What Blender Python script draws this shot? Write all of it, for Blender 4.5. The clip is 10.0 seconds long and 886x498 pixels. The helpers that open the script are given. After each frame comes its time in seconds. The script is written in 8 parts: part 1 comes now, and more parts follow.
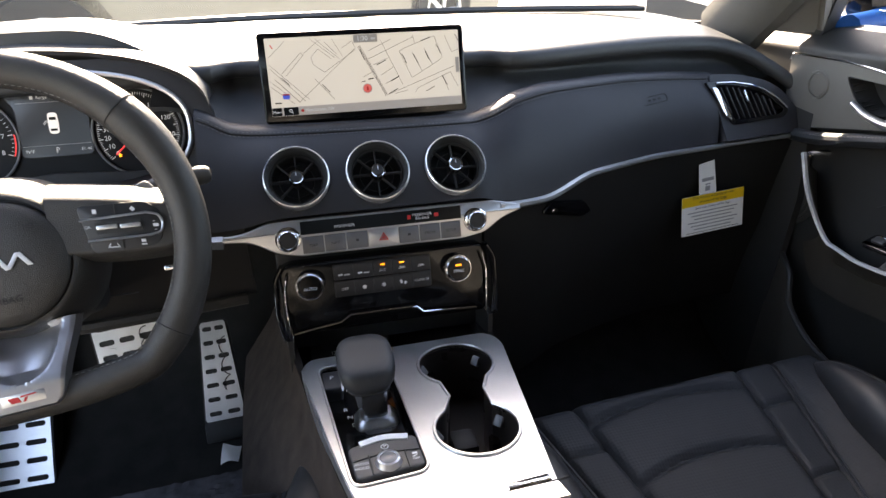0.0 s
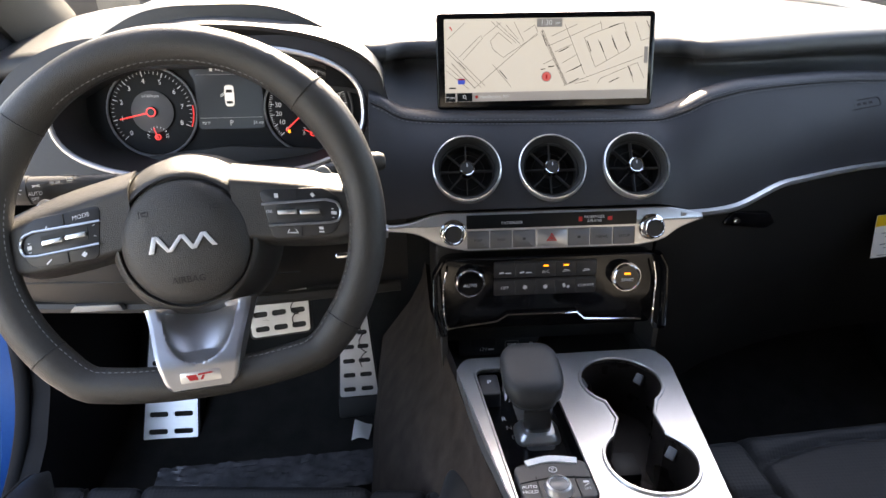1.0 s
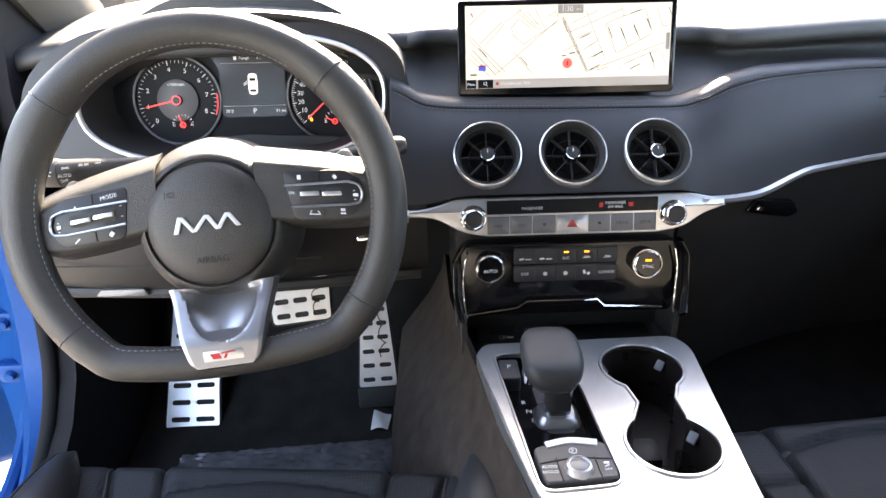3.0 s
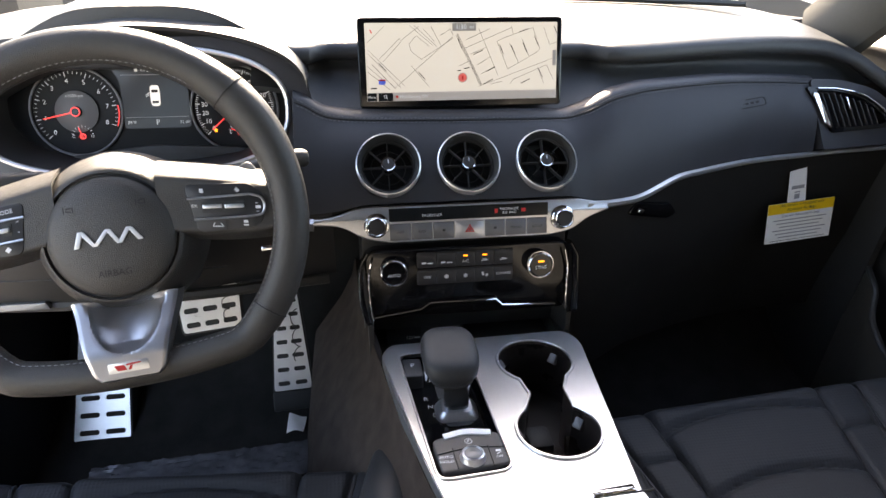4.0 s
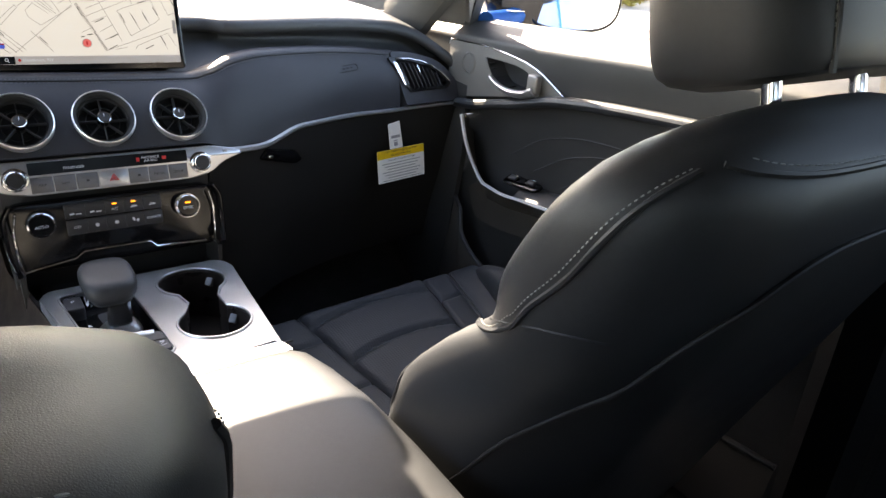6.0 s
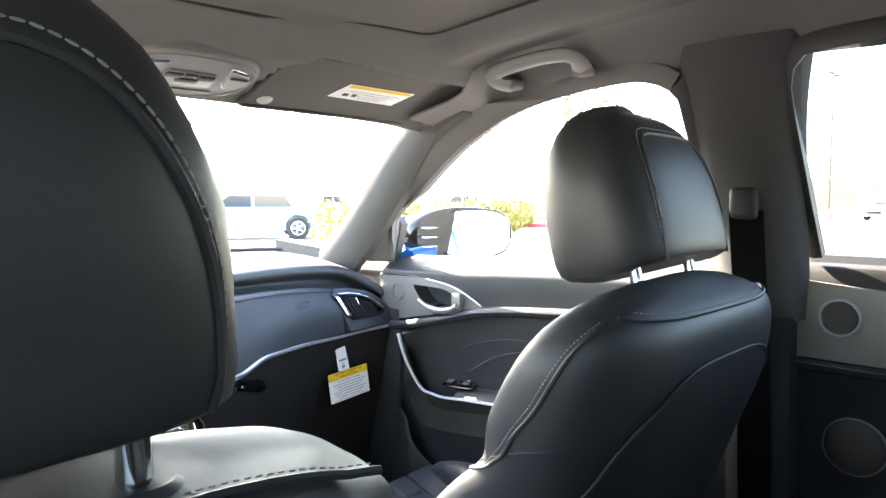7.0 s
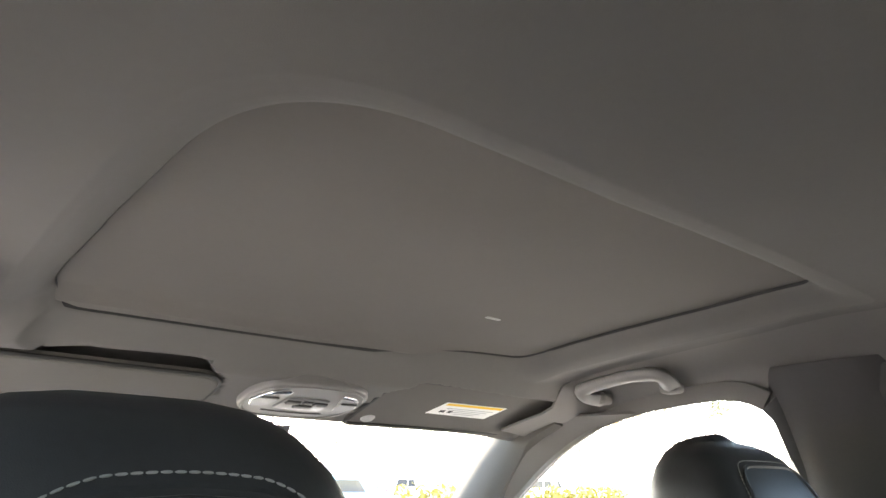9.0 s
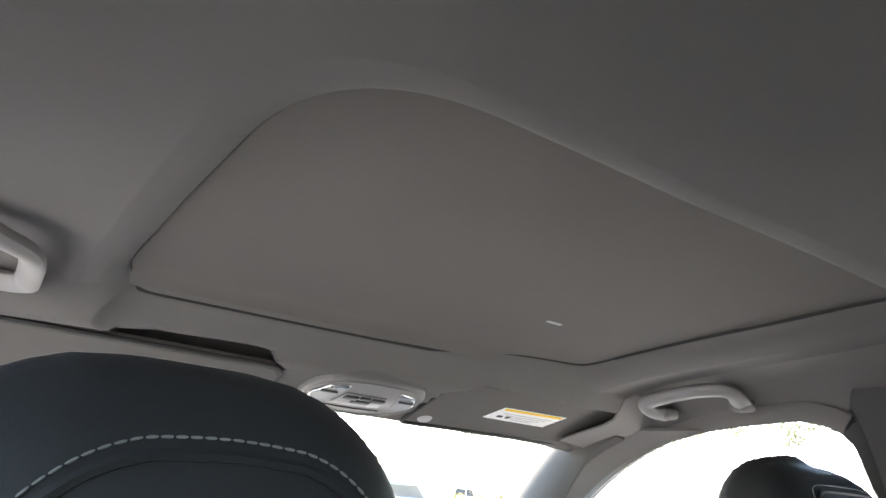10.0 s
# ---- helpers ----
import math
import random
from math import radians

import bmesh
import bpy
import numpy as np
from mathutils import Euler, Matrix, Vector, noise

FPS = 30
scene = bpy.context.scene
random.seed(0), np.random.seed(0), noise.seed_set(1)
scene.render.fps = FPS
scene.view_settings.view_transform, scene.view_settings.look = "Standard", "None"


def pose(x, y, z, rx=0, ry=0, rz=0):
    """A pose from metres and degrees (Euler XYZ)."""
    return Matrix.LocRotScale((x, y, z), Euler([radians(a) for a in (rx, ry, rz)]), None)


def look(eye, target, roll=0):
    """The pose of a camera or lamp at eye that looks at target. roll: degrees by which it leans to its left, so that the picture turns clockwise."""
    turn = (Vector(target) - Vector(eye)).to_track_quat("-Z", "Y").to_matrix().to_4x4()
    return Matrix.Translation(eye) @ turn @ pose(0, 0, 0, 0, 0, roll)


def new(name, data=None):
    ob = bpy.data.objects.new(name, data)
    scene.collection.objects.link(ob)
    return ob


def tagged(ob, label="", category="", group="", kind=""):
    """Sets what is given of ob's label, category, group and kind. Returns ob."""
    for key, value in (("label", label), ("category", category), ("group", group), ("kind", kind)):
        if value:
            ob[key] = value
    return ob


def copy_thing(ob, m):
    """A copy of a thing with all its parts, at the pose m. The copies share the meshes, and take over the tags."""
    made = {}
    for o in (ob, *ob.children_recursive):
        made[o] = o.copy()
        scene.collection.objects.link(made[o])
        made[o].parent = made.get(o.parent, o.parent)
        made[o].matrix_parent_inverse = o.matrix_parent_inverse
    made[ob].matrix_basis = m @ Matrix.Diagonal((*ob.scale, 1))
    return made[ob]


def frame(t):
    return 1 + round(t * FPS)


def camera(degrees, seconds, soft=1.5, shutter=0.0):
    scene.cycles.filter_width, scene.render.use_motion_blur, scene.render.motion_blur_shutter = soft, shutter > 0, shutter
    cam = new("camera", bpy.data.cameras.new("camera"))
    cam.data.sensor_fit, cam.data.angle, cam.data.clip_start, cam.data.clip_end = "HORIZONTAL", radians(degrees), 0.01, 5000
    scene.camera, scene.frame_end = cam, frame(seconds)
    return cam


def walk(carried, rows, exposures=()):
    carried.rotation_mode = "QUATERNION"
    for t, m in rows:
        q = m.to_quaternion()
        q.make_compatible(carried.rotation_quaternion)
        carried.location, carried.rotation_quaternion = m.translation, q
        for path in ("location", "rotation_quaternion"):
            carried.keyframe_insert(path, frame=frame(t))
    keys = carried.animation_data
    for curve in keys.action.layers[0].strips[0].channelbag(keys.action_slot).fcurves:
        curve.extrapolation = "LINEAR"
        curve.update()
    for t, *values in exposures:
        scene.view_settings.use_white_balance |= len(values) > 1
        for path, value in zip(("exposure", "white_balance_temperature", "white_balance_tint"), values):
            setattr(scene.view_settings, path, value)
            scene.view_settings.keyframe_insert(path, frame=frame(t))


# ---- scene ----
cam = camera(67.6, 10.0)
PATH = [
    (0, (-0.097, -0.775, 1.091), (0.307, 0.994, 0.25), -1.2),
    (0.5, (-0.138, -0.726, 1.113), (0.069, 1.08, 0.278), -0.8),
    (1, (-0.168, -0.709, 1.106), (-0.063, 1.062, 0.184), -0.4),
    (1.5, (-0.175, -0.71, 1.105), (-0.124, 1.05, 0.156), -0.6),
    (2, (-0.175, -0.71, 1.104), (-0.136, 1.048, 0.152), -1.2),
    (3.3, (-0.168, -0.723, 1.086), (-0.107, 1.06, 0.182), -0.7),
    (3.5, (-0.165, -0.722, 1.108), (-0.062, 1.039, 0.166), -0.9),
    (4, (-0.147, -0.755, 1.114), (0.126, 1.002, 0.199), 1.0),
    (4.5, (-0.132, -0.799, 1.108), (0.325, 0.936, 0.224), 1.9),
    (5, (-0.114, -0.85, 1.105), (0.54, 0.826, 0.232), 1.2),
    (5.5, (-0.122, -0.915, 1.097), (0.746, 0.65, 0.205), 3.5),
    (5.7, (-0.129, -0.94, 1.087), (0.824, 0.579, 0.2), 4.3),
    (6.8, (-0.337, -1.074, 1.09), (1.158, 0.21, 0.752), 3.5),
    (7, (-0.363, -1.089, 1.096), (1.067, 0.302, 0.956), 0.1),
    (7.2, (-0.3715, -1.0773, 1.088), (0.921, 0.3144, 1.1394), -1.34),
    (7.5, (-0.388, -1.076, 1.119), (0.92, 0.406, 1.422), -0.5),
    (7.8, (-0.393, -1.0819, 1.1467), (0.7882, 0.341, 1.5824), -1.7),
    (8, (-0.402, -1.085, 1.147), (0.826, 0.392, 1.704), -1.0),
    (8.5, (-0.409, -1.099, 1.153), (0.783, 0.362, 1.819), 0.2),
    (9, (-0.429, -1.118, 1.151), (0.759, 0.343, 1.825), 0.6),
    (9.5, (-0.427, -1.116, 1.149), (0.773, 0.336, 1.819), 1.0),
    (9.8, (-0.4184, -1.1164, 1.1478), (0.6594, 0.3048, 1.8024), 2.33),
    (10, (-0.417, -1.113, 1.142), (0.604, 0.462, 1.833), 4.7),
]
EXPOSURES = [(t, s, 8400 if t < 6 else 7500 if t < 7.4 else 8000 if t < 8.8 else 7400 if t < 9.5 else 6800, 18 if t < 6 else 13) for t, s in ((0, 3.35), (1.0, 3.4), (1.6, 4.0), (2.2, 4.25), (3.3, 4.1), (4.0, 3.5), (4.5, 3.4), (5.0, 3.35), (5.7, 3.25), (6.8, 5.3), (7.1, 4.1), (7.6, 2.2), (7.9, 2.4), (8.3, 3.8), (8.6, 4.8), (9.0, 4.7), (10.0, 4.55))]
walk(cam, [(t, look(e, g, r)) for t, e, g, r in PATH], EXPOSURES)

# ---- world, sun ----
SUN_UP, SUN_ROUND = 35.5, 2.0      # elevation; degrees to the right of straight ahead
world = bpy.data.worlds.new("world")
scene.world = world
world.use_nodes = True
wn = world.node_tree.nodes
sky = wn.new("ShaderNodeTexSky")
sky.sky_type, sky.sun_disc = "NISHITA", False
sky.sun_elevation, sky.sun_rotation = radians(SUN_UP), radians(SUN_ROUND)
wn["Background"].inputs[1].default_value = 0.14
world.node_tree.links.new(sky.outputs[0], wn["Background"].inputs[0])
sun = new("sun", bpy.data.lights.new("sun", "SUN"))
sun.data.energy, sun.data.angle, sun.data.color = 4.5, radians(0.6), (1.0, 0.95, 0.87)
su, sr = radians(SUN_UP), radians(SUN_ROUND)
sun.matrix_world = look((math.sin(sr) * math.cos(su) * 50, math.cos(sr) * math.cos(su) * 50, math.sin(su) * 50), (0, 0, 0))


# ---- materials ----
def mat(name, col, rough=0.5, metal=0.0, var=0.2, vscale=6.0, grain=0.0, gscale=900.0, kind="noise", spec=0.5, coat=0.0, rvar=0.1, emit=0.0):
    m = bpy.data.materials.new(name)
    m.use_nodes = True
    nt, n, l = m.node_tree, m.node_tree.nodes, m.node_tree.links
    b = n["Principled BSDF"]
    b.inputs["Roughness"].default_value, b.inputs["Metallic"].default_value = rough, metal
    b.inputs["Specular IOR Level"].default_value, b.inputs["Coat Weight"].default_value = spec, coat
    b.inputs["Base Color"].default_value = (*col, 1)
    tc = n.new("ShaderNodeTexCoord")
    if var:
        big, fine = n.new("ShaderNodeTexNoise"), n.new("ShaderNodeTexNoise")
        big.inputs["Scale"].default_value, big.inputs["Detail"].default_value = vscale, 5
        fine.inputs["Scale"].default_value, fine.inputs["Detail"].default_value = vscale * 25, 3
        l.new(tc.outputs["Object"], big.inputs["Vector"]), l.new(tc.outputs["Object"], fine.inputs["Vector"])
        mid = n.new("ShaderNodeMath")
        mid.operation, mid.inputs[1].default_value = "MULTIPLY_ADD", 0.35
        l.new(fine.outputs["Fac"], mid.inputs[0]), l.new(big.outputs["Fac"], mid.inputs[2])
        ramp = n.new("ShaderNodeMapRange")
        ramp.inputs["From Min"].default_value, ramp.inputs["From Max"].default_value = 0.35, 1.0
        ramp.inputs["To Min"].default_value, ramp.inputs["To Max"].default_value = 1 - var, 1 + var
        l.new(mid.outputs[0], ramp.inputs["Value"])
        mul = n.new("ShaderNodeMix")
        mul.data_type, mul.blend_type, mul.inputs["Factor"].default_value = "RGBA", "MULTIPLY", 1.0
        mul.inputs["A"].default_value = (*col, 1)
        l.new(ramp.outputs[0], mul.inputs["B"]), l.new(mul.outputs["Result"], b.inputs["Base Color"])
        rr = n.new("ShaderNodeMapRange")
        rr.inputs["To Min"].default_value, rr.inputs["To Max"].default_value = max(0.02, rough - rvar), min(1, rough + rvar)
        l.new(big.outputs["Fac"], rr.inputs["Value"]), l.new(rr.outputs[0], b.inputs["Roughness"])
    if grain:
        if kind == "cells":
            g = n.new("ShaderNodeTexVoronoi")
            g.feature = "DISTANCE_TO_EDGE"
            src = g.outputs["Distance"]
        elif kind == "holes":
            g = n.new("ShaderNodeTexVoronoi")
            g.inputs["Randomness"].default_value = 0.0
            src = g.outputs["Distance"]
        else:
            g = n.new("ShaderNodeTexNoise")
            g.inputs["Detail"].default_value = 4
            src = g.outputs["Fac"]
        g.inputs["Scale"].default_value = gscale
        l.new(tc.outputs["Object"], g.inputs["Vector"])
        bp = n.new("ShaderNodeBump")
        bp.inputs["Strength"].default_value, bp.inputs["Distance"].default_value = grain, 0.0006
        l.new(src, bp.inputs["Height"]), l.new(bp.outputs[0], b.inputs["Normal"])
    if emit:
        b.inputs["Emission Color"].default_value, b.inputs["Emission Strength"].default_value = (*col, 1), emit
    return m


LEATHER = mat("black_leather", (0.0245, 0.0262, 0.0290), 0.46, spec=0.36, var=0.25, vscale=9, grain=0.22, gscale=1050, kind="cells")
PERFORATED = mat("perforated_leather", (0.019, 0.021, 0.025), 0.58, spec=0.25, var=0.2, vscale=9, grain=0.8, gscale=230, kind="holes")
DASH_SKIN = mat("dash_soft_plastic", (0.034, 0.035, 0.037), 0.5, var=0.2, vscale=10, grain=0.5, gscale=800, kind="cells")
PAD = mat("dash_leather", (0.020, 0.021, 0.026), 0.5, var=0.2, vscale=10, grain=0.35, gscale=800, kind="cells")
PLASTIC = mat("black_plastic", (0.026, 0.0255, 0.0255), 0.55, var=0.2, vscale=12, grain=0.3, gscale=900)
WHEEL_SKIN = mat("steering_leather", (0.040, 0.037, 0.034), 0.48, var=0.25, vscale=12, grain=0.8, gscale=620, kind="cells")
GLOSS = mat("gloss_black", (0.005, 0.005, 0.006), 0.12, var=0.2, vscale=20, rvar=0.04, spec=0.35)
DISPLAY = mat("display_black", (0.008, 0.009, 0.010), 0.18, spec=0.2, var=0.1, vscale=20, rvar=0.04)
SILVER = mat("satin_silver", (0.58, 0.59, 0.61), 0.33, metal=0.9, var=0.06, vscale=14, grain=0.05, gscale=1500, rvar=0.05)
DOOR_SILVER = mat("satin_door_trim", (0.24, 0.225, 0.205), 0.40, metal=0.5, var=0.06, vscale=14, grain=0.05, gscale=1500, rvar=0.05)
PULL = mat("bright_trim", (0.72, 0.72, 0.73), 0.32, metal=0.35, var=0.05, vscale=14)
SILL = mat("dull_sill_plastic", (0.016, 0.017, 0.020), 0.85, spec=0.12, var=0.2, vscale=12, grain=0.3)
BLADE = mat("vent_blade_plastic", (0.042, 0.042, 0.044), 0.5, var=0.1, vscale=30)
CUP = mat("cup_holder_plastic", (0.024, 0.019, 0.017), 0.28, var=0.2, vscale=20, rvar=0.05)
SPEAKER = mat("speaker_grille", (0.060, 0.050, 0.043), 0.45, metal=0.3, var=0.1, vscale=14, grain=0.4, gscale=1800, kind="cells")
SPOKE = mat("brushed_spoke", (0.40, 0.40, 0.42), 0.34, metal=0.92, var=0.05, vscale=14, rvar=0.05)
CHROME = mat("chrome", (0.80, 0.80, 0.80), 0.10, metal=1.0, var=0.05, vscale=20, rvar=0.04)
RING = mat("bright_ring", (0.82, 0.82, 0.83), 0.30, metal=0.85, var=0.04, vscale=20, rvar=0.04)
BUTTON = mat("button_grey", (0.16, 0.16, 0.165), 0.4, metal=0.3, var=0.1, vscale=30)
DARK_BUTTON = mat("button_black", (0.025, 0.025, 0.027), 0.45, var=0.15, vscale=30)
PEDAL = mat("brushed_steel", (0.72, 0.72, 0.72), 0.32, metal=0.75, var=0.12, vscale=30, grain=0.08, gscale=1200)
RUBBER = mat("rubber", (0.014, 0.014, 0.014), 0.7, var=0.2, vscale=20, grain=0.2)
CARPET = mat("carpet", (0.028, 0.027, 0.026), 0.95, var=0.35, vscale=25, grain=1.0, gscale=500, spec=0.1)
TUNNEL_CARPET = mat("tunnel_carpet", (0.050, 0.040, 0.036), 0.95, var=0.4, vscale=40, grain=1.0, gscale=600, spec=0.1)
LINER = mat("headliner_fabric", (0.135, 0.130, 0.124), 0.95, var=0.06, vscale=5, grain=0.5, gscale=1400, spec=0.1)
LINER_TRIM = mat("pillar_fabric_trim", (0.16, 0.153, 0.144), 0.85, var=0.06, vscale=7, grain=0.4, gscale=1200, spec=0.2)
LAMP_GREY = mat("lamp_console_grey", (0.36, 0.35, 0.34), 0.45, var=0.06, vscale=14)
BLUE = mat("blue_paint", (0.0005, 0.052, 0.21), 0.42, metal=0.10, var=0.15, vscale=8, spec=0.1, coat=0.05, rvar=0.04)
BACK_PANEL = mat("seat_back_plastic", (0.019, 0.019, 0.020), 0.6, var=0.2, vscale=12, grain=0.3, gscale=900, spec=0.3)
DIAL_FACE = mat("dial_face", (0.007, 0.008, 0.010), 0.55, var=0.1, vscale=20, spec=0.2)
A_TRIM = mat("windscreen_pillar_fabric", (0.088, 0.084, 0.077), 0.88, var=0.08, vscale=7, grain=0.4, gscale=1200, spec=0.15)
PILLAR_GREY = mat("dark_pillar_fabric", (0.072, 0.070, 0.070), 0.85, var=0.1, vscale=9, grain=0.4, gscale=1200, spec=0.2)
VISOR = mat("visor_fabric", (0.105, 0.10, 0.093), 0.9, var=0.08, vscale=7, grain=0.4, gscale=1200, spec=0.15)
HANDLE = mat("handle_grey", (0.19, 0.183, 0.175), 0.55, var=0.06, vscale=14)
CONSOLE_GREY = mat("overhead_grey", (0.15, 0.146, 0.14), 0.5, var=0.06, vscale=14)
DOOR_SKIN = mat("door_soft_plastic", (0.0205, 0.0202, 0.0198), 0.5, var=0.2, vscale=10, grain=0.35, gscale=900, kind="cells")
GLOVE = mat("glove_box_plastic", (0.014, 0.0138, 0.0138), 0.62, spec=0.3, var=0.2, vscale=12, grain=0.3, gscale=900)
DOOR_LOW = mat("door_hard_plastic", (0.046, 0.040, 0.034), 0.5, var=0.2, vscale=12, grain=0.3, gscale=900)
WEBBING = mat("belt_webbing", (0.006, 0.006, 0.006), 0.95, var=0.2, vscale=30, grain=0.6, gscale=700, spec=0.05)
DASH_THREAD = mat("dash_thread", (0.12, 0.122, 0.125), 0.7, var=0.1, vscale=60)
THREAD = mat("light_thread", (0.24, 0.245, 0.24), 0.7, var=0.1, vscale=60)
WHITE_INK = mat("white_ink", (0.75, 0.76, 0.78), 0.6, var=0.0)
GREY_INK = mat("grey_ink", (0.28, 0.28, 0.29), 0.6, var=0.0)
EMBOSS = mat("pressed_mark", (0.009, 0.009, 0.009), 0.7, var=0.0)
BLACK_INK = mat("black_ink", (0.03, 0.03, 0.03), 0.7, var=0.0)
RED = mat("red_ink", (0.55, 0.02, 0.02), 0.5, var=0.0)
YELLOW = mat("yellow_card", (0.80, 0.50, 0.01), 0.6, var=0.05)
PAPER = mat("white_card", (0.80, 0.79, 0.77), 0.65, var=0.04, vscale=20)
LIT_WHITE = mat("lit_white", (0.42, 0.45, 0.48), 0.5, var=0, emit=0.085)
LIT_RED = mat("lit_red", (0.9, 0.06, 0.06), 0.5, var=0, emit=0.12)
LIT_AMBER = mat("lit_amber", (1.0, 0.30, 0.02), 0.5, var=0, emit=0.28)
LIT_GREY = mat("lit_grey", (0.07, 0.075, 0.085), 0.5, var=0, emit=0.03)
MAP_GROUND = mat("map_ground", (0.40, 0.395, 0.365), 0.3, var=0, emit=0.105)
MAP_ROAD = mat("map_road", (0.15, 0.145, 0.14), 0.3, var=0, emit=0.08)
MAP_BAR = mat("map_bar", (0.20, 0.20, 0.20), 0.3, var=0, emit=0.04)
SHADE = mat("sunshade_fabric", (0.132, 0.124, 0.116), 0.95, var=0.06, vscale=6, grain=0.5, gscale=1400, spec=0.1)
MIRROR = mat("mirror_glass", (0.85, 0.86, 0.88), 0.02, metal=1.0, var=0)
FOIL = mat("plastic_film", (0.10, 0.10, 0.11), 0.15, var=0.5, vscale=30, grain=1.0, gscale=60)


def glass_mat(name, tint):
    m = bpy.data.materials.new(name)
    m.use_nodes = True
    n, l = m.node_tree.nodes, m.node_tree.links
    n.remove(n["Principled BSDF"])
    clear, gloss, mix, lw = n.new("ShaderNodeBsdfTransparent"), n.new("ShaderNodeBsdfGlossy"), n.new("ShaderNodeMixShader"), n.new("ShaderNodeLayerWeight")
    clear.inputs[0].default_value, gloss.inputs["Roughness"].default_value = (*tint, 1), 0.02
    steep, amount = n.new("ShaderNodeMath"), n.new("ShaderNodeMath")
    steep.operation, steep.inputs[1].default_value = "POWER", 5.0
    amount.operation, amount.inputs[1].default_value, amount.inputs[2].default_value = "MULTIPLY_ADD", 0.85, 0.05
    l.new(lw.outputs["Facing"], steep.inputs[0]), l.new(steep.outputs[0], amount.inputs[0]), l.new(amount.outputs[0], mix.inputs[0])
    l.new(clear.outputs[0], mix.inputs[1]), l.new(gloss.outputs[0], mix.inputs[2])
    l.new(mix.outputs[0], n["Material Output"].inputs[0])
    return m


GLASS = glass_mat("window_glass", (0.93, 0.96, 0.95))
TINTED_GLASS = glass_mat("tinted_glass", (0.06, 0.065, 0.07))
PRIVACY_GLASS = glass_mat("privacy_glass", (0.42, 0.44, 0.44))


# ---- builders ----
def basis(o, x, n):
    """A pose at o with x to the right and n out of the surface."""
    x, n = Vector(x).normalized(), Vector(n).normalized()
    y = n.cross(x).normalized()
    x = y.cross(n)
    return Matrix(((x.x, y.x, n.x, o[0]), (x.y, y.y, n.y, o[1]), (x.z, y.z, n.z, o[2]), (0, 0, 0, 1)))


def spl(xs, ys):
    """A smooth curve through the given stations."""
    xs, ys = np.array(xs, float), np.array(ys, float)
    h, d = np.diff(xs), np.diff(ys) / np.diff(xs)
    m = np.zeros(len(xs))
    for i in range(1, len(xs) - 1):
        m[i] = 0 if d[i - 1] * d[i] <= 0 else 3 * (h[i - 1] + h[i]) / ((2 * h[i] + h[i - 1]) / d[i - 1] + (h[i] + 2 * h[i - 1]) / d[i])
    m[0], m[-1] = d[0], d[-1]

    def at(x):
        x = min(max(x, xs[0]), xs[-1])
        i = min(int(np.searchsorted(xs, x, "right")) - 1, len(xs) - 2)
        t = (x - xs[i]) / h[i]
        return float(ys[i] * (2 * t**3 - 3 * t**2 + 1) + m[i] * h[i] * (t**3 - 2 * t**2 + t) + ys[i + 1] * (3 * t**2 - 2 * t**3) + m[i + 1] * h[i] * (t**3 - t**2))

    return at


def curve3(pts, n):
    """n + 1 points on a smooth curve through pts."""
    pts = [Vector(p) for p in pts]
    d = [0.0]
    for a, b in zip(pts, pts[1:]):
        d.append(d[-1] + (b - a).length)
    f = [spl(d, [p[k] for p in pts]) for k in range(3)]
    return [Vector([g(d[-1] * i / n) for g in f]) for i in range(n + 1)]


def rounded(pts, r, n=5):
    """A 2D outline with its corners rounded by r, or by a list of radii."""
    out, k = [], len(pts)
    for i in range(k):
        p, a, b = Vector(pts[i]), Vector(pts[i - 1]), Vector(pts[(i + 1) % k])
        rr = r[i] if isinstance(r, (list, tuple)) else r
        da, db = (a - p), (b - p)
        cut = min(rr, 0.49 * da.length, 0.49 * db.length)
        if cut < 1e-6:
            out.append((p.x, p.y))
            continue
        s, e = p + da.normalized() * cut, p + db.normalized() * cut
        for j in range(n + 1):
            t = j / n
            q = s * (1 - t) ** 2 + p * 2 * t * (1 - t) + e * t**2
            out.append((q.x, q.y))
    return out


def rrect(w, h, r, n=5):
    return rounded([(-w / 2, -h / 2), (w / 2, -h / 2), (w / 2, h / 2), (-w / 2, h / 2)], r, n)


def oval(rx, ry, n=40, cx=0.0, cy=0.0, p=1.0):
    out = []
    for i in range(n):
        c, s = math.cos(2 * math.pi * i / n), math.sin(2 * math.pi * i / n)
        out.append((cx + rx * math.copysign(abs(c) ** p, c), cy + ry * math.copysign(abs(s) ** p, s)))
    return out


def box(c, s, b=0.002, seg=2, m=None):
    bm = bmesh.new()
    bmesh.ops.create_cube(bm, size=1)
    bmesh.ops.scale(bm, vec=s, verts=bm.verts)
    if b:
        bmesh.ops.bevel(bm, geom=bm.edges[:], offset=min(b, 0.45 * min(s)), segments=seg, affect="EDGES", profile=0.5)
    bmesh.ops.translate(bm, vec=c, verts=bm.verts)
    if m:
        bm.transform(m)
    return bm


def prism(pts, depth, m=None, b=0.0, seg=2):
    """An outline pulled back by depth from the plane z = 0 of m, its front edge rounded by b."""
    bm = bmesh.new()
    front = bm.faces.new([bm.verts.new((x, y, 0)) for x, y in pts])
    edges = front.edges[:]
    r = bmesh.ops.extrude_face_region(bm, geom=[front])
    bmesh.ops.translate(bm, vec=(0, 0, -depth), verts=[v for v in r["geom"] if isinstance(v, bmesh.types.BMVert)])
    if b:
        bmesh.ops.bevel(bm, geom=edges, offset=b, segments=seg, affect="EDGES", profile=0.5)
    if m:
        bm.transform(m)
    return bm


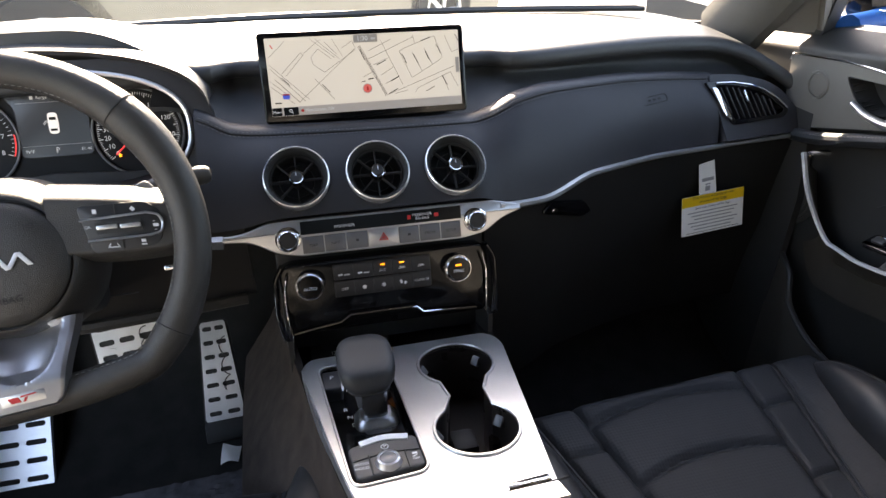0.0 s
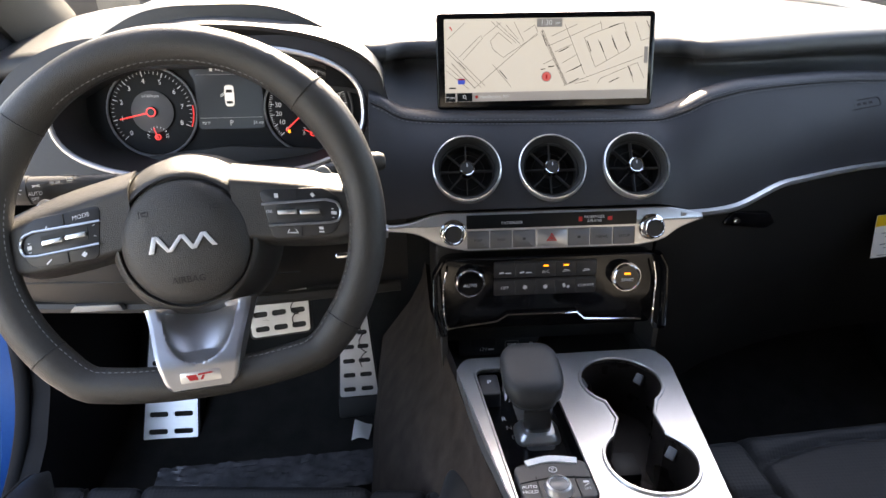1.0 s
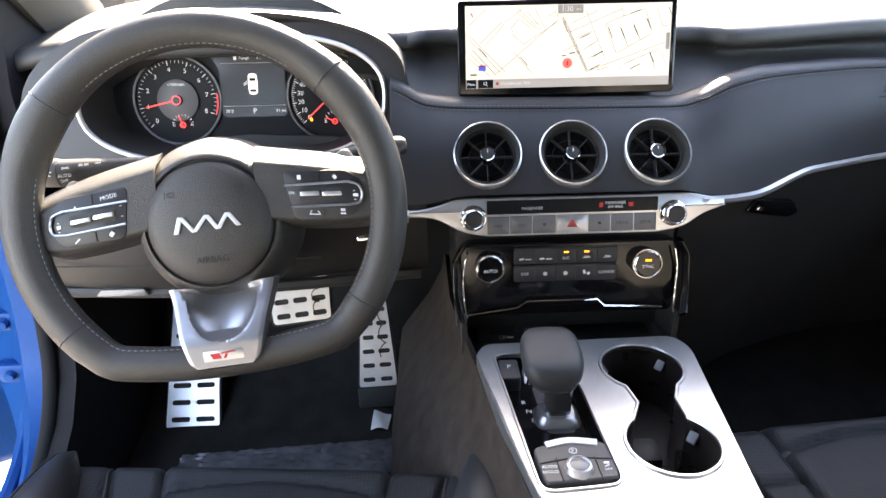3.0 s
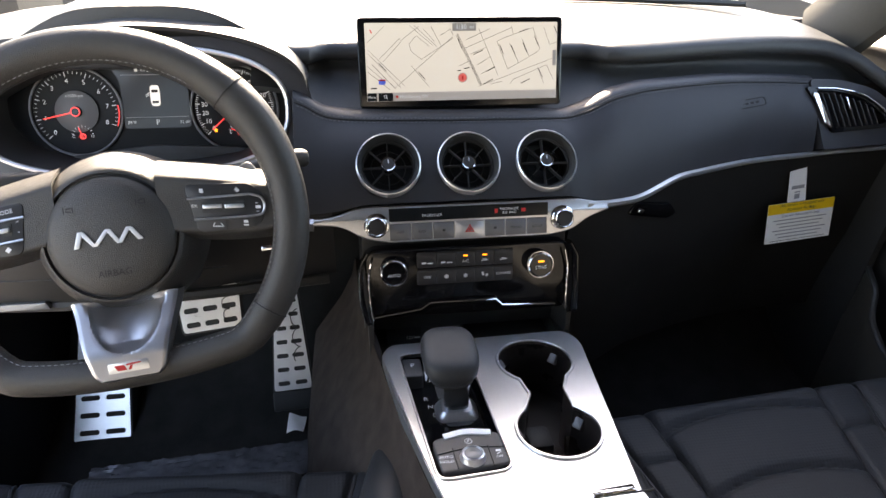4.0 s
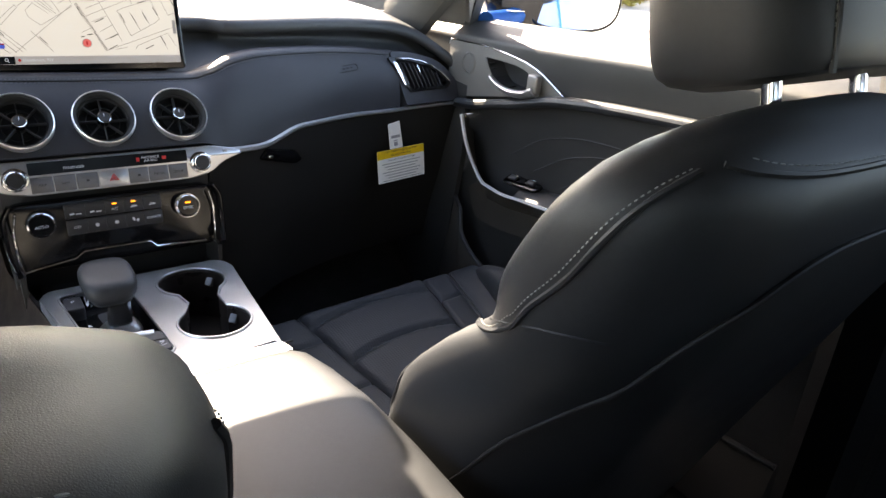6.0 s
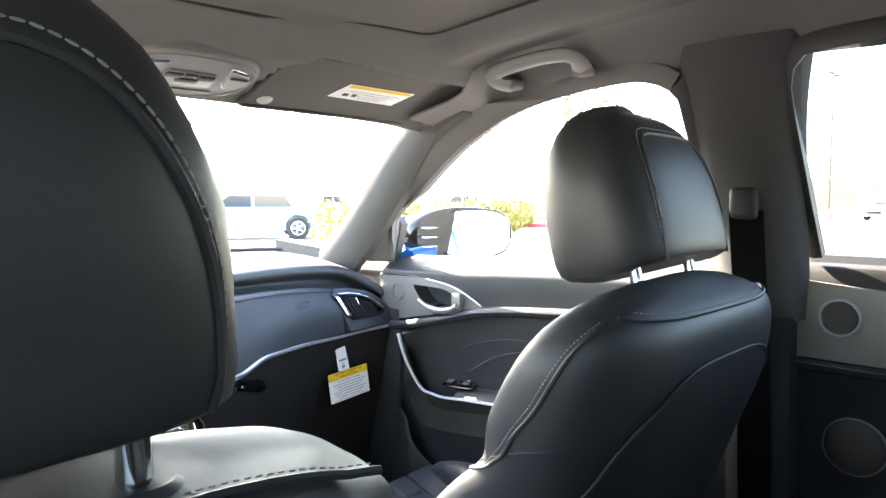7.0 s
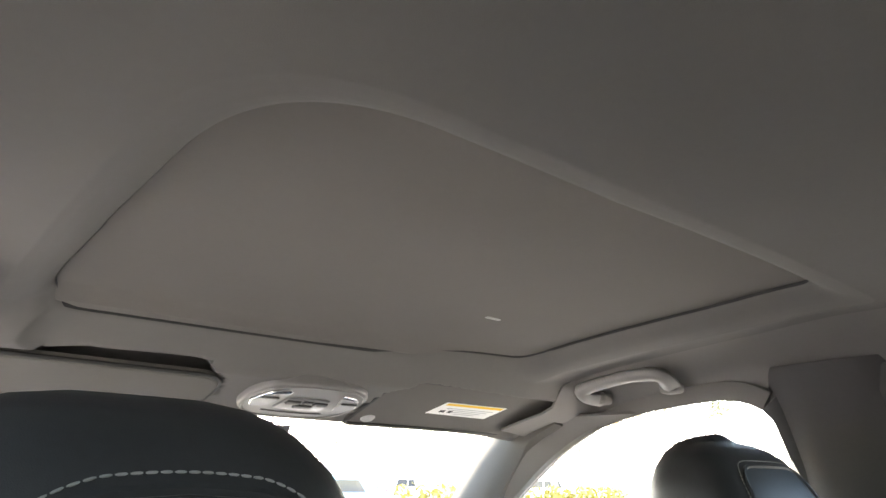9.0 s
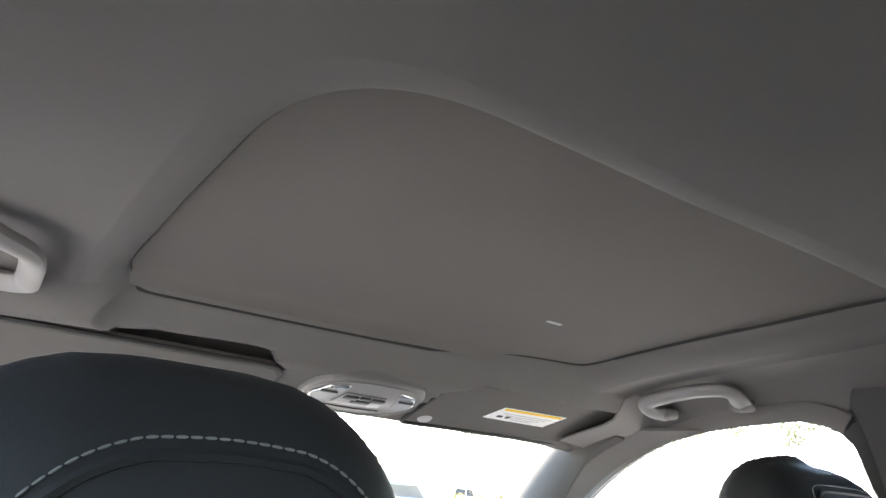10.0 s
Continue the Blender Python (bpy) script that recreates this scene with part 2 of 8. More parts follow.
def plate(loops, depth, m=None):
    """An outline with holes, pulled back by depth."""
    bm = bmesh.new()
    for pts in loops:
        vs = [bm.verts.new((x, y, 0)) for x, y in pts]
        for a, b in zip(vs, vs[1:] + vs[:1]):
            bm.edges.new((a, b))
    bmesh.ops.triangle_fill(bm, use_beauty=True, use_dissolve=False, edges=bm.edges[:])
    r = bmesh.ops.extrude_face_region(bm, geom=bm.faces[:])
    bmesh.ops.translate(bm, vec=(0, 0, -depth), verts=[v for v in r["geom"] if isinstance(v, bmesh.types.BMVert)])
    if m:
        bm.transform(m)
    return bm


def loft(rings, caps=True, closed=True):
    bm = bmesh.new()
    rows = [[bm.verts.new(p) for p in ring] for ring in rings]
    k = len(rows[0])
    for a, b in zip(rows, rows[1:]):
        for i in range(k if closed else k - 1):
            bm.faces.new((a[i], a[(i + 1) % k], b[(i + 1) % k], b[i]))
    if caps and closed:
        bm.faces.new(rows[0][::-1]), bm.faces.new(rows[-1])
    return bm


def sweep(pts, sec, up=(0, 0, 1), closed=False, caps=True, size=None):
    """A section of (side, up) points carried along pts; size scales it along the way."""
    pts, rings, k = [Vector(p) for p in pts], [], len(pts)
    for i, p in enumerate(pts):
        a, b = (pts[i - 1], pts[(i + 1) % k]) if closed else (pts[max(i - 1, 0)], pts[min(i + 1, k - 1)])
        t = (b - a).normalized()
        u = Vector(up[i] if isinstance(up, list) else up)
        side = t.cross(u).normalized()
        v = side.cross(t).normalized()
        q = size(i / (k - 1)) if size else 1.0
        rings.append([p + side * s * q + v * h * q for s, h in sec])
    if closed:
        rings.append(rings[0])
        bm = loft(rings, caps=False)
        bmesh.ops.remove_doubles(bm, verts=bm.verts, dist=1e-6)
        return bm
    return loft(rings, caps)


def ring_sec(r, n=8, ry=None):
    return [(r * math.cos(2 * math.pi * i / n), (ry or r) * math.sin(2 * math.pi * i / n)) for i in range(n)]


def tube(pts, r, n=8, closed=False, up=(0.13, 0.21, 0.97), size=None):
    return sweep(pts, ring_sec(r, n), up, closed, size=size)


def lathe(prof, m=None, n=40):
    bm = bmesh.new()
    rows = []
    for r, z in prof:
        rows.append([bm.verts.new((0, 0, z))] if r < 1e-6 else [bm.verts.new((r * math.cos(2 * math.pi * i / n), r * math.sin(2 * math.pi * i / n), z)) for i in range(n)])
    for a, b in zip(rows, rows[1:]):
        for i in range(n):
            if len(a) == 1 and len(b) == 1:
                continue
            if len(a) == 1:
                bm.faces.new((a[0], b[i], b[(i + 1) % n]))
            elif len(b) == 1:
                bm.faces.new((a[i], a[(i + 1) % n], b[0]))
            else:
                bm.faces.new((a[i], a[(i + 1) % n], b[(i + 1) % n], b[i]))
    if m:
        bm.transform(m)
    return bm


def surf(f, nu, nv, thick=0.0, wrap=False):
    """A sheet of points f(u, v), u and v from 0 to 1; thick is pulled back against its normal."""
    bm = bmesh.new()
    g = [[bm.verts.new(f(i / nu, j / nv)) for j in range(nv + 1)] for i in range(nu + 1)]
    for i in range(nu):
        for j in range(nv):
            bm.faces.new((g[i][j], g[i + 1][j], g[i + 1][j + 1], g[i][j + 1]))
    if thick:
        bm.normal_update()
        bmesh.ops.solidify(bm, geom=bm.faces[:], thickness=thick)
    return bm


def cut_out(bm, holes, thick):
    """Open the sheet where its faces lie inside outlines given as (-y, z), then thicken it."""
    def inside(a, b, pts):
        hit = False
        for (x0, y0), (x1, y1) in zip(pts, pts[1:] + pts[:1]):
            if (y0 > b) != (y1 > b) and a < x0 + (x1 - x0) * (b - y0) / (y1 - y0):
                hit = not hit
        return hit

    gone = [f for f in bm.faces if any(inside(-f.calc_center_median().y, f.calc_center_median().z, h) for h in holes)]
    bmesh.ops.delete(bm, geom=gone, context="FACES")
    bm.normal_update()
    bmesh.ops.solidify(bm, geom=bm.faces[:], thickness=thick)
    return bm


def join(*bms):
    out = bmesh.new()
    for b in bms:
        me = bpy.data.meshes.new("t")
        b.to_mesh(me), b.free()
        out.from_mesh(me)
        bpy.data.meshes.remove(me)
    return out


def mesh_of(name, bm, material, sharp=38):
    bmesh.ops.recalc_face_normals(bm, faces=bm.faces[:])
    me = bpy.data.meshes.new(name)
    bm.to_mesh(me), bm.free()
    me.materials.append(material)
    me.shade_smooth()
    me.set_sharp_from_angle(angle=radians(sharp))
    return me


def part(name, bm, material, parent, label="", kind="", sharp=38):
    ob = new(name, mesh_of(name, bm, material, sharp))
    ob.parent = parent
    if parent.parent is None:
        ob.matrix_parent_inverse = parent.matrix_basis.inverted()
    return tagged(ob, label, kind=kind)


def thing(name, at, label, category="", group="", kind=""):
    ob = new(name)
    ob.location, ob.empty_display_size = at, 0.05
    return tagged(ob, label, category, group, kind)


def solo(name, bm, material, label, category="", group="", kind="", sharp=38):
    lo = Vector([min(v.co[k] for v in bm.verts) for k in range(3)])
    hi = Vector([max(v.co[k] for v in bm.verts) for k in range(3)])
    c = Vector(((lo.x + hi.x) / 2, (lo.y + hi.y) / 2, lo.z))
    bmesh.ops.translate(bm, vec=-c, verts=bm.verts)
    ob = new(name, mesh_of(name, bm, material, sharp))
    ob.location = c
    return tagged(ob, label, category, group, kind)


def lettering(text, size, m, material, parent, name="lettering", align="CENTER", squeeze=1.0):
    c = bpy.data.curves.new("t", "FONT")
    c.body, c.size, c.align_x, c.align_y, c.resolution_u = text, size, align, "CENTER", 2
    o = bpy.data.objects.new("t", c)
    me = bpy.data.meshes.new_from_object(o)
    bpy.data.objects.remove(o), bpy.data.curves.remove(c)
    bm = bmesh.new()
    bm.from_mesh(me)
    bpy.data.meshes.remove(me)
    bmesh.ops.scale(bm, vec=(squeeze, 1, 1), verts=bm.verts)
    bm.transform(m)
    return part(name, bm, material, parent)


def bars(rects, m, material, parent, name="printed_line"):
    """Flat marks (x, y, w, h, turn), each of its own."""
    for x, y, w, h, a in rects:
        bm = bmesh.new()
        c, s = math.cos(radians(a)), math.sin(radians(a))
        vs = [bm.verts.new((x + dx * c - dy * s, y + dx * s + dy * c, 0)) for dx, dy in ((-w / 2, -h / 2), (w / 2, -h / 2), (w / 2, h / 2), (-w / 2, h / 2))]
        bm.faces.new(vs)
        bm.transform(m)
        part(name, bm, material, parent)


def shift(m, x=0, y=0, z=0):
    return m @ Matrix.Translation((x, y, z))


def stitches(pts, normals, length=0.0042, gap=0.0018, r=0.0006):
    """A row of short raised threads along pts."""
    bm, pts = bmesh.new(), [Vector(p) for p in pts]
    d = [0.0]
    for a, b in zip(pts, pts[1:]):
        d.append(d[-1] + (b - a).length)
    f = [spl(d, [p[k] for p in pts]) for k in range(3)]
    s = 0.0
    while s + length < d[-1]:
        a, b = Vector([g(s) for g in f]), Vector([g(s + length) for g in f])
        t, nrm = (b - a).normalized(), Vector(normals)
        side = t.cross(nrm).normalized()
        up = side.cross(t).normalized()
        ring = lambda p, q: [bm.verts.new(p + side * q * math.cos(k * 1.2566) + up * q * math.sin(k * 1.2566)) for k in range(5)]
        rows = [ring(a, r * 0.5), ring(a.lerp(b, 0.25), r), ring(a.lerp(b, 0.75), r), ring(b, r * 0.5)]
        for x, y in zip(rows, rows[1:]):
            for k in range(5):
                bm.faces.new((x[k], x[(k + 1) % 5], y[(k + 1) % 5], y[k]))
        s += length + gap
    return bm


# ---- cabin shell ----
def floor_z(y):
    return FLOOR(y)


FLOOR = spl([-2.0, -0.95, -0.85, -0.3, 0.10, 0.22, 0.42, 0.62], [0.33, 0.33, 0.31, 0.31, 0.315, 0.345, 0.55, 0.85])
cabin_floor = thing("floor", (0, -0.6, 0.30), "black carpeted car floor rising to the toe board", "floor", kind="structure")
part("carpet", surf(lambda u, v: Vector((-0.70 + 1.40 * u, -1.95 + 2.55 * v, floor_z(-1.95 + 2.55 * v) + 0.004 * noise.noise((u * 9, v * 14, 0)))), 40, 80, 0.02), CARPET, cabin_floor)
solo("firewall", surf(lambda u, v: Vector((-0.78 + 1.56 * u, 0.56 + 0.06 * v, 0.30 + 0.64 * v)), 4, 4, 0.02), PLASTIC, "dark inner bulkhead behind the dashboard", "bulkhead", kind="structure")


# roof lining with the sunroof opening
ROOF = spl([-2.0, -1.6, -1.2, -0.8, -0.67, -0.5, -0.38, -0.345, -0.324, -0.314, -0.301, -0.286, -0.25, -0.17, -0.10], [1.17, 1.29, 1.372, 1.388, 1.379, 1.366, 1.353, 1.346, 1.339, 1.326, 1.304, 1.290, 1.282, 1.265, 1.247])


def roof_z(x, y):
    a = abs(x) / 0.60
    front = min(1.0, max(0.0, (y + 0.35) / 0.05))
    return ROOF(y) - (0.026 - 0.014 * front) * a**3 - 0.03 * max(0, a - 0.75) ** 1.5


def visor_recess(x, y):
    """How far the lining steps up over the folded sun visors."""
    ease = lambda q: (lambda c: c * c * (3 - 2 * c))(min(1.0, max(0.0, q)))
    if x > 0:
        inner = 0.160 + 0.030 * (max(0.0, -0.262 - y) / 0.030) ** 2 + 0.15 * max(0.0, y + 0.20)
        return 0.024 * ease((x - inner) / 0.008) * ease((0.548 - x) / 0.008) * ease((y + 0.3005) / 0.006) * ease((-0.120 - y) / 0.03)
    inner = 0.086 + 0.20 * max(0.0, -0.20 - y) + 0.022 * (max(0.0, -0.240 - y) / 0.035) ** 2
    return 0.026 * ease((-x - inner) / 0.012) * ease((y + 0.278) / 0.006) * ease((x + 0.575) / 0.03) * ease((-0.120 - y) / 0.04)


ceiling = thing("ceiling", (0, -0.6, 1.26), "warm grey fabric headliner with a rounded sunroof opening", "headliner", kind="structure")
SR_X0, SR_X1, SR_Y0, SR_Y1 = -0.326, 0.384, -0.786, -0.324


def sunroof_outline(n=10, grow=0.0):
    x0, x1, y0, y1 = SR_X0 - grow, SR_X1 + grow, SR_Y0 - grow, SR_Y1 + grow
    corner = rounded([(x0, y0), (x1, y0), (x1, y1), (x0, y1)], [0.13, 0.025, 0.05, 0.05], n)
    base = []
    for p, q in zip(corner, corner[1:] + corner[:1]):
        cuts = max(1, int(math.hypot(q[0] - p[0], q[1] - p[1]) / 0.02)) if math.hypot(q[0] - p[0], q[1] - p[1]) > 0.15 else 1
        cuts = 70 if cuts > 1 else 1
        base += [(p[0] + (q[0] - p[0]) * k / cuts, p[1] + (q[1] - p[1]) * k / cuts) for k in range(cuts)]
    return [(x + 0.032 * max(0, -y - 0.36) / 0.44, y - (0.045 * x if y > -0.5 else 0.055 * max(0.0, x)) + 0.020 * max(0, 1 - ((x + 0.02) / 0.36) ** 2) * (1 if y > -0.4 else -0.2) * (1 if abs(x) < 0.36 else 0.3)) for x, y in base]


def shade_z(x, y):
    return roof_z(x, min(y, -0.3115)) + 0.0205


def lip_z(x, y, h, d):
    """Height of the lining's lip: h over the roof's curve, at the front no lower than d under the shade."""
    return max(roof_z(x, y) + h, shade_z(x, y) - d) if y > -0.40 else roof_z(x, y) + h


def headliner():
    """A fan of strips from the sunroof's edge out to the roof's edge."""
    hole = sunroof_outline(36)
    n = len(hole)
    cx, cy = (SR_X0 + SR_X1) / 2, (SR_Y0 + SR_Y1) / 2

    def outer(x, y):
        dx, dy = x - cx, y - cy
        best = 9.0
        for lim, d, c in ((0.60, dx, cx), (-0.60, dx, cx), (-0.115, dy, cy), (-1.72, dy, cy)):
            t = (lim - c) / d if abs(d) > 1e-6 else 9
            if t > 0:
                best = min(best, t)
        return cx + dx * best, cy + dy * best

    rows = []
    gs = (0.0, 0.003, 0.008, 0.015, 0.024, 0.035, 0.046)
    sag = lambda y: min(1.0, max(0.0, (-0.285 - y) / 0.045))
    for g in (-0.001, 0.0, 0.003, 0.008, 0.0115) + tuple(0.015 + 0.0026 * k for k in range(12)):
        h = float(np.interp(g, gs, (0.0090, 0.0055, 0.0007, -0.0041, -0.0083, -0.0111, -0.0125))) if g >= 0 else 0.022
        d = float(np.interp(g, gs, (0.0095, 0.0130, 0.0190, 0.030, 0.045, 0.070, 0.10))) if g >= 0 else 0.0
        rows.append([Vector((x, y, lip_z(x, y, h if h > 0 else h * sag(y), d) + visor_recess(x, y))) for x, y in sunroof_outline(36, g)])
    for k in range(0, 91):
        t = (k / 90) ** 1.2
        row = []
        for x, y in sunroof_outline(36, 0.046):
            ox, oy = outer(x, y)
            px, py = x + (ox - x) * t, y + (oy - y) * t
            row.append(Vector((px, py, roof_z(px, py) - 0.0125 * sag(py) * (1 - t) ** 3 + visor_recess(px, py))))
        rows.append(row)
    bm = loft(rows, caps=False)
    return bm


part("fabric_lining", headliner(), LINER, ceiling, sharp=60)
part("roof_skin", surf(lambda u, v: Vector((-0.66 + 1.32 * u, -1.74 + 1.65 * v, roof_z((-0.66 + 1.32 * u) * 0.85, -1.74 + 1.65 * v) + 0.075)), 16, 24, 0.01), BLUE, ceiling)
sunshade = thing("sunroof_shade", (0.02, -0.55, 1.38), "closed warm grey fabric sunroof shade with a finger pull", "sunshade")
def shade_point(u, v):
    x, y = SR_X0 - 0.03 + (SR_X1 - SR_X0 + 0.10) * u, SR_Y0 - 0.03 + (SR_Y1 - SR_Y0 + 0.075) * v
    return Vector((x, y, shade_z(x, y)))


part("panel", surf(shade_point, 24, 80, 0.006), SHADE, sunshade)
part("seal", loft([[Vector((x, y, lip_z(x, y, h, d))) for x, y in sunroof_outline(36, g)] for h, g, d in ((0.0105, -0.0012, 0.0090), (0.017, -0.0026, 0.004), (0.024, 0.0, -0.003), (0.036, 0.004, -0.015))], caps=False), RUBBER, sunshade, "dark seal round the opening")
pull_m = basis((0.205, -0.452, roof_z(0.205, -0.452) + 0.0138), (1, 0, 0), (0, 0.02, -1))
part("finger_pull", prism(rrect(0.028, 0.008, 0.0038), 0.004, pull_m, 0.001), LAMP_GREY, sunshade, "small light grey finger pull")


# pillars and rails, one side and its mirror image
def pillar_set(s, side):
    a = [(s * 0.66, 0.30, 0.93), (s * 0.648, 0.17, 1.03), (s * 0.628, 0.045, 1.135), (s * 0.605, -0.06, 1.22), (s * 0.582, -0.14, 1.272), (s * 0.568, -0.24, 1.305)]
    pts = curve3(a, 24)
    sec = [(-0.050, -0.010), (-0.046, 0.012), (-0.028, 0.022), (0.0, 0.026), (0.03, 0.022), (0.048, 0.010), (0.052, -0.010), (0.0, -0.016)]
    ob = solo("a_pillar_trim", sweep(pts, sec, (-s * 0.8, -0.55, 0.25), size=lambda t: 1.15 - 0.25 * t), A_TRIM, "warm grey fabric-covered windscreen pillar trim", "pillar", "pillars", kind="structure")
    pil_y, pil_x = spl([0.93, 1.03, 1.135, 1.22, 1.272, 1.305], [0.30, 0.17, 0.045, -0.06, -0.14, -0.24]), spl([0.93, 1.03, 1.135, 1.22, 1.272, 1.305], [0.66, 0.648, 0.628, 0.605, 0.582, 0.568])
    win_y = spl([0.951, 1.048, 1.131, 1.217, 1.266, 1.285], [0.130, 0.097, -0.047, -0.203, -0.338, -0.464])

    def cover(u, v):
        z = 0.955 + 0.325 * u
        a, b = Vector((pil_x(z) - 0.012, pil_y(z), z)), Vector((0.725 - 0.36 * (z - 0.95) - 0.004, win_y(z) + 0.012, z))
        p = a.lerp(b, v) + Vector((-0.012 * math.sin(math.pi * v), 0, 0))
        return Vector((s * p.x, p.y, p.z))

    solo("pillar_cover", surf(cover, 24, 8, 0.006), LINER_TRIM, "warm grey fabric pillar trim beside the door seal", "pillar", "pillars", kind="structure")
    rail_x = spl([-1.75, -1.3, -0.9, -0.60, -0.40, -0.26, -0.16], [0.585, 0.615, 0.623, 0.615, 0.612, 0.606, 0.600])
    rail_z = spl([-1.75, -1.3, -0.9, -0.60, -0.40, -0.26, -0.16], [1.166, 1.266, 1.294, 1.300, 1.291, 1.271, 1.241])

    def rail(u, v):
        """From the lining over a soft curve down to the window's upper edge."""
        y = -0.16 - 1.59 * u
        a, b, c = Vector((0.500, y, roof_z(0.500, y) + 0.002)), Vector((0.592, y, roof_z(0.592, y) - 0.001)), Vector((rail_x(y), y, rail_z(y)))
        p = a * (1 - v) ** 2 + b * 2 * v * (1 - v) + c * v * v
        return Vector((s * p.x, p.y, p.z))

    solo("roof_rail_trim", surf(rail, 60, 16, 0.004), LINER_TRIM, "warm grey roof rail trim above the side windows", "rail trim", "rails", kind="structure", sharp=60)
    low = curve3([(s * 0.700, -0.755, 0.36), (s * 0.690, -0.748, 0.60), (s * 0.676, -0.742, 0.93)], 14)
    solo("b_pillar_foot", sweep(low, [(-0.050, -0.02), (-0.046, 0.010), (-0.025, 0.018), (0.025, 0.018), (0.046, 0.010), (0.050, -0.02)], (-s, 0, 0.15)), BACK_PANEL, "black lower centre pillar trim", "pillar", "pillars", kind="structure")
    high = curve3([(s * 0.676, -0.742, 0.92), (s * 0.652, -0.732, 1.06), (s * 0.624, -0.724, 1.19), (s * 0.604, -0.722, 1.26), (s * 0.594, -0.722, 1.30), (s * 0.590, -0.722, 1.325)], 30)
    wide = lambda t: 0.80 + 0.30 * t + 0.5 * max(0, t - 0.66) ** 1.3
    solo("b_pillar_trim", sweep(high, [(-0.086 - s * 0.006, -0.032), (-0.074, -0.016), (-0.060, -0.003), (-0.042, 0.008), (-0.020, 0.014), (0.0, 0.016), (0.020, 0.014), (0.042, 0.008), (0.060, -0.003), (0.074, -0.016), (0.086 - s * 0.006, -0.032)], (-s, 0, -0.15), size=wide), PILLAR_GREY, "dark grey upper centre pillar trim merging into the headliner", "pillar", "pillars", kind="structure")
    belt = thing("seat_belt", (s * 0.63, -0.74, 1.0), "black seat belt hanging from its upper anchor on the centre pillar", "seat belt", "seat belts")
    part("webbing", sweep(curve3([(s * 0.628, -0.735, 1.085), (s * 0.638, -0.738, 1.00), (s * 0.650, -0.742, 0.90), (s * 0.664, -0.748, 0.66), (s * 0.672, -0.752, 0.40)], 20), [(-0.023, -0.0006), (0.023, -0.0006), (0.023, 0.0006), (-0.023, 0.0006)], (-s, -0.25, 0)), WEBBING, belt, "black woven webbing")
    part("anchor", box((s * 0.630, -0.731, 1.096), (0.020, 0.040, 0.048), 0.009, 3), RUBBER, belt)


pillar_set(1, "right")
pillar_set(-1, "left")

# windscreen
WS_BASE = lambda u: Vector((-0.70 + 1.40 * u, 0.62 - 1.15 * (u - 0.5) ** 2, 0.955))
WS_TOP = lambda u: Vector((-0.585 + 1.17 * u, -0.085 - 0.10 * (u - 0.5) ** 2, 1.262))
windscreen = solo("windscreen", surf(lambda u, v: WS_BASE(u).lerp(WS_TOP(u), v) + Vector((0, 0.02, 0.03)) * math.sin(math.pi * v), 20, 10), GLASS, "clear raked windscreen, slightly dusty", "windscreen", kind="structure")
solo("windscreen_header", sweep([WS_TOP(i / 20) + Vector((0, -0.008, 0.006)) for i in range(21)], [(-0.012, -0.008), (0.016, -0.008), (0.016, 0.012), (-0.012, 0.012)]), PLASTIC, "black band along the top of the windscreen", "trim", kind="structure")

# footwell sides and cowl, closed
for s in (1, -1):
    solo("kick_wall", prism([(-0.66, 0.28), (-0.66, 0.985), (-0.20, 0.955), (-0.20 + 0.10 * (s > 0), 0.80), (-0.24 + 0.24 * (s > 0), 0.28)], 0.05, basis((s * 0.712, 0, 0), (0, -1, 0), (-s, 0, 0)) if s > 0 else basis((s * 0.712, 0, 0), (0, -1, 0), (-1, 0, 0))), PLASTIC, "dark footwell side wall", "side wall", kind="structure")
solo("cowl", surf(lambda u, v: Vector((-0.74 + 1.48 * u, 0.40 + 0.30 * v, 0.945 - 0.02 * v)), 8, 4, 0.01), PLASTIC, "black cowl under the windscreen", "cowl", kind="structure")
left_door = thing("rear_left_door", (-0.72, -1.3, 0.30), "closed rear door with a lightly tinted window", "car door", kind="structure")
part("trim_panel", prism([(0.80, 0.30), (1.85, 0.30), (1.85, 1.02), (0.80, 1.00)], 0.05, basis((-0.70, 0, 0), (0, -1, 0), (-1, 0, 0))), PLASTIC, left_door)
part("window_frame", plate([[(0.79, 1.00), (1.85, 1.00), (1.85, 1.20), (1.45, 1.31), (0.80, 1.34)], [(0.84, 1.02), (1.62, 1.02), (1.50, 1.22), (1.25, 1.29), (0.84, 1.31)]], 0.02, basis((-0.66, 0, 0), (0, -1, 0), (-1, 0, 0))), PLASTIC, left_door)
part("window_pane", surf(lambda u, v: Vector((-0.668, -0.83 - 0.78 * u, 1.01 + 0.30 * v)), 4, 4), PRIVACY_GLASS, left_door, "lightly tinted side window glass")

# rear of the cabin, closed
solo("rear_bulkhead", surf(lambda u, v: Vector((-0.70 + 1.40 * u, -1.86 + 0.10 * v, 0.30 + 0.62 * v)), 4, 4, 0.03), PLASTIC, "dark panel closing the cabin behind the rear bench", "bulkhead", kind="structure")
solo("parcel_shelf", surf(lambda u, v: Vector((-0.70 + 1.40 * u, -1.78 - 0.42 * v, 0.90 + 0.02 * v)), 4, 4, 0.02), PLASTIC, "black parcel shelf under the rear screen", "parcel shelf", kind="structure")
solo("rear_screen", surf(lambda u, v: Vector((-0.62 + 1.24 * u, -2.18 + 0.46 * v, 0.925 + 0.32 * v + 0.02 * math.sin(math.pi * v))), 8, 6), TINTED_GLASS, "raked rear screen, dark tinted glass", "rear screen", kind="structure")
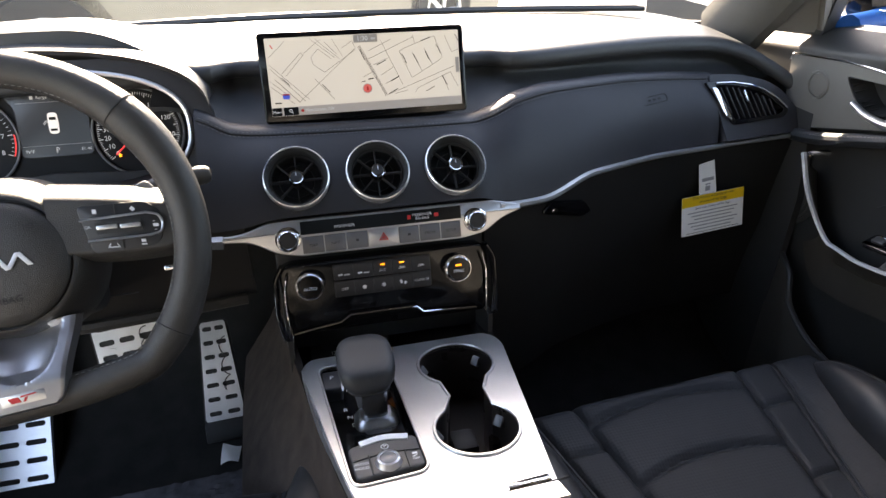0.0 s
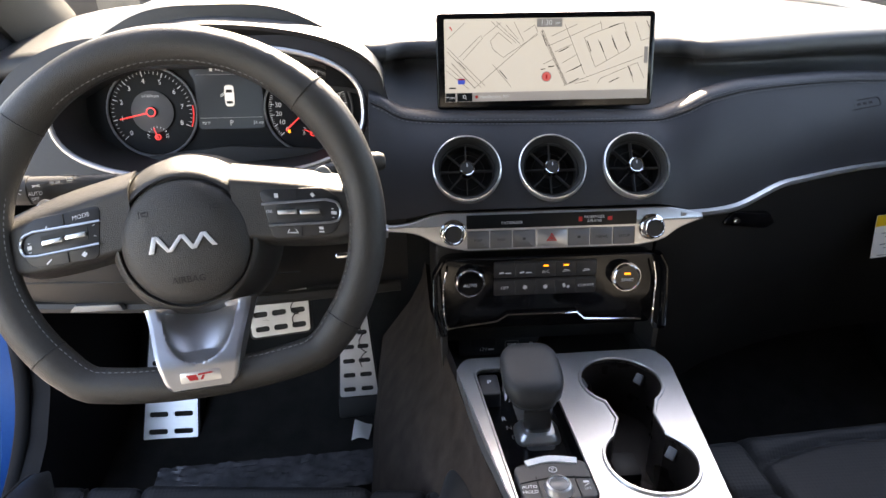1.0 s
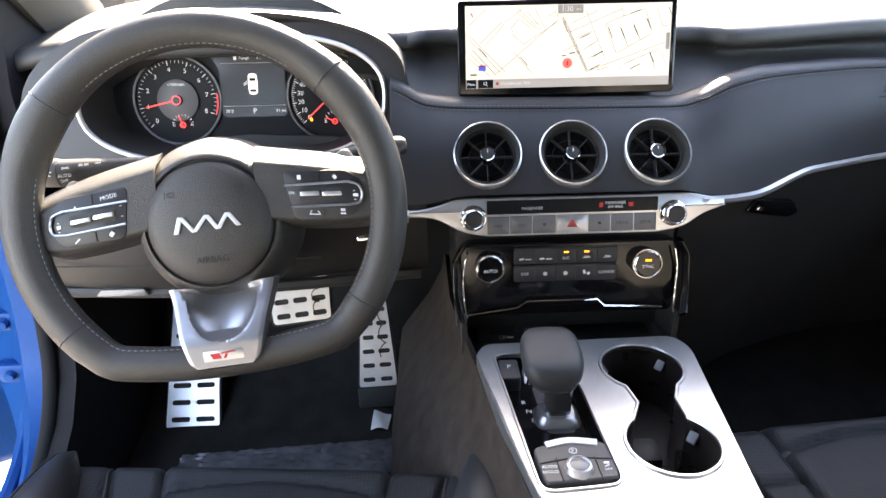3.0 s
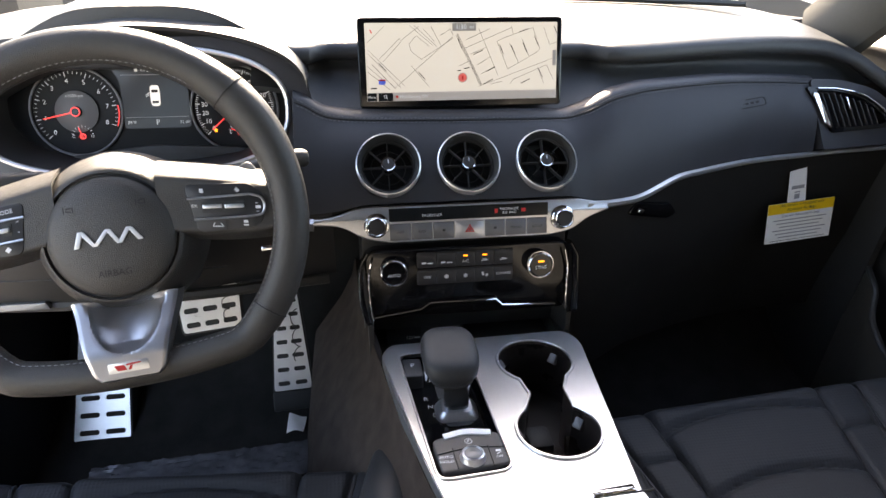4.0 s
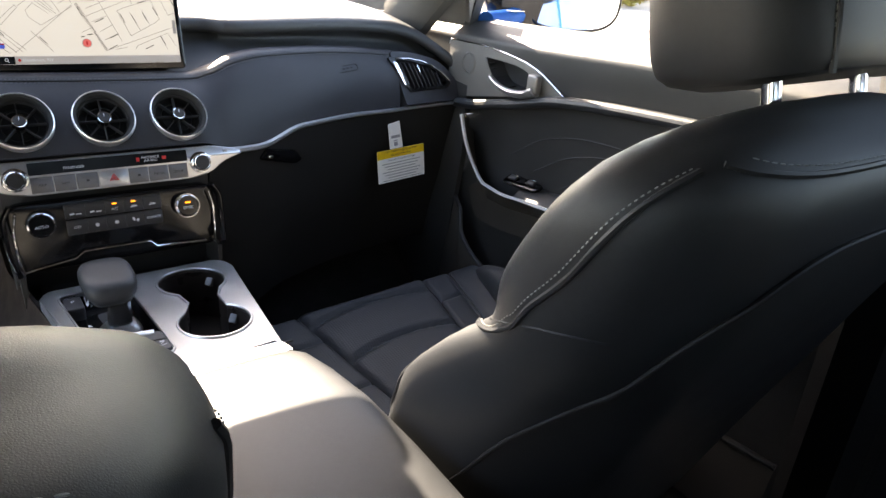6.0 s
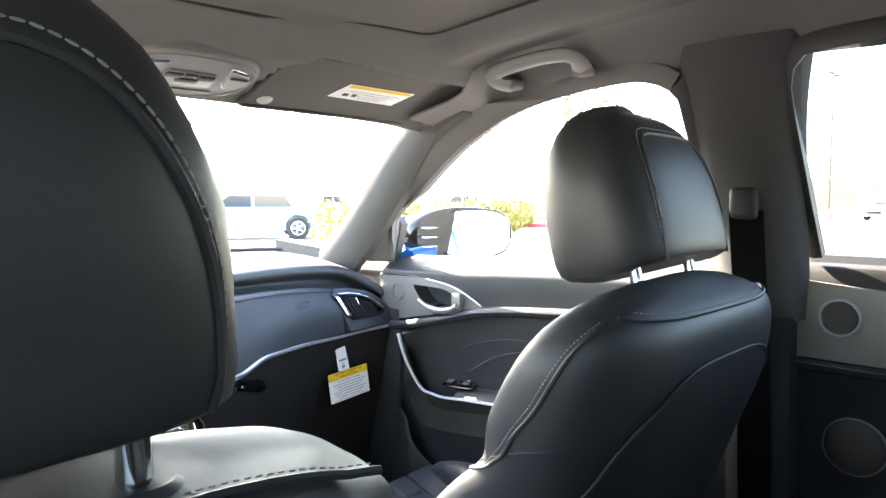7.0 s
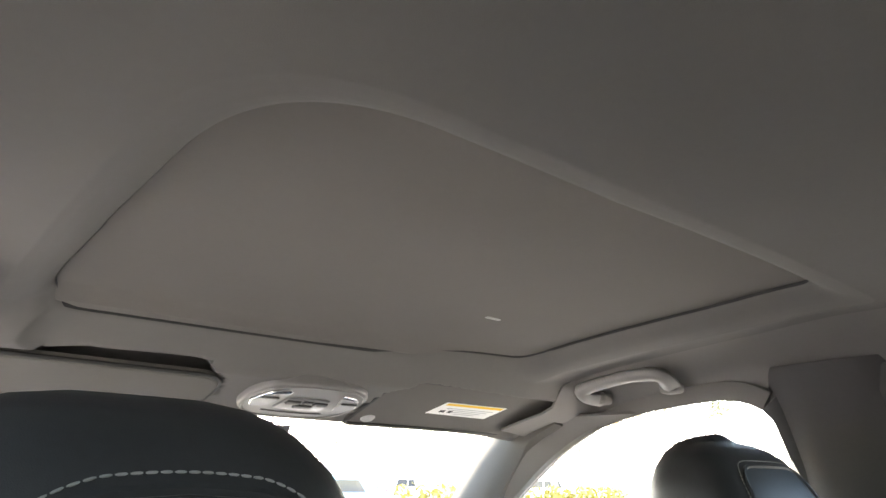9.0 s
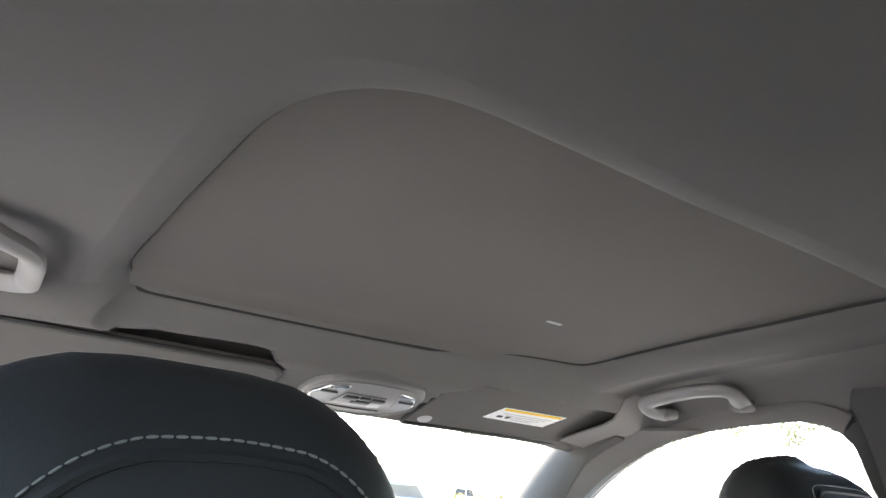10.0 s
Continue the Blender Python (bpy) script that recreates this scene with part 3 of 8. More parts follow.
for s in (1, -1):
    solo("c_pillar_trim", prism([(1.62, 0.90), (2.20, 0.90), (1.74, 1.30), (1.50, 1.32)], 0.04, basis((s * 0.62, 0, 0), (0, -1, 0), (-1, 0, 0))), LINER_TRIM, "warm grey rear pillar trim", "pillar", "pillars", kind="structure")


def rear_seat():
    t = thing("rear_bench", (0, -1.45, 0.31), "black leather rear bench seat", "bench seat")
    part("cushion", box((0, -1.38, 0.47), (1.25, 0.50, 0.16), 0.05, 4), LEATHER, t)
    part("backrest", box((0, -1.66, 0.74), (1.25, 0.16, 0.52), 0.06, 4, ), LEATHER, t)
    return t


rear_seat()


# ---- dashboard ----
T_Y = spl([-0.24, -0.20, -0.169, -0.12, 0.13, 0.16, 0.20, 0.25, 0.356, 0.45, 0.522, 0.66], [0.045, 0.048, 0.047, 0.047, 0.047, 0.048, 0.056, 0.070, 0.100, 0.125, 0.142, 0.150])
T_Z = spl([-0.24, -0.20, -0.169, -0.12, 0.13, 0.16, 0.20, 0.25, 0.356, 0.45, 0.522, 0.60, 0.66], [0.920, 0.908, 0.890, 0.884, 0.880, 0.888, 0.903, 0.909, 0.908, 0.902, 0.895, 0.888, 0.86])
B_Y = spl([-0.24, -0.12, 0.12, 0.16, 0.217, 0.306, 0.40, 0.507, 0.60, 0.68], [-0.016, -0.020, -0.020, -0.014, 0.002, 0.035, 0.070, 0.102, 0.110, 0.108])
B_Z = spl([-0.24, -0.17, -0.12, 0.12, 0.16, 0.217, 0.306, 0.40, 0.507, 0.60, 0.68], [0.785, 0.788, 0.797, 0.797, 0.787, 0.784, 0.803, 0.803, 0.799, 0.802, 0.806])


def pad_point(x, v, out=0.0):
    """The leather face of the dash: v is 0 at the stitched top edge and 1 at the silver strip."""
    y = T_Y(x) + (B_Y(x) - T_Y(x)) * v
    z = T_Z(x) + (B_Z(x) - T_Z(x)) * v
    b = math.sin(math.pi * min(1, max(0, v))) * 0.010 + out
    return Vector((x, y - 0.74 * b, z + 0.62 * b))


dash = thing("dashboard", (0, 0.2, 0.55), "black dashboard with a stitched leather face and a silver strip", "dashboard")


def pad_sheet(u, v):
    x = -0.208 + 0.752 * u
    if v < 0.08:
        p = pad_point(x, 0)
        k = 1 - v / 0.08
        return p + Vector((0, 0.030 * k, -0.004 * k * k + 0.003 * math.sin(math.pi * k)))
    return pad_point(x, (v - 0.08) / 0.92)


def leather_face():
    """The stitched face with round openings for the vents."""
    bm = surf(pad_sheet, 260, 56)
    holes = [pad_point(x, 0.59, 0.001) for x in (-0.098, 0.0, 0.098)]
    gone = [f for f in bm.faces if min((f.calc_center_median() - h).length for h in holes) < 0.0368]
    bmesh.ops.delete(bm, geom=gone, context="FACES")
    bm.normal_update()
    bmesh.ops.solidify(bm, geom=bm.faces[:], thickness=0.004)
    return bm


pad = part("leather_face", leather_face(), PAD, dash, "dark blue-black stitched leather face")
part("seam", tube([pad_point(-0.205 + 0.735 * i / 60, 0.056, 0.0046) for i in range(61)], 0.0011, 6), EMBOSS, pad)
part("stitching", stitches([pad_point(-0.203 + 0.740 * i / 60, 0.030, 0.0054) for i in range(61)], (0, -0.7, 0.7), 0.0036, 0.0016, 0.0004), DASH_THREAD, pad, "pale grey stitching", kind="stuff")
part("lower_stitching", stitches([pad_point(-0.203 + 0.740 * i / 60, 0.085, 0.0054) for i in range(61)], (0, -0.7, 0.7), 0.0036, 0.0016, 0.0004), DASH_THREAD, pad, "pale grey stitching", kind="stuff")
# embossed outline beside the outer vent
em = basis(pad_point(0.415, 0.36, 0.0068), (1, 0.28, -0.02), (0, -0.78, 0.62))
part("embossed_mark", plate([rrect(0.052, 0.013, 0.005), rrect(0.0495, 0.0105, 0.004)], 0.0008, em), EMBOSS, pad)
bars([(-0.012 + 0.008 * k, 0, 0.005, 0.003, 0) for k in range(4)], shift(em, z=0.0003), EMBOSS, pad, "embossed_bars")

# upper part: lip, top, recess
LIP_Y = spl([-0.70, -0.60, -0.24, -0.19, -0.165, 0.185, 0.21, 0.38, 0.52, 0.62, 0.70], [0.10, 0.10, 0.098, 0.102, 0.130, 0.130, 0.102, 0.130, 0.165, 0.175, 0.13])
LIP_Z = spl([-0.70, -0.60, -0.24, -0.15, 0.15, 0.38, 0.55, 0.62, 0.67, 0.70], [0.925, 0.945, 0.950, 0.950, 0.946, 0.948, 0.940, 0.925, 0.895, 0.87])


def top_sheet(u, v):
    x = -0.69 + 1.385 * u
    y0, z0 = LIP_Y(x), LIP_Z(x)
    y1 = 0.60 - 0.50 * x * x
    if v < 0.18:
        a = v / 0.18 * 2.3
        return Vector((x, y0 + 0.010 - 0.012 * math.sin(a + 0.2), z0 - 0.014 * math.cos(a * 0.9)))
    t = (v - 0.18) / 0.82
    zt = z0 + 0.009 + 0.024 * math.sin(t * math.pi * 0.75) * (1 - abs(x) ** 3)
    hump = 0.050 * math.exp(-((x + 0.385) / 0.13) ** 4) * math.exp(-((t - 0.10) / 0.30) ** 2)
    return Vector((x, y0 + (y1 - y0) * t, zt + hump))


part("top_pad", surf(top_sheet, 110, 40, 0.01), DASH_SKIN, dash, "sunlit black grained dash top")
part("recess", surf(lambda u, v: (lambda x: Vector((x, LIP_Y(x) + 0.022 + 0.020 * math.sin(math.pi * v) + (T_Y(x) + 0.034 - LIP_Y(x) - 0.022) * v, LIP_Z(x) - 0.008 + (T_Z(x) - 0.008 - LIP_Z(x) + 0.008) * v)))(-0.26 + 0.93 * u), 70, 10, 0.006), DASH_SKIN, dash)
for off in (0.0, 0.022):
    part("defroster_slot", tube([(-0.50 + 1.0 * i / 30, 0.40 + off - 0.45 * (-0.50 + 1.0 * i / 30) ** 2, 0.984) for i in range(31)], 0.0045, 6), BLACK_INK, dash)

# lower dash and glove box
low = part("lower_panel", surf(lambda u, v: Vector((0.135 + 0.56 * u, B_Y(0.135 + 0.56 * u) + 0.012 + 0.055 * math.sin(v * 1.57) + (0.05 * (v - 0.5) if v > 0.5 else 0), B_Z(0.135 + 0.56 * u) - 0.006 - 0.33 * v)), 40, 20, 0.01), GLOVE, dash, "dull black glove box lid")
glove_m = basis((0.2675, 0.0255, 0.7495), (0.08, 0.041, -0.024), (0.36, -0.90, -0.23))
gh = part("glove_box_handle", prism(rounded([(-0.050, -0.010), (0.040, -0.012), (0.054, -0.002), (0.030, 0.012), (-0.044, 0.010)], 0.006), 0.008, glove_m, 0.002), GLOSS, dash, "black glove box release")
# small chrome chip added as the glint in the handle
part("handle_glint", prism(rrect(0.010, 0.006, 0.002), 0.002, shift(glove_m, -0.03, -0.002, 0.0025), 0.0006), CHROME, gh)
part("centre_body", box((0, 0.10, 0.70), (0.27, 0.20, 0.20), 0.004), PLASTIC, dash)
part("knee_panel", surf(lambda u, v: Vector((-0.64 + 0.47 * u, -0.022 + 0.03 * u + 0.045 * v * v + 0.03 * (1 - math.sin(math.pi * min(1, u * 1.2 + 0.1))), 0.780 - 0.118 * v)), 24, 12, 0.012), PLASTIC, dash, "dark grey knee panel under the steering column")
part("knee_lip", tube(curve3([(-0.64, 0.02, 0.665), (-0.50, 0.018, 0.660), (-0.35, 0.03, 0.658), (-0.18, 0.05, 0.66)], 20), 0.008, 8), PLASTIC, dash)
kn = basis((-0.552, 0.004, 0.668), (1, 0.0, 0.0), (0, -0.97, 0.10))
part("bonnet_latch", prism(rounded([(-0.034, -0.004), (0.032, -0.004), (0.027, 0.005), (-0.026, 0.005)], 0.002), 0.008, kn, 0.001), BUTTON, dash, "pale grey pull lever")
part("seam", tube([(-0.64, -0.010, 0.716), (-0.50, -0.012, 0.713), (-0.30, 0.0, 0.712)], 0.0012, 6), BLACK_INK, dash)

part("end_panel", prism([(-0.34, 0.30), (-0.34, 0.86), (-0.08, 0.84), (-0.075, 0.70), (-0.12, 0.30)], 0.012, basis((0.688, 0, 0), (0, -1, 0), (-1, 0, 0))), PLASTIC, dash)
# silver strip from the centre panel to the doors
STRIP = [(x, B_Y(x) - 0.007, B_Z(x) - 0.004) for x in [0.15 + 0.522 * i / 40 for i in range(41)]]
part("silver_strip", sweep(STRIP, [(-0.004, -0.0045), (0.003, -0.0045), (0.005, 0.0), (0.003, 0.0045), (-0.004, 0.0045)], (0, -0.3, 1), size=lambda t: 0.85 - 0.25 * t), SILVER, dash, "satin silver strip")
part("silver_strip", sweep([(-0.19 - 0.11 * i / 10, -0.0275 + 0.004 * (i / 10), 0.7765 + 0.004 * i / 10) for i in range(11)], [(-0.004, -0.005), (0.004, -0.005), (0.005, 0.0), (0.004, 0.005), (-0.004, 0.005)], (0, -0.3, 1), size=lambda t: 1.2 - 0.5 * t), SILVER, dash, "satin silver strip")


# ---- round air vents ----
def round_vent(x, v, turn):
    c = pad_point(x, v, 0.001)
    m = basis(c, (1, 0, 0), (0.05 * turn, -0.76, 0.64))
    t = thing("air_vent", c, "round black air vent with a chrome ring and centre knob", "air vent", "centre air vents")
    part("chrome_ring", lathe([(0.0371, 0.0030), (0.0377, 0.0056), (0.0390, 0.0045), (0.0398, 0.0), (0.0396, -0.006)], m, 56), RING, t, "polished chrome ring")
    part("barrel", lathe([(0.0373, 0.0040), (0.0355, 0.0030), (0.0335, -0.001), (0.0315, -0.006), (0.0310, -0.026), (0.0, -0.028)], m, 48), RUBBER, t)
    part("inner_ring", lathe([(0.0300, -0.006), (0.0306, -0.004), (0.0316, -0.0045), (0.0316, -0.008), (0.0300, -0.008)], m, 48), PLASTIC, t)
    for k in range(8):
        part("blade", box((0.0190, 0, -0.008), (0.026, 0.0011, 0.008), 0.0003, 1, shift(m, z=-0.003) @ Matrix.Rotation(radians(45 * k), 4, "Z")), BLADE, t)
    part("swirl_ring", lathe([(0.0205, -0.014), (0.0210, -0.0125), (0.0218, -0.014)], m, 36), DARK_BUTTON, t)
    knob = part("knob", lathe([(0.0, 0.0040), (0.0062, 0.0040), (0.0070, 0.0030), (0.0070, -0.02)], m, 28), PLASTIC, t)
    part("knob_ring", lathe([(0.0072, -0.004), (0.0074, 0.0032), (0.0086, 0.0036), (0.0094, 0.0015), (0.0094, -0.005)], m, 32), CHROME, knob, "chrome ring round the knob")
    part("pointer", box((0, 0.0030, 0.0042), (0.0008, 0.0042, 0.0005), 0, 1, m), WHITE_INK, knob)


round_vent(-0.098, 0.59, -0.6)
round_vent(0.0, 0.59, 0.2)
round_vent(0.098, 0.59, 1.0)


# ---- outer vent ----
def outer_vent():
    t = thing("side_air_vent", (0.60, 0.12, 0.80), "louvred black side air vent with a chrome edge", "air vent")
    m = basis((0.602, 0.116, 0.857), (1, -0.06, 0.02), (0.06, -0.90, 0.42))
    outline = rounded([(-0.078, 0.034), (-0.030, 0.034), (0.025, 0.022), (0.070, -0.014), (0.060, -0.026), (-0.036, -0.034)], [0.004, 0.03, 0.03, 0.01, 0.006, 0.006])
    inner = rounded([(-0.062, 0.029), (-0.028, 0.029), (0.022, 0.017), (0.060, -0.014), (0.054, -0.021), (-0.030, -0.028)], [0.003, 0.03, 0.03, 0.008, 0.005, 0.005])
    part("bezel", plate([outline, inner], 0.012, m), GLOSS, t)
    part("chrome_edge", tube([m @ Vector((x, y, 0.001)) for x, y in ((-0.060, 0.0315), (-0.03, 0.0315), (0.0, 0.027), (0.024, 0.0195), (0.048, 0.0045), (0.066, -0.012))], 0.0014, 6), CHROME, t)
    part("well", prism(inner, 0.004, shift(m, z=-0.024)), BLACK_INK, t)
    for k in range(9):
        x = -0.048 + 0.0112 * k
        top = 0.0275 if x < -0.026 else 0.0275 - 0.26 * (x + 0.026) - 2.6 * max(0, x) ** 2
        part("louvre", box((0, 0, 0), (0.0016, max(0.012, top + 0.026), 0.014), 0.0004, 1, shift(m, x + 0.006 * (1 - k / 8), (top - 0.026) / 2, -0.008) @ Matrix.Rotation(radians(20), 4, "Z")), DARK_BUTTON, t)
    part("slider", box((-0.004, 0.012, 0.0), (0.003, 0.020, 0.004), 0.001, 2, m @ Matrix.Rotation(radians(20), 4, "Z")), CHROME, t, "bright slider tab")
    part("thumb_wheel", prism(rounded([(-0.070, 0.026), (-0.060, 0.024), (-0.038, -0.028), (-0.050, -0.020)], 0.004), 0.004, shift(m, z=0.003), 0.001), CHROME, t, "bright thumb wheel")
    # dark surround that closes the dash end
    cap = rounded([(-0.070, 0.046), (-0.02, 0.046), (0.050, 0.030), (0.090, -0.012), (0.086, -0.050), (-0.048, -0.058)], [0.01, 0.03, 0.04, 0.02, 0.01, 0.004])
    part("end_cap", plate([cap, inner], 0.03, shift(m, z=-0.003)), PAD, t, "dark leather-look surround")


outer_vent()


# ---- touch screen ----
def touch_screen():
    t = thing("touch_screen", (0, 0.08, 0.89), "wide black touch screen showing a pale street map", "screen")
    top, bot = Vector((0, 0.093, 0.995)), Vector((0, 0.068, 0.889))
    up = (top - bot).normalized()
    m = basis((top + bot) / 2 + Vector((0.003, 0, 0)), (1, 0, 0), Vector((1, 0, 0)).cross(up))
    part("bezel", prism(rrect(0.260, 0.109, 0.006), 0.012, m, 0.0016), GLOSS, t, "gloss black frame")
    part("rear_shell", prism(rrect(0.235, 0.085, 0.01), 0.03, shift(m, z=-0.012)), PLASTIC, t)
    part("foot", box((0, 0.115, 0.90), (0.16, 0.05, 0.05), 0.006), PLASTIC, t)
    w, h = 0.2435, 0.0935
    scr = part("map_display", prism(rrect(w, h, 0.001), 0.0008, shift(m, 0.001, 0.001, 0.0010)), MAP_GROUND, t, "lit off-white street map")
    d = shift(m, 0.001, 0.001, 0.0013)
    px = lambda x, y: ((x - 612) / 1050 * w, (240 - y) / 430 * h)

    def road(pts, wd, material=MAP_ROAD, lift=0.0):
        bm = bmesh.new()
        q = [Vector((*px(*p), 0)) for p in pts]
        for a, b in zip(q, q[1:]):
            s = (b - a).normalized().cross(Vector((0, 0, 1))) * wd / 2
            bm.faces.new([bm.verts.new(c) for c in (a - s, b - s, b + s, a + s)])
        bm.transform(shift(d, z=lift))
        part("street", bm, material, scr)

    thin, wide = 0.00060, 0.0009
    west_streets = [[(100, 170), (290, 370)], [(100, 190), (270, 380)], [(95, 260), (190, 350)], [(95, 290), (210, 390)], [(100, 130), (190, 45)], [(160, 220), (270, 110)], [(180, 235), (280, 125)], [(270, 110), (280, 125)], [(285, 115), (375, 45)], [(325, 40), (450, 150)], [(350, 40), (470, 155)], [(235, 385), (560, 100)], [(320, 140), (360, 95), (430, 155)]]
    mid_streets = [[(320, 140), (330, 180), (385, 225)], [(385, 225), (560, 110)], [(330, 260), (425, 380)], [(440, 45), (490, 145)], [(460, 130), (430, 95), (400, 60)], [(490, 95), (545, 60), (560, 95)], [(575, 95), (705, 375)], [(585, 85), (715, 370)], [(700, 60), (805, 320)], [(615, 170), (880, 55)], [(880, 45), (890, 90)], [(630, 120), (760, 60)], [(650, 200), (735, 165)]]
    east_streets = [[(690, 260), (765, 215)], [(710, 310), (790, 270)], [(700, 380), (1110, 230)], [(800, 130), (840, 110), (1000, 55), (1040, 175), (1020, 195), (860, 285)], [(800, 130), (860, 285)], [(870, 140), (920, 250)], [(940, 120), (980, 215)], [(1060, 55), (1095, 150), (1140, 135)], [(875, 370), (890, 345), (1080, 265), (1120, 350)], [(1030, 280), (1065, 370)], [(590, 265), (650, 235), (665, 285)], [(760, 370), (830, 355)]]
    for pts in west_streets + mid_streets + east_streets:
        road(pts, thin)
    for pts in ([(580, 90), (710, 372)], [(120, 250), (240, 385)]):
        road(pts, wide, lift=0.0002)
    bars([((a - 612) / 1050 * w, (240 - b) / 430 * h, 0.013, 0.0009, tilt) for a, b, tilt in ((175, 265, -47), (385, 315, -50), (595, 140, -68), (695, 190, 24), (765, 285, 28), (825, 175, -68), (890, 180, -66), (955, 165, -66), (1020, 130, -64), (950, 70, 18), (750, 355, 26), (960, 355, 25), (1045, 310, -65), (1130, 75, -65))], shift(d, z=0.0004), BLACK_INK, scr, "street_name_bar")
    bars([(px(590, 290)[0], px(0, 290)[1], 0.005, 0.0010, 8), (px(632, 277)[0], px(0, 277)[1], 0.007, 0.0012, 8), (px(125, 382)[0], px(0, 382)[1], 0.008, 0.0016, 0)], shift(d, z=0.0004), BLACK_INK, scr, "map_mark")
    ux, uy = px(608, 330)
    part("position_disc", lathe([(0.0, 0.0006), (0.0060, 0.0006), (0.0060, 0.0)], shift(d, ux, uy), 24), MAP_BAR, scr)
    part("position_disc", lathe([(0.0, 0.0008), (0.0052, 0.0008), (0.0052, 0.0)], shift(d, ux, uy), 24), mat("map_red", (0.62, 0.12, 0.11), 0.3, var=0, emit=0.06), scr, "red position disc")
    bars([(ux, uy, 0.0022, 0.0048, 0)], shift(d, z=0.001), RED, scr, "arrow")
    sx, sy = px(170, 347)
    part("road_shield", prism(rrect(0.0085, 0.0065, 0.002), 0.0003, shift(d, sx, sy, 0.0006)), mat("map_blue", (0.05, 0.10, 0.55), 0.3, var=0, emit=0.04), scr)
    bars([(sx, sy + 0.0022, 0.0085, 0.0016, 0)], shift(d, z=0.0008), RED, scr, "shield_band")
    cx, cy = px(620, 50)
    part("clock_box", prism(rrect(0.030, 0.0095, 0.0006), 0.0003, shift(d, cx, cy, 0.0006)), MAP_BAR, scr, "dark grey clock box")
    lettering("1:30", 0.0082, shift(d, cx - 0.004, cy, 0.0009), LIT_WHITE, scr)
    lettering("PM", 0.0042, shift(d, cx + 0.0095, cy - 0.001, 0.0009), LIT_WHITE, scr)
    part("status_bar", prism([(-w / 2, -h / 2), (w / 2, -h / 2), (w / 2, -h / 2 + 0.0105), (-w / 2, -h / 2 + 0.0105)], 0.0003, shift(d, z=0.0004)), mat("map_status", (0.30, 0.29, 0.28), 0.3, var=0, emit=0.05), scr, "grey status bar")
    for k, wd in ((-0.1155, 0.0115), (-0.0985, 0.018)):
        part("menu_tile", prism(rrect(wd, 0.0098, 0.0005), 0.0003, shift(d, k, -h / 2 + 0.0052, 0.0007)), DISPLAY, scr)
    lettering("Menu", 0.0044, shift(d, -0.1155, -h / 2 + 0.005, 0.0010), LIT_WHITE, scr)
    part("zoom_icon", lathe([(0.0014, 0), (0.0014, 0.0003), (0.0020, 0.0003), (0.0020, 0)], shift(d, -0.099, -h / 2 + 0.0058, 0.0008), 18), LIT_WHITE, scr)
    bars([(-0.0972, -h / 2 + 0.0036, 0.0026, 0.0007, -45)], shift(d, z=0.0010), LIT_WHITE, scr, "zoom_stem")
    part("place_dot", lathe([(0.0, 0.0004), (0.0018, 0.0004), (0.0018, 0)], shift(d, -0.0845, -h / 2 + 0.0053, 0.0008), 16), RED, scr)
    lettering("Henderson, NV", 0.0056, shift(d, -0.081, -h / 2 + 0.0053, 0.0009), LIT_WHITE, scr, align="LEFT")
    nx, ny = px(120, 72)
    bars([(nx, ny, 0.0014, 0.0050, 30)], shift(d, z=0.0008), RED, scr, "compass")
    tx, ty = px(1122, 225)
    part("side_tab", prism(rrect(0.0045, 0.019, 0.001), 0.0003, shift(d, tx, ty, 0.0006)), MAP_BAR, scr)


touch_screen()


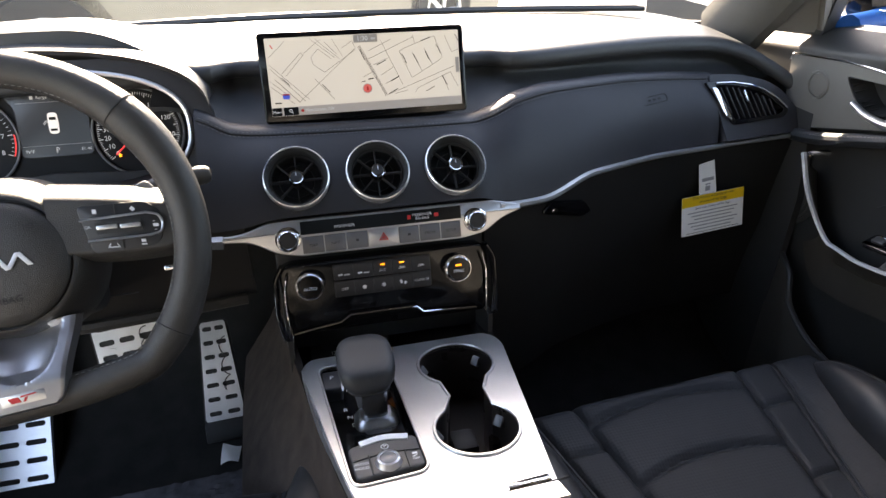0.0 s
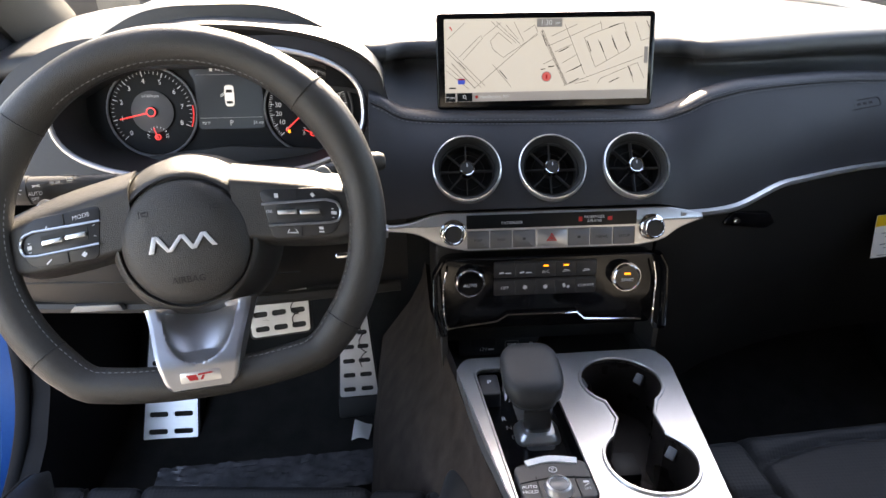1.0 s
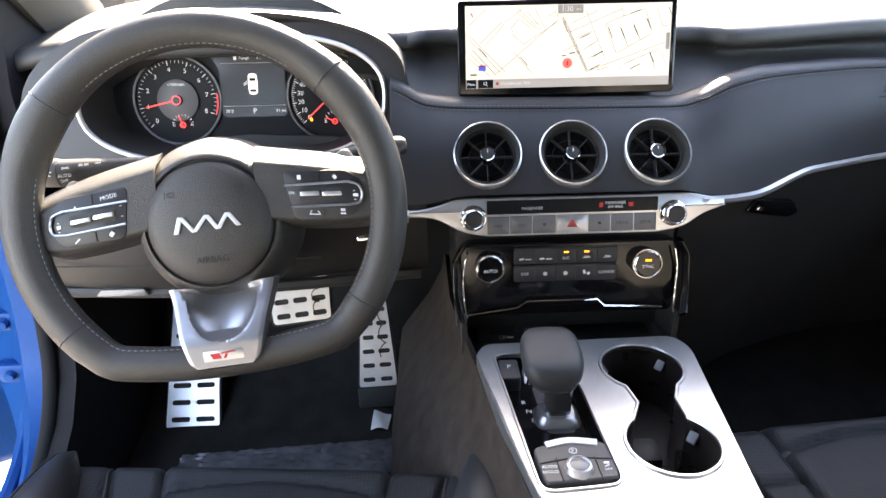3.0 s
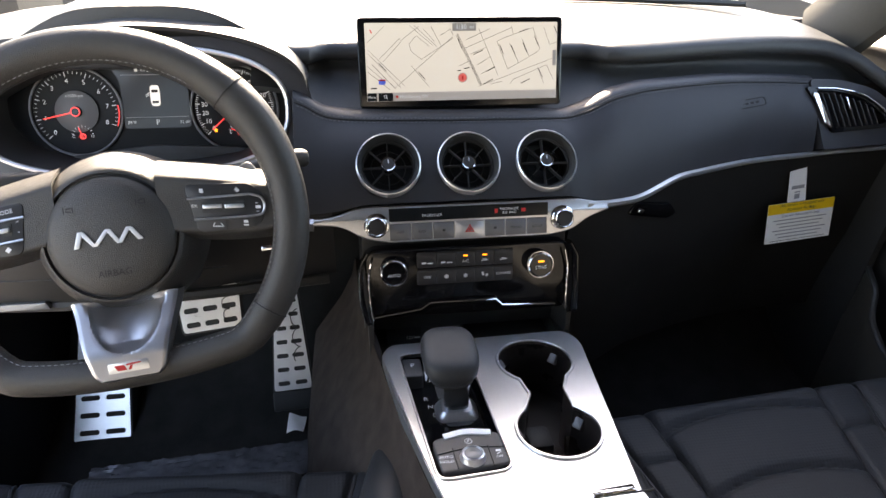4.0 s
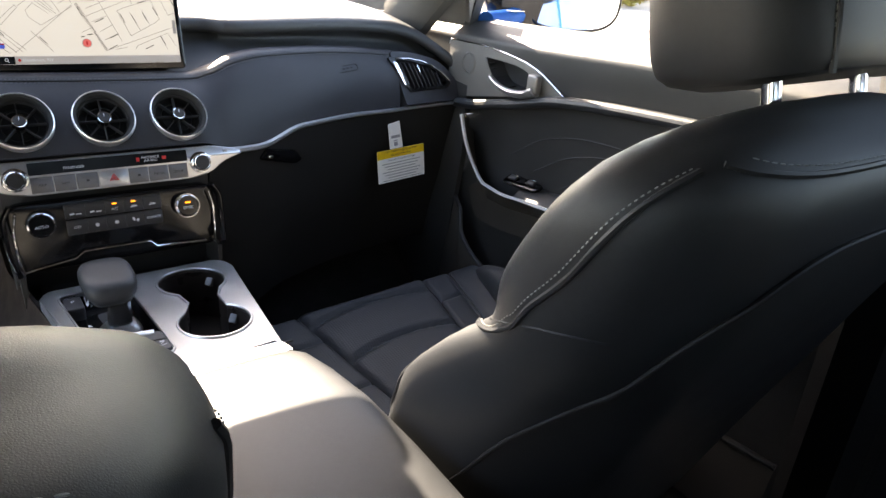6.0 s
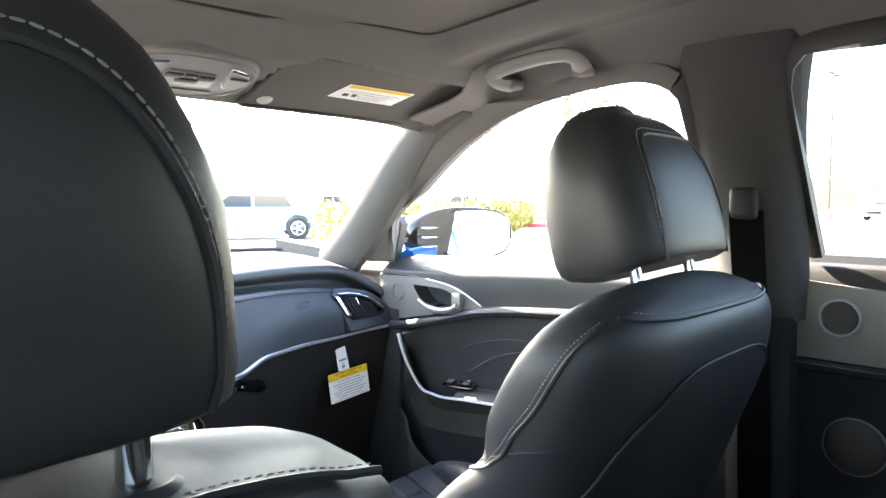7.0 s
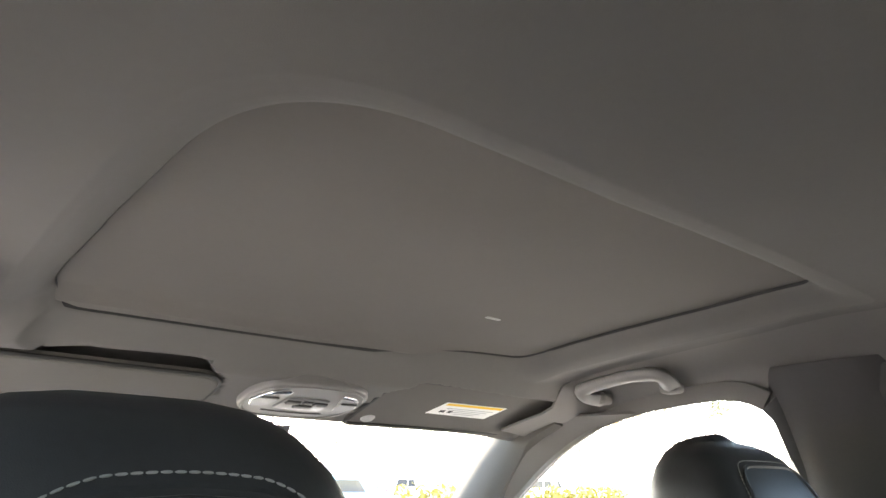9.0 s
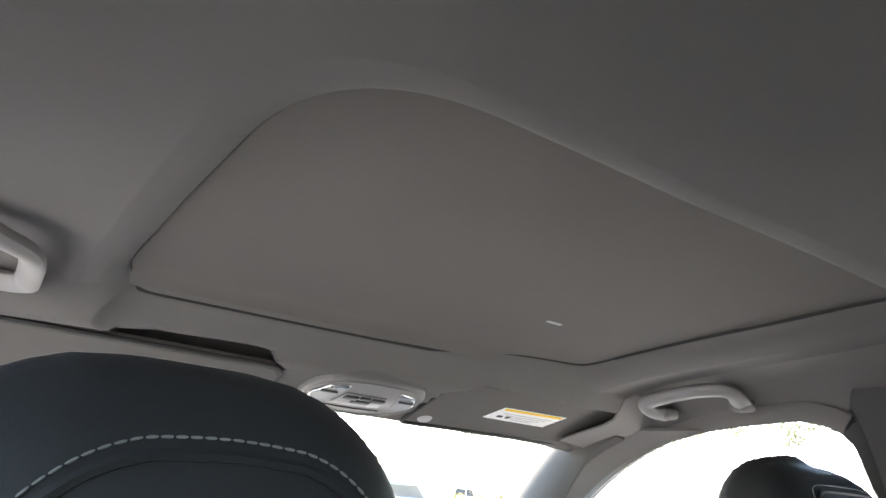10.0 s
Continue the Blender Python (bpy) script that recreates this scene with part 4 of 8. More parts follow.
# ---- instrument cluster ----
def cluster():
    t = thing("instrument_cluster", (-0.39, 0.10, 0.80), "lit instrument cluster with two dials under a hood", "instrument cluster")
    m = basis((-0.392, 0.128, 0.880), (1, 0, 0), (0, -0.97, 0.24))
    # hood tunnel: from the silver rim back to the face
    rim = lambda k, g=0.0: [(x * (1 + g), y * (1 + g)) for x, y in oval(0.176, 0.073, 56, p=0.80)]
    rm = basis((-0.392, 0.052, 0.896), (1, 0, 0), (0, -0.95, 0.30))
    ring = lambda mm, pts, z=0.0: [mm @ Vector((x, y, z)) for x, y in pts]
    part("tunnel", loft([ring(rm, rim(0)), ring(m, [(x * 0.97, y * 0.93 + 0.002) for x, y in rim(0)], -0.002)], caps=False), PLASTIC, t)
    part("silver_rim", sweep(ring(rm, rim(0, 0.012)), ring_sec(0.0032, 8), (0, -0.95, 0.30), closed=True), SILVER, t, "thin silver rim")
    part("rim_surround", plate([rounded([(-0.245, -0.075), (0.19, -0.078), (0.215, 0.02), (0.16, 0.085), (-0.16, 0.085), (-0.245, 0.03)], 0.05), rim(0, 0.02)], 0.02, shift(rm, z=-0.001)), PAD, t)
    # eyebrow hood over the dials
    brow, edge_y = [], lambda z: 0.052 + 0.30 * (z - 0.896)
    for i in range(41):
        a = math.pi * (0.02 + 0.96 * i / 40)
        x, z = -0.392 + 0.203 * math.cos(a), 0.905 + 0.080 * math.sin(a) ** (0.75 if a < math.pi / 2 else 2.2)
        brow.append((x, z))
    part("hood", loft([[Vector((x, edge_y(z), z)) for x, z in brow], [Vector((x, edge_y(z) - 0.003, z + 0.005)) for x, z in brow], [Vector((x, edge_y(z) + 0.026, z + 0.009)) for x, z in brow], [Vector((x * 1.01 + 0.004, 0.20, z + 0.006)) for x, z in brow], [Vector((x * 1.02 + 0.008, 0.34, z - 0.02)) for x, z in brow]], caps=False, closed=False), DASH_SKIN, t, "black grained hood")
    part("hood_lining", loft([[Vector((x, edge_y(z), z)) for x, z in brow], [Vector((-0.392 + (x + 0.392) * 0.93, 0.13, 0.885 + (z - 0.905) * 0.78)) for x, z in brow]], caps=False, closed=False), PLASTIC, t)
    face = part("face", prism(rim(0), 0.006, shift(m, z=-0.003)), DIAL_FACE, t, "black dial face")

    def dial(cx, cy, r, first, last, count, names, red_from, needle, inner):
        d = shift(m, cx, cy, 0.0)
        dl = part("dial_ring", lathe([(r - 0.0012, 0.0), (r - 0.0006, 0.0020), (r + 0.0010, 0.0020), (r + 0.0020, 0.0)], d, 56), BUTTON, t, "thin grey dial ring")
        if inner:
            part("dial_centre", lathe([(0.0, 0.0007), (0.025, 0.0007), (0.026, 0.0)], d, 40), LIT_GREY, dl, "grey glowing dial centre")
        rects, thick = [], []
        for k in range(count * 5 + 1):
            a = radians(first + (last - first) * k / (count * 5))
            big = k % 5 == 0
            ln = 0.0060 if big else 0.0034
            q = (r - 0.005 - ln / 2)
            (thick if big else rects).append((q * math.cos(a), q * math.sin(a), ln, 0.0009 if big else 0.0005, math.degrees(a)))
        bars(rects + thick, shift(d, z=0.0012), LIT_WHITE, dl, "scale")
        for k, s in enumerate(names):
            a = radians(first + (last - first) * k / count)
            q = r - 0.0165
            if s:
                lettering(s, 0.0082, shift(d, q * math.cos(a), q * math.sin(a), 0.0013), LIT_WHITE, dl, "number")
        if red_from is not None:
            pts = [d @ Vector(((r - 0.0035) * math.cos(radians(a)), (r - 0.0035) * math.sin(radians(a)), 0.0016)) for a in np.linspace(red_from, last, 12)]
            part("red_arc", tube(pts, 0.0007, 5), LIT_RED, dl, "red warning arc")
        a = radians(needle)
        nd = part("needle", box((0.018, 0, 0.0), (0.044, 0.0016, 0.0008), 0.0003, 1, shift(d, z=0.0042) @ Matrix.Rotation(a, 4, "Z")), LIT_RED, dl, "glowing red needle")
        part("needle_hub", lathe([(0.0, 0.0055), (0.0062, 0.0055), (0.0068, 0.003), (0.0068, 0.0)], d, 24), DISPLAY, dl)
        part("hub_ring", lathe([(0.0046, 0.0056), (0.0048, 0.0060), (0.0058, 0.0060), (0.0060, 0.0056)], d, 24), LIT_RED, dl)
        return d, dl

    def small(d, dl, left, right):
        e = shift(d, 0.004, -0.031, 0.0014)
        rects = []
        for k in range(9):
            a = radians(165 - 150 * k / 8)
            rects.append((0.0125 * math.cos(a), 0.0125 * math.sin(a), 0.0028, 0.0007, math.degrees(a)))
        bars(rects, e, LIT_WHITE, dl, "small_scale")
        lettering(left, 0.0052, shift(e, -0.0115, 0.0), LIT_WHITE, dl, "letter")
        lettering(right, 0.0052, shift(e, 0.0115, 0.0), LIT_WHITE, dl, "letter")
        part("small_needle", box((0.005, 0, 0), (0.014, 0.0011, 0.0006), 0, 1, shift(e, z=0.002) @ Matrix.Rotation(radians(108 if left == "C" else 155), 4, "Z")), LIT_RED, dl)
        part("small_hub", lathe([(0.0024, 0.0), (0.0026, 0.0022), (0.0036, 0.0022), (0.0038, 0.0)], e, 18), LIT_RED, dl)

    d1, l1 = dial(-0.090, -0.002, 0.0545, 222, -22, 8, [str(k) for k in range(9)], 8, 192, True)
    small(d1, l1, "C", "H")
    lettering("x1000rpm", 0.0052, shift(d1, 0, 0.0195, 0.0016), LIT_WHITE, l1)
    d2, l2 = dial(0.104, -0.002, 0.0545, 222, -42, 16, ["0", "10", "20", "30", "40", "", "60", "", "80", "", "100", "", "120", "", "140", "", "160"], None, 222, False)
    small(d2, l2, "E", "F")
    part("fuel_lamp", prism(rrect(0.0030, 0.0040, 0.0008), 0.0005, shift(d2, -0.026, -0.028, 0.0016)), LIT_AMBER, l2, "amber fuel lamp")
    # middle display
    dm = shift(m, 0.007, 0.0, 0.0008)
    scr = part("trip_display", prism(rounded([(-0.054, 0.0545), (0.050, 0.0545), (0.041, 0.036), (0.041, -0.025), (-0.041, -0.025), (-0.041, 0.036)], 0.006), 0.001, dm), mat("trip_glass", (0.030, 0.035, 0.042), 0.2, var=0, emit=0.03), t, "dim grey trip display")
    bars([(0, 0.0418, 0.078, 0.0006, 0), (0, -0.0110, 0.078, 0.0006, 0)], shift(dm, z=0.0003), GREY_INK, scr, "divider")
    bars([(-0.020, 0.0478, 0.0036, 0.0042, 0)], shift(dm, z=0.0003), LIT_WHITE, scr, "pump_icon")
    lettering("Range", 0.0052, shift(dm, -0.0085, 0.0478, 0.0004), LIT_WHITE, scr)
    lettering("19", 0.0068, shift(dm, 0.0100, 0.0480, 0.0004), LIT_WHITE, scr)
    lettering("mi", 0.0045, shift(dm, 0.0180, 0.0474, 0.0004), LIT_WHITE, scr)
    lettering("P", 0.0095, shift(dm, 0.000, -0.0178, 0.0004), LIT_WHITE, scr)
    lettering("79\u00b0F", 0.0056, shift(dm, -0.0320, -0.0178, 0.0004), LIT_WHITE, scr)
    lettering("31 mi", 0.0056, shift(dm, 0.0330, -0.0178, 0.0004), LIT_WHITE, scr)
    body = part("car_icon", prism(rounded([(-0.0054, -0.0130), (0.0054, -0.0130), (0.0060, 0.0), (0.0055, 0.0130), (-0.0055, 0.0130), (-0.0060, 0.0)], 0.004), 0.0006, shift(dm, 0, 0.0158, 0.0008)), mat("icon_white", (0.6, 0.62, 0.63), 0.5, var=0, emit=0.11), scr, "pale top view of a car with one door open")
    bars([(0, 0.0215, 0.0078, 0.0036, 0), (0, 0.0078, 0.0078, 0.0030, 0)], shift(dm, z=0.0011), DISPLAY, body, "icon_glass")
    bars([(-0.0088, 0.0180, 0.0062, 0.0008, 35), (-0.0088, 0.0158, 0.0055, 0.0008, 35)], shift(dm, z=0.0011), LIT_WHITE, body, "open_door_mark")
    # dark sheet laid in for the shadow along the foot of the dials
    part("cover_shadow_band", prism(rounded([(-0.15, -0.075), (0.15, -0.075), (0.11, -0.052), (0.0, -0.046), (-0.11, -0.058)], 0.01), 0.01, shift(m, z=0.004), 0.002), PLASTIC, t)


cluster()


# ---- steering wheel ----
def steering_wheel():
    c = Vector((-0.3793, -0.1285, 0.834))
    rake, yaw = radians(23.7), radians(3.3)
    m = basis(c, (math.cos(yaw), math.sin(yaw), 0), (math.sin(yaw) * math.cos(rake), -math.cos(yaw) * math.cos(rake), math.sin(rake))) @ Matrix.Rotation(radians(4.2), 4, "Z")
    t = thing("steering_wheel", c, "black leather flat-bottomed steering wheel with silver lower spoke", "steering wheel")
    # rim: flat at the bottom, thicker at the grips
    FLAT = -0.134
    R, pts, n = 0.1730, [], 96
    for i in range(n):
        a = 2 * math.pi * i / n
        x, y = R * math.cos(a), R * math.sin(a)
        if y < FLAT:
            y = FLAT - 0.30 * (FLAT - y)
        pts.append((x, y, a))
    rings = []
    for k, (x, y, a) in enumerate(pts):
        x0, y0, _ = pts[k - 1]
        x1, y1, _ = pts[(k + 1) % n]
        tg = Vector((x1 - x0, y1 - y0, 0)).normalized()
        out = Vector((tg.y, -tg.x, 0))
        g = 1.0 + 0.16 * math.exp(-((math.degrees(a) - 35) / 16) ** 2) + 0.16 * math.exp(-((math.degrees(a) - 145) / 16) ** 2) - 0.05 * (y < -0.12)
        rings.append([m @ (Vector((x, y, 0)) + out * 0.0182 * g * math.cos(q) + Vector((0, 0, 1)) * 0.0182 * g * math.sin(q)) for q in np.linspace(0, 2 * math.pi, 16, endpoint=False)])
    bm = loft(rings + [rings[0]], caps=False)
    bmesh.ops.remove_doubles(bm, verts=bm.verts, dist=1e-6)
    rim = part("rim", bm, WHEEL_SKIN, t, "black grained leather rim")
    # leather joints across the rim
    for deg in (41, 138, 216, 322):
        a = radians(deg)
        x, y = R * math.cos(a), R * math.sin(a)
        if y < FLAT:
            y = FLAT - 0.30 * (FLAT - y)
        o, q = Vector((math.cos(a), math.sin(a), 0)), []
        g = 1.012 + 0.16 * math.exp(-((deg - 35) / 16) ** 2) + 0.16 * math.exp(-((deg - 145) / 16) ** 2)
        for s in np.linspace(0, 2 * math.pi, 20, endpoint=False):
            q.append(m @ (Vector((x, y, 0)) + o * 0.0183 * g * math.cos(s) + Vector((0, 0, 1)) * 0.0184 * g * math.sin(s)))
        part("leather_joint", tube(q, 0.0006, 5, closed=True, up=tuple(m.to_3x3() @ Vector((-o.y, o.x, 0)))), BLACK_INK, rim)
    inner = []
    for x, y, a in pts:
        f = 1 - 0.0162 / math.hypot(x, y)
        inner.append(m @ Vector((x * f, y * f, 0.0090)))
    part("rim_stitching", stitches(inner + [inner[0]], m.to_3x3() @ Vector((0, 0, 1)), 0.0034, 0.0022, 0.00045), THREAD, rim, "pale grey stitching round the inner rim", kind="stuff")
    # hub and airbag cover
    h = shift(m, 0.0, -0.0116, 0.002) @ Matrix.Diagonal((1.084, 1.084, 1, 1))
    side = [(0.0, -0.0730), (0.040, -0.0670), (0.065, -0.0420), (0.0775, -0.0090), (0.0690, 0.0300), (0.0610, 0.0570), (0.036, 0.0740), (0.0, 0.0830)]
    body = rounded(side + [(-x, y) for x, y in side[-2:0:-1]], 0.016, 6)

    def reach(a):
        """How far the hub's outline lies from its middle in the direction a."""
        d, best = Vector((math.cos(a), math.sin(a))), 0.07
        for p, q in zip(body, body[1:] + body[:1]):
            e, o = Vector(q) - Vector(p), Vector(p)
            k = d.x * e.y - d.y * e.x
            if abs(k) > 1e-9:
                r, u = (o.x * e.y - o.y * e.x) / k, (o.x * d.y - o.y * d.x) / k
                if r > 0 and -1e-6 <= u <= 1 + 1e-6:
                    best = r
        return best

    rows = []
    for f, z in ((0.0, -0.0040), (0.02, -0.0010), (0.10, -0.0014), (0.25, -0.0050), (0.45, -0.0120), (0.65, -0.0210), (0.82, -0.0310), (0.93, -0.0400), (1.0, -0.0500), (1.0, -0.0700)):
        rows.append([h @ Vector(((0.0572 + (reach(a) - 0.0572) * f) * math.cos(a), (0.0572 + (reach(a) - 0.0572) * f) * math.sin(a), z)) for a in np.linspace(0, 2 * math.pi, 96, endpoint=False)])
    hub = part("hub", loft(rows, caps=False), WHEEL_SKIN, t, "black grained plastic hub", sharp=60)
    part("hub_back", prism([(0.98 * x, 0.98 * y) for x, y in body], 0.004, shift(h, z=-0.066)), PLASTIC, hub)
    cover = part("airbag_cover", lathe([(0.0, 0.0095), (0.030, 0.0085), (0.045, 0.0055), (0.053, 0.0010), (0.0555, -0.003), (0.0558, -0.012)], h, 64), WHEEL_SKIN, hub, "round black grained airbag cover")
    part("cover_gap", lathe([(0.0556, -0.0062), (0.0560, -0.0052), (0.0582, -0.0050), (0.0590, -0.0062)], h, 64), BLACK_INK, hub)
    # emblem as plain slanted bars
    e = shift(h, 0.0, 0.000, 0.0108)
    zig = [(-0.0275, -0.0070), (-0.0225, 0.0075), (-0.0120, -0.0070), (0.0000, 0.0070), (0.0085, -0.0065), (0.0180, 0.0070), (0.0265, -0.0055)]
    for (x0, y0), (x1, y1) in zip(zig[:-1], zig[1:]):
        part("emblem_bar", prism([(x0 - 0.0022, y0), (x0 + 0.0022, y0), (x1 + 0.0022, y1), (x1 - 0.0022, y1)][:: 1 if y1 > y0 else -1], 0.0014, e, 0.0003), PULL, cover, "flat bright silver zigzag emblem")
    lettering("AIRBAG", 0.0082, shift(h, 0.0, -0.0325, 0.0092), EMBOSS, cover, "embossed_lettering")
    for x in (-0.030, 0.030):
        bars([(x - 0.003, 0.0275, 0.0010, 0.0060, 0), (x + 0.001, 0.0290, 0.0050, 0.0012, 14), (x + 0.001, 0.0262, 0.0050, 0.0012, -14), (x + 0.0045, 0.0275, 0.0010, 0.0050, 0)], shift(h, z=0.0092), EMBOSS, cover, "horn_mark")

    drop = lambda s, k=-0.15: Matrix(((1, 0, 0, 0), (s * k, 1, 0, -k * 0.078), (0, 0, 1, 0), (0, 0, 0, 1)))
    mr, mw = shift(m, -0.0045, 0.0170, 0.002) @ drop(1), shift(m, 0.0065, 0.0205, 0.002) @ drop(-1)

    def spoke(s):
        m = mr if s > 0 else mw
        q = lambda x, y: (s * x, y)
        top, foot = spl([0.052, 0.120, 0.172, 0.184], [0.0395, 0.0355, 0.0270, 0.0220]), spl([0.052, 0.100, 0.150, 0.172, 0.184], [-0.0430, -0.0440, -0.0410, -0.0310, -0.0250])

        def arm(u, v):
            x = 0.052 + 0.132 * (u if s > 0 else 1 - u)
            y = foot(x) + (top(x) - foot(x)) * v
            over, under = max(0.0, (y - top(x) + 0.0225) / 0.0225), max(0.0, (foot(x) + 0.012 - y) / 0.012)
            return m @ Vector((s * x, y, -0.034 * over**1.8 - 0.030 * under**2.2))

        sp = part("spoke", surf(arm, 24, 48, 0.003), WHEEL_SKIN, t, "black side spoke with switches", sharp=60)
        outline = [q(0.078, 0.012), q(0.140, 0.016), q(0.154, 0.004), q(0.150, -0.022), q(0.140, -0.030), q(0.086, -0.036)]
        part("switch_panel", prism(rounded(outline if s > 0 else outline[::-1], 0.007), 0.006, shift(m, z=0.001), 0.0012), DARK_BUTTON, sp)
        ring = [q(0.0795, -0.002), q(0.140, 0.004), q(0.150, 0.001), q(0.1525, -0.008), q(0.149, -0.016), q(0.139, -0.0185), q(0.0835, -0.0225)]
        part("chrome_loop", tube([m @ Vector((x, y, 0.0026)) for x, y in [ring[0], ring[1]]] + curve3([m @ Vector((x, y, 0.0026)) for x, y in ring[1:6]], 14) + [m @ Vector((*ring[6], 0.0026))], 0.0013, 6), SILVER, sp, "thin bright loop")
        part("rocker_well", prism(rrect(0.042, 0.0115, 0.001), 0.002, shift(m, s * 0.113, -0.009, 0.0018) @ Matrix.Rotation(radians(4 * s), 4, "Z")), BLACK_INK, sp)
        for k in (-0.0105, 0.0105):
            part("rocker", box((0, 0, 0.001), (0.0185, 0.0042, 0.004), 0.001, 2, shift(m, s * 0.113 + k, -0.009 + 0.0007 * s * (k > 0), 0.0022) @ Matrix.Rotation(radians(4 * s), 4, "Z")), RING, sp, "silver rocker switch")
        part("button_split", box((0, 0, 0), (0.0010, 0.010, 0.001), 0, 1, shift(m, s * 0.112, 0.008, 0.0016)), BLACK_INK, sp)
        part("button_split", box((0, 0, 0), (0.0010, 0.009, 0.001), 0, 1, shift(m, s * 0.113, -0.027, 0.0016)), BLACK_INK, sp)
        return sp

    ls, rs = spoke(-1), spoke(1)
    lettering("MODE", 0.0056, shift(mw, -0.096, 0.0065, 0.0019), WHITE_INK, ls)
    z = 0.0019
    bars([(-0.128, 0.0045, 0.0035, 0.0012, 60), (-0.126, 0.003, 0.002, 0.001, -20), (-0.145, -0.0055, 0.0022, 0.0006, 0), (-0.145, -0.0095, 0.0040, 0.0036, 0), (-0.145, -0.0140, 0.0022, 0.0006, 0), (-0.086, -0.0045, 0.0025, 0.0006, 20), (-0.086, -0.0145, 0.0025, 0.0006, -20), (-0.130, -0.0265, 0.0060, 0.0014, 35), (-0.098, -0.0285, 0.0042, 0.0042, 45)], shift(mw, z=z), WHITE_INK, ls, "switch_icon")
    bars([(0.094, 0.0065, 0.0036, 0.0042, 0), (0.128, 0.0080, 0.0036, 0.0040, 40), (0.145, -0.0050, 0.0022, 0.0006, 0), (0.146, -0.0090, 0.0050, 0.0030, 0), (0.145, -0.0135, 0.0022, 0.0006, 0), (0.105, -0.0290, 0.0080, 0.0010, 0), (0.101, -0.0275, 0.0048, 0.0008, 60), (0.109, -0.0275, 0.0048, 0.0008, -60), (0.132, -0.0240, 0.0042, 0.0028, 0), (0.132, -0.0275, 0.0050, 0.0014, 0)], shift(mr, z=z), WHITE_INK, rs, "switch_icon")
    lettering("OK", 0.0042, shift(mr, 0.0855, -0.0090, z), WHITE_INK, rs)
    # forked silver lower spoke
    step = lambda q: (lambda c: c * c * (3 - 2 * c))(min(1.0, max(0.0, q)))

    def scoop(u, v):
        s = 2 * u - 1
        hw = 0.0515 - 0.0215 * v - 0.013 * (1 - math.sqrt(max(0.0, 1 - max(0.0, (v - 0.84) / 0.16) ** 2)))
        y = -0.072 - 0.078 * v
        x = hw * s
        k = min(1.0, max(0.0, (-0.072 - y) / 0.0540))
        uw = (0.0400 - 0.0125 * k) * math.sqrt(max(1e-6, 1 - k**5))
        deep = max(0.0, 1 - (x / uw) ** 2) ** 0.62 * (1 - 0.25 * k) * min(1.0, (1 - k) / 0.16) ** 0.7
        rim = -0.013 * step((abs(s) - 0.93) / 0.07) - 0.010 * step((v - 0.95) / 0.05)
        return m @ Vector((x, y, -0.0080 + 0.0275 * step(v / 0.72) - 0.019 * deep * step(v / 0.10) + rim))

    fk = part("lower_spoke", surf(scoop, 96, 80, 0.003), SPOKE, t, "satin silver lower spoke with a curved scoop")
    part("badge_surround", prism(rrect(0.041, 0.0138, 0.0022), 0.003, shift(m, 0.0, -0.1370, 0.0216), 0.0006), DARK_BUTTON, fk)
    badge = part("badge", prism(rrect(0.038, 0.0112, 0.0015), 0.003, shift(m, 0.0, -0.1370, 0.0226), 0.0008), SILVER, fk, "small rectangular silver badge with red marks")
    for pts in ([(-0.010, -0.003), (-0.002, -0.003), (-0.004, 0.0022), (-0.013, 0.0022)], [(-0.0005, -0.003), (0.0020, -0.003), (0.0040, 0.0010), (0.0016, 0.0010)], [(-0.002, 0.0012), (0.012, 0.0022), (0.010, 0.0034), (-0.002, 0.0028)]):
        part("badge_mark", prism(pts, 0.0006, shift(m, 0.0, -0.1370, 0.0231)), RED, badge)
    # column, stalks and paddles
    part("column_shroud", box((0, 0, -0.10), (0.11, 0.10, 0.13), 0.02, 4, shift(m, 0, -0.03)), PLASTIC, t)
    def stalk(rings):
        return loft([[m @ Vector((x, y + r * math.cos(q), -0.050 + 0.9 * r * math.sin(q))) for q in np.linspace(0, 2 * math.pi, 20, endpoint=False)] for x, y, r in rings])

    sl = part("light_stalk", stalk([(-0.152, 0.0575, 0.0140), (-0.124, 0.0555, 0.0140), (-0.112, 0.0560, 0.0125), (-0.098, 0.0565, 0.0100), (-0.070, 0.0560, 0.0085), (-0.030, 0.0400, 0.0085)]), PLASTIC, t, "black light stalk with symbols")
    part("stalk_cap", stalk([(-0.1785, 0.0600, 0.0080), (-0.1770, 0.0600, 0.0115), (-0.1730, 0.0597, 0.0142), (-0.1530, 0.0578, 0.0148), (-0.1524, 0.0577, 0.0140)]), PLASTIC, sl)
    sm = shift(m, 0.0, 0.0, -0.0356)
    bars([(-0.1618, 0.0579, 0.0040, 0.0040, 45)] + [(-0.1618 + 0.0048 * math.cos(radians(q)), 0.0579 + 0.0048 * math.sin(radians(q)), 0.0022, 0.0007, q) for q in range(0, 360, 45)], sm, WHITE_INK, sl, "lamp_symbol")
    lettering("AUTO", 0.0050, shift(sm, -0.1436, 0.0529, 0.0004), WHITE_INK, sl)
    lettering("OFF", 0.0044, shift(sm, -0.1445, 0.0478, 0.0004), WHITE_INK, sl)
    bars([(-0.1423, 0.0606, 0.0075, 0.0008, 14), (-0.1423, 0.0606, 0.0075, 0.0008, -14)], sm, WHITE_INK, sl, "lamp_symbol")
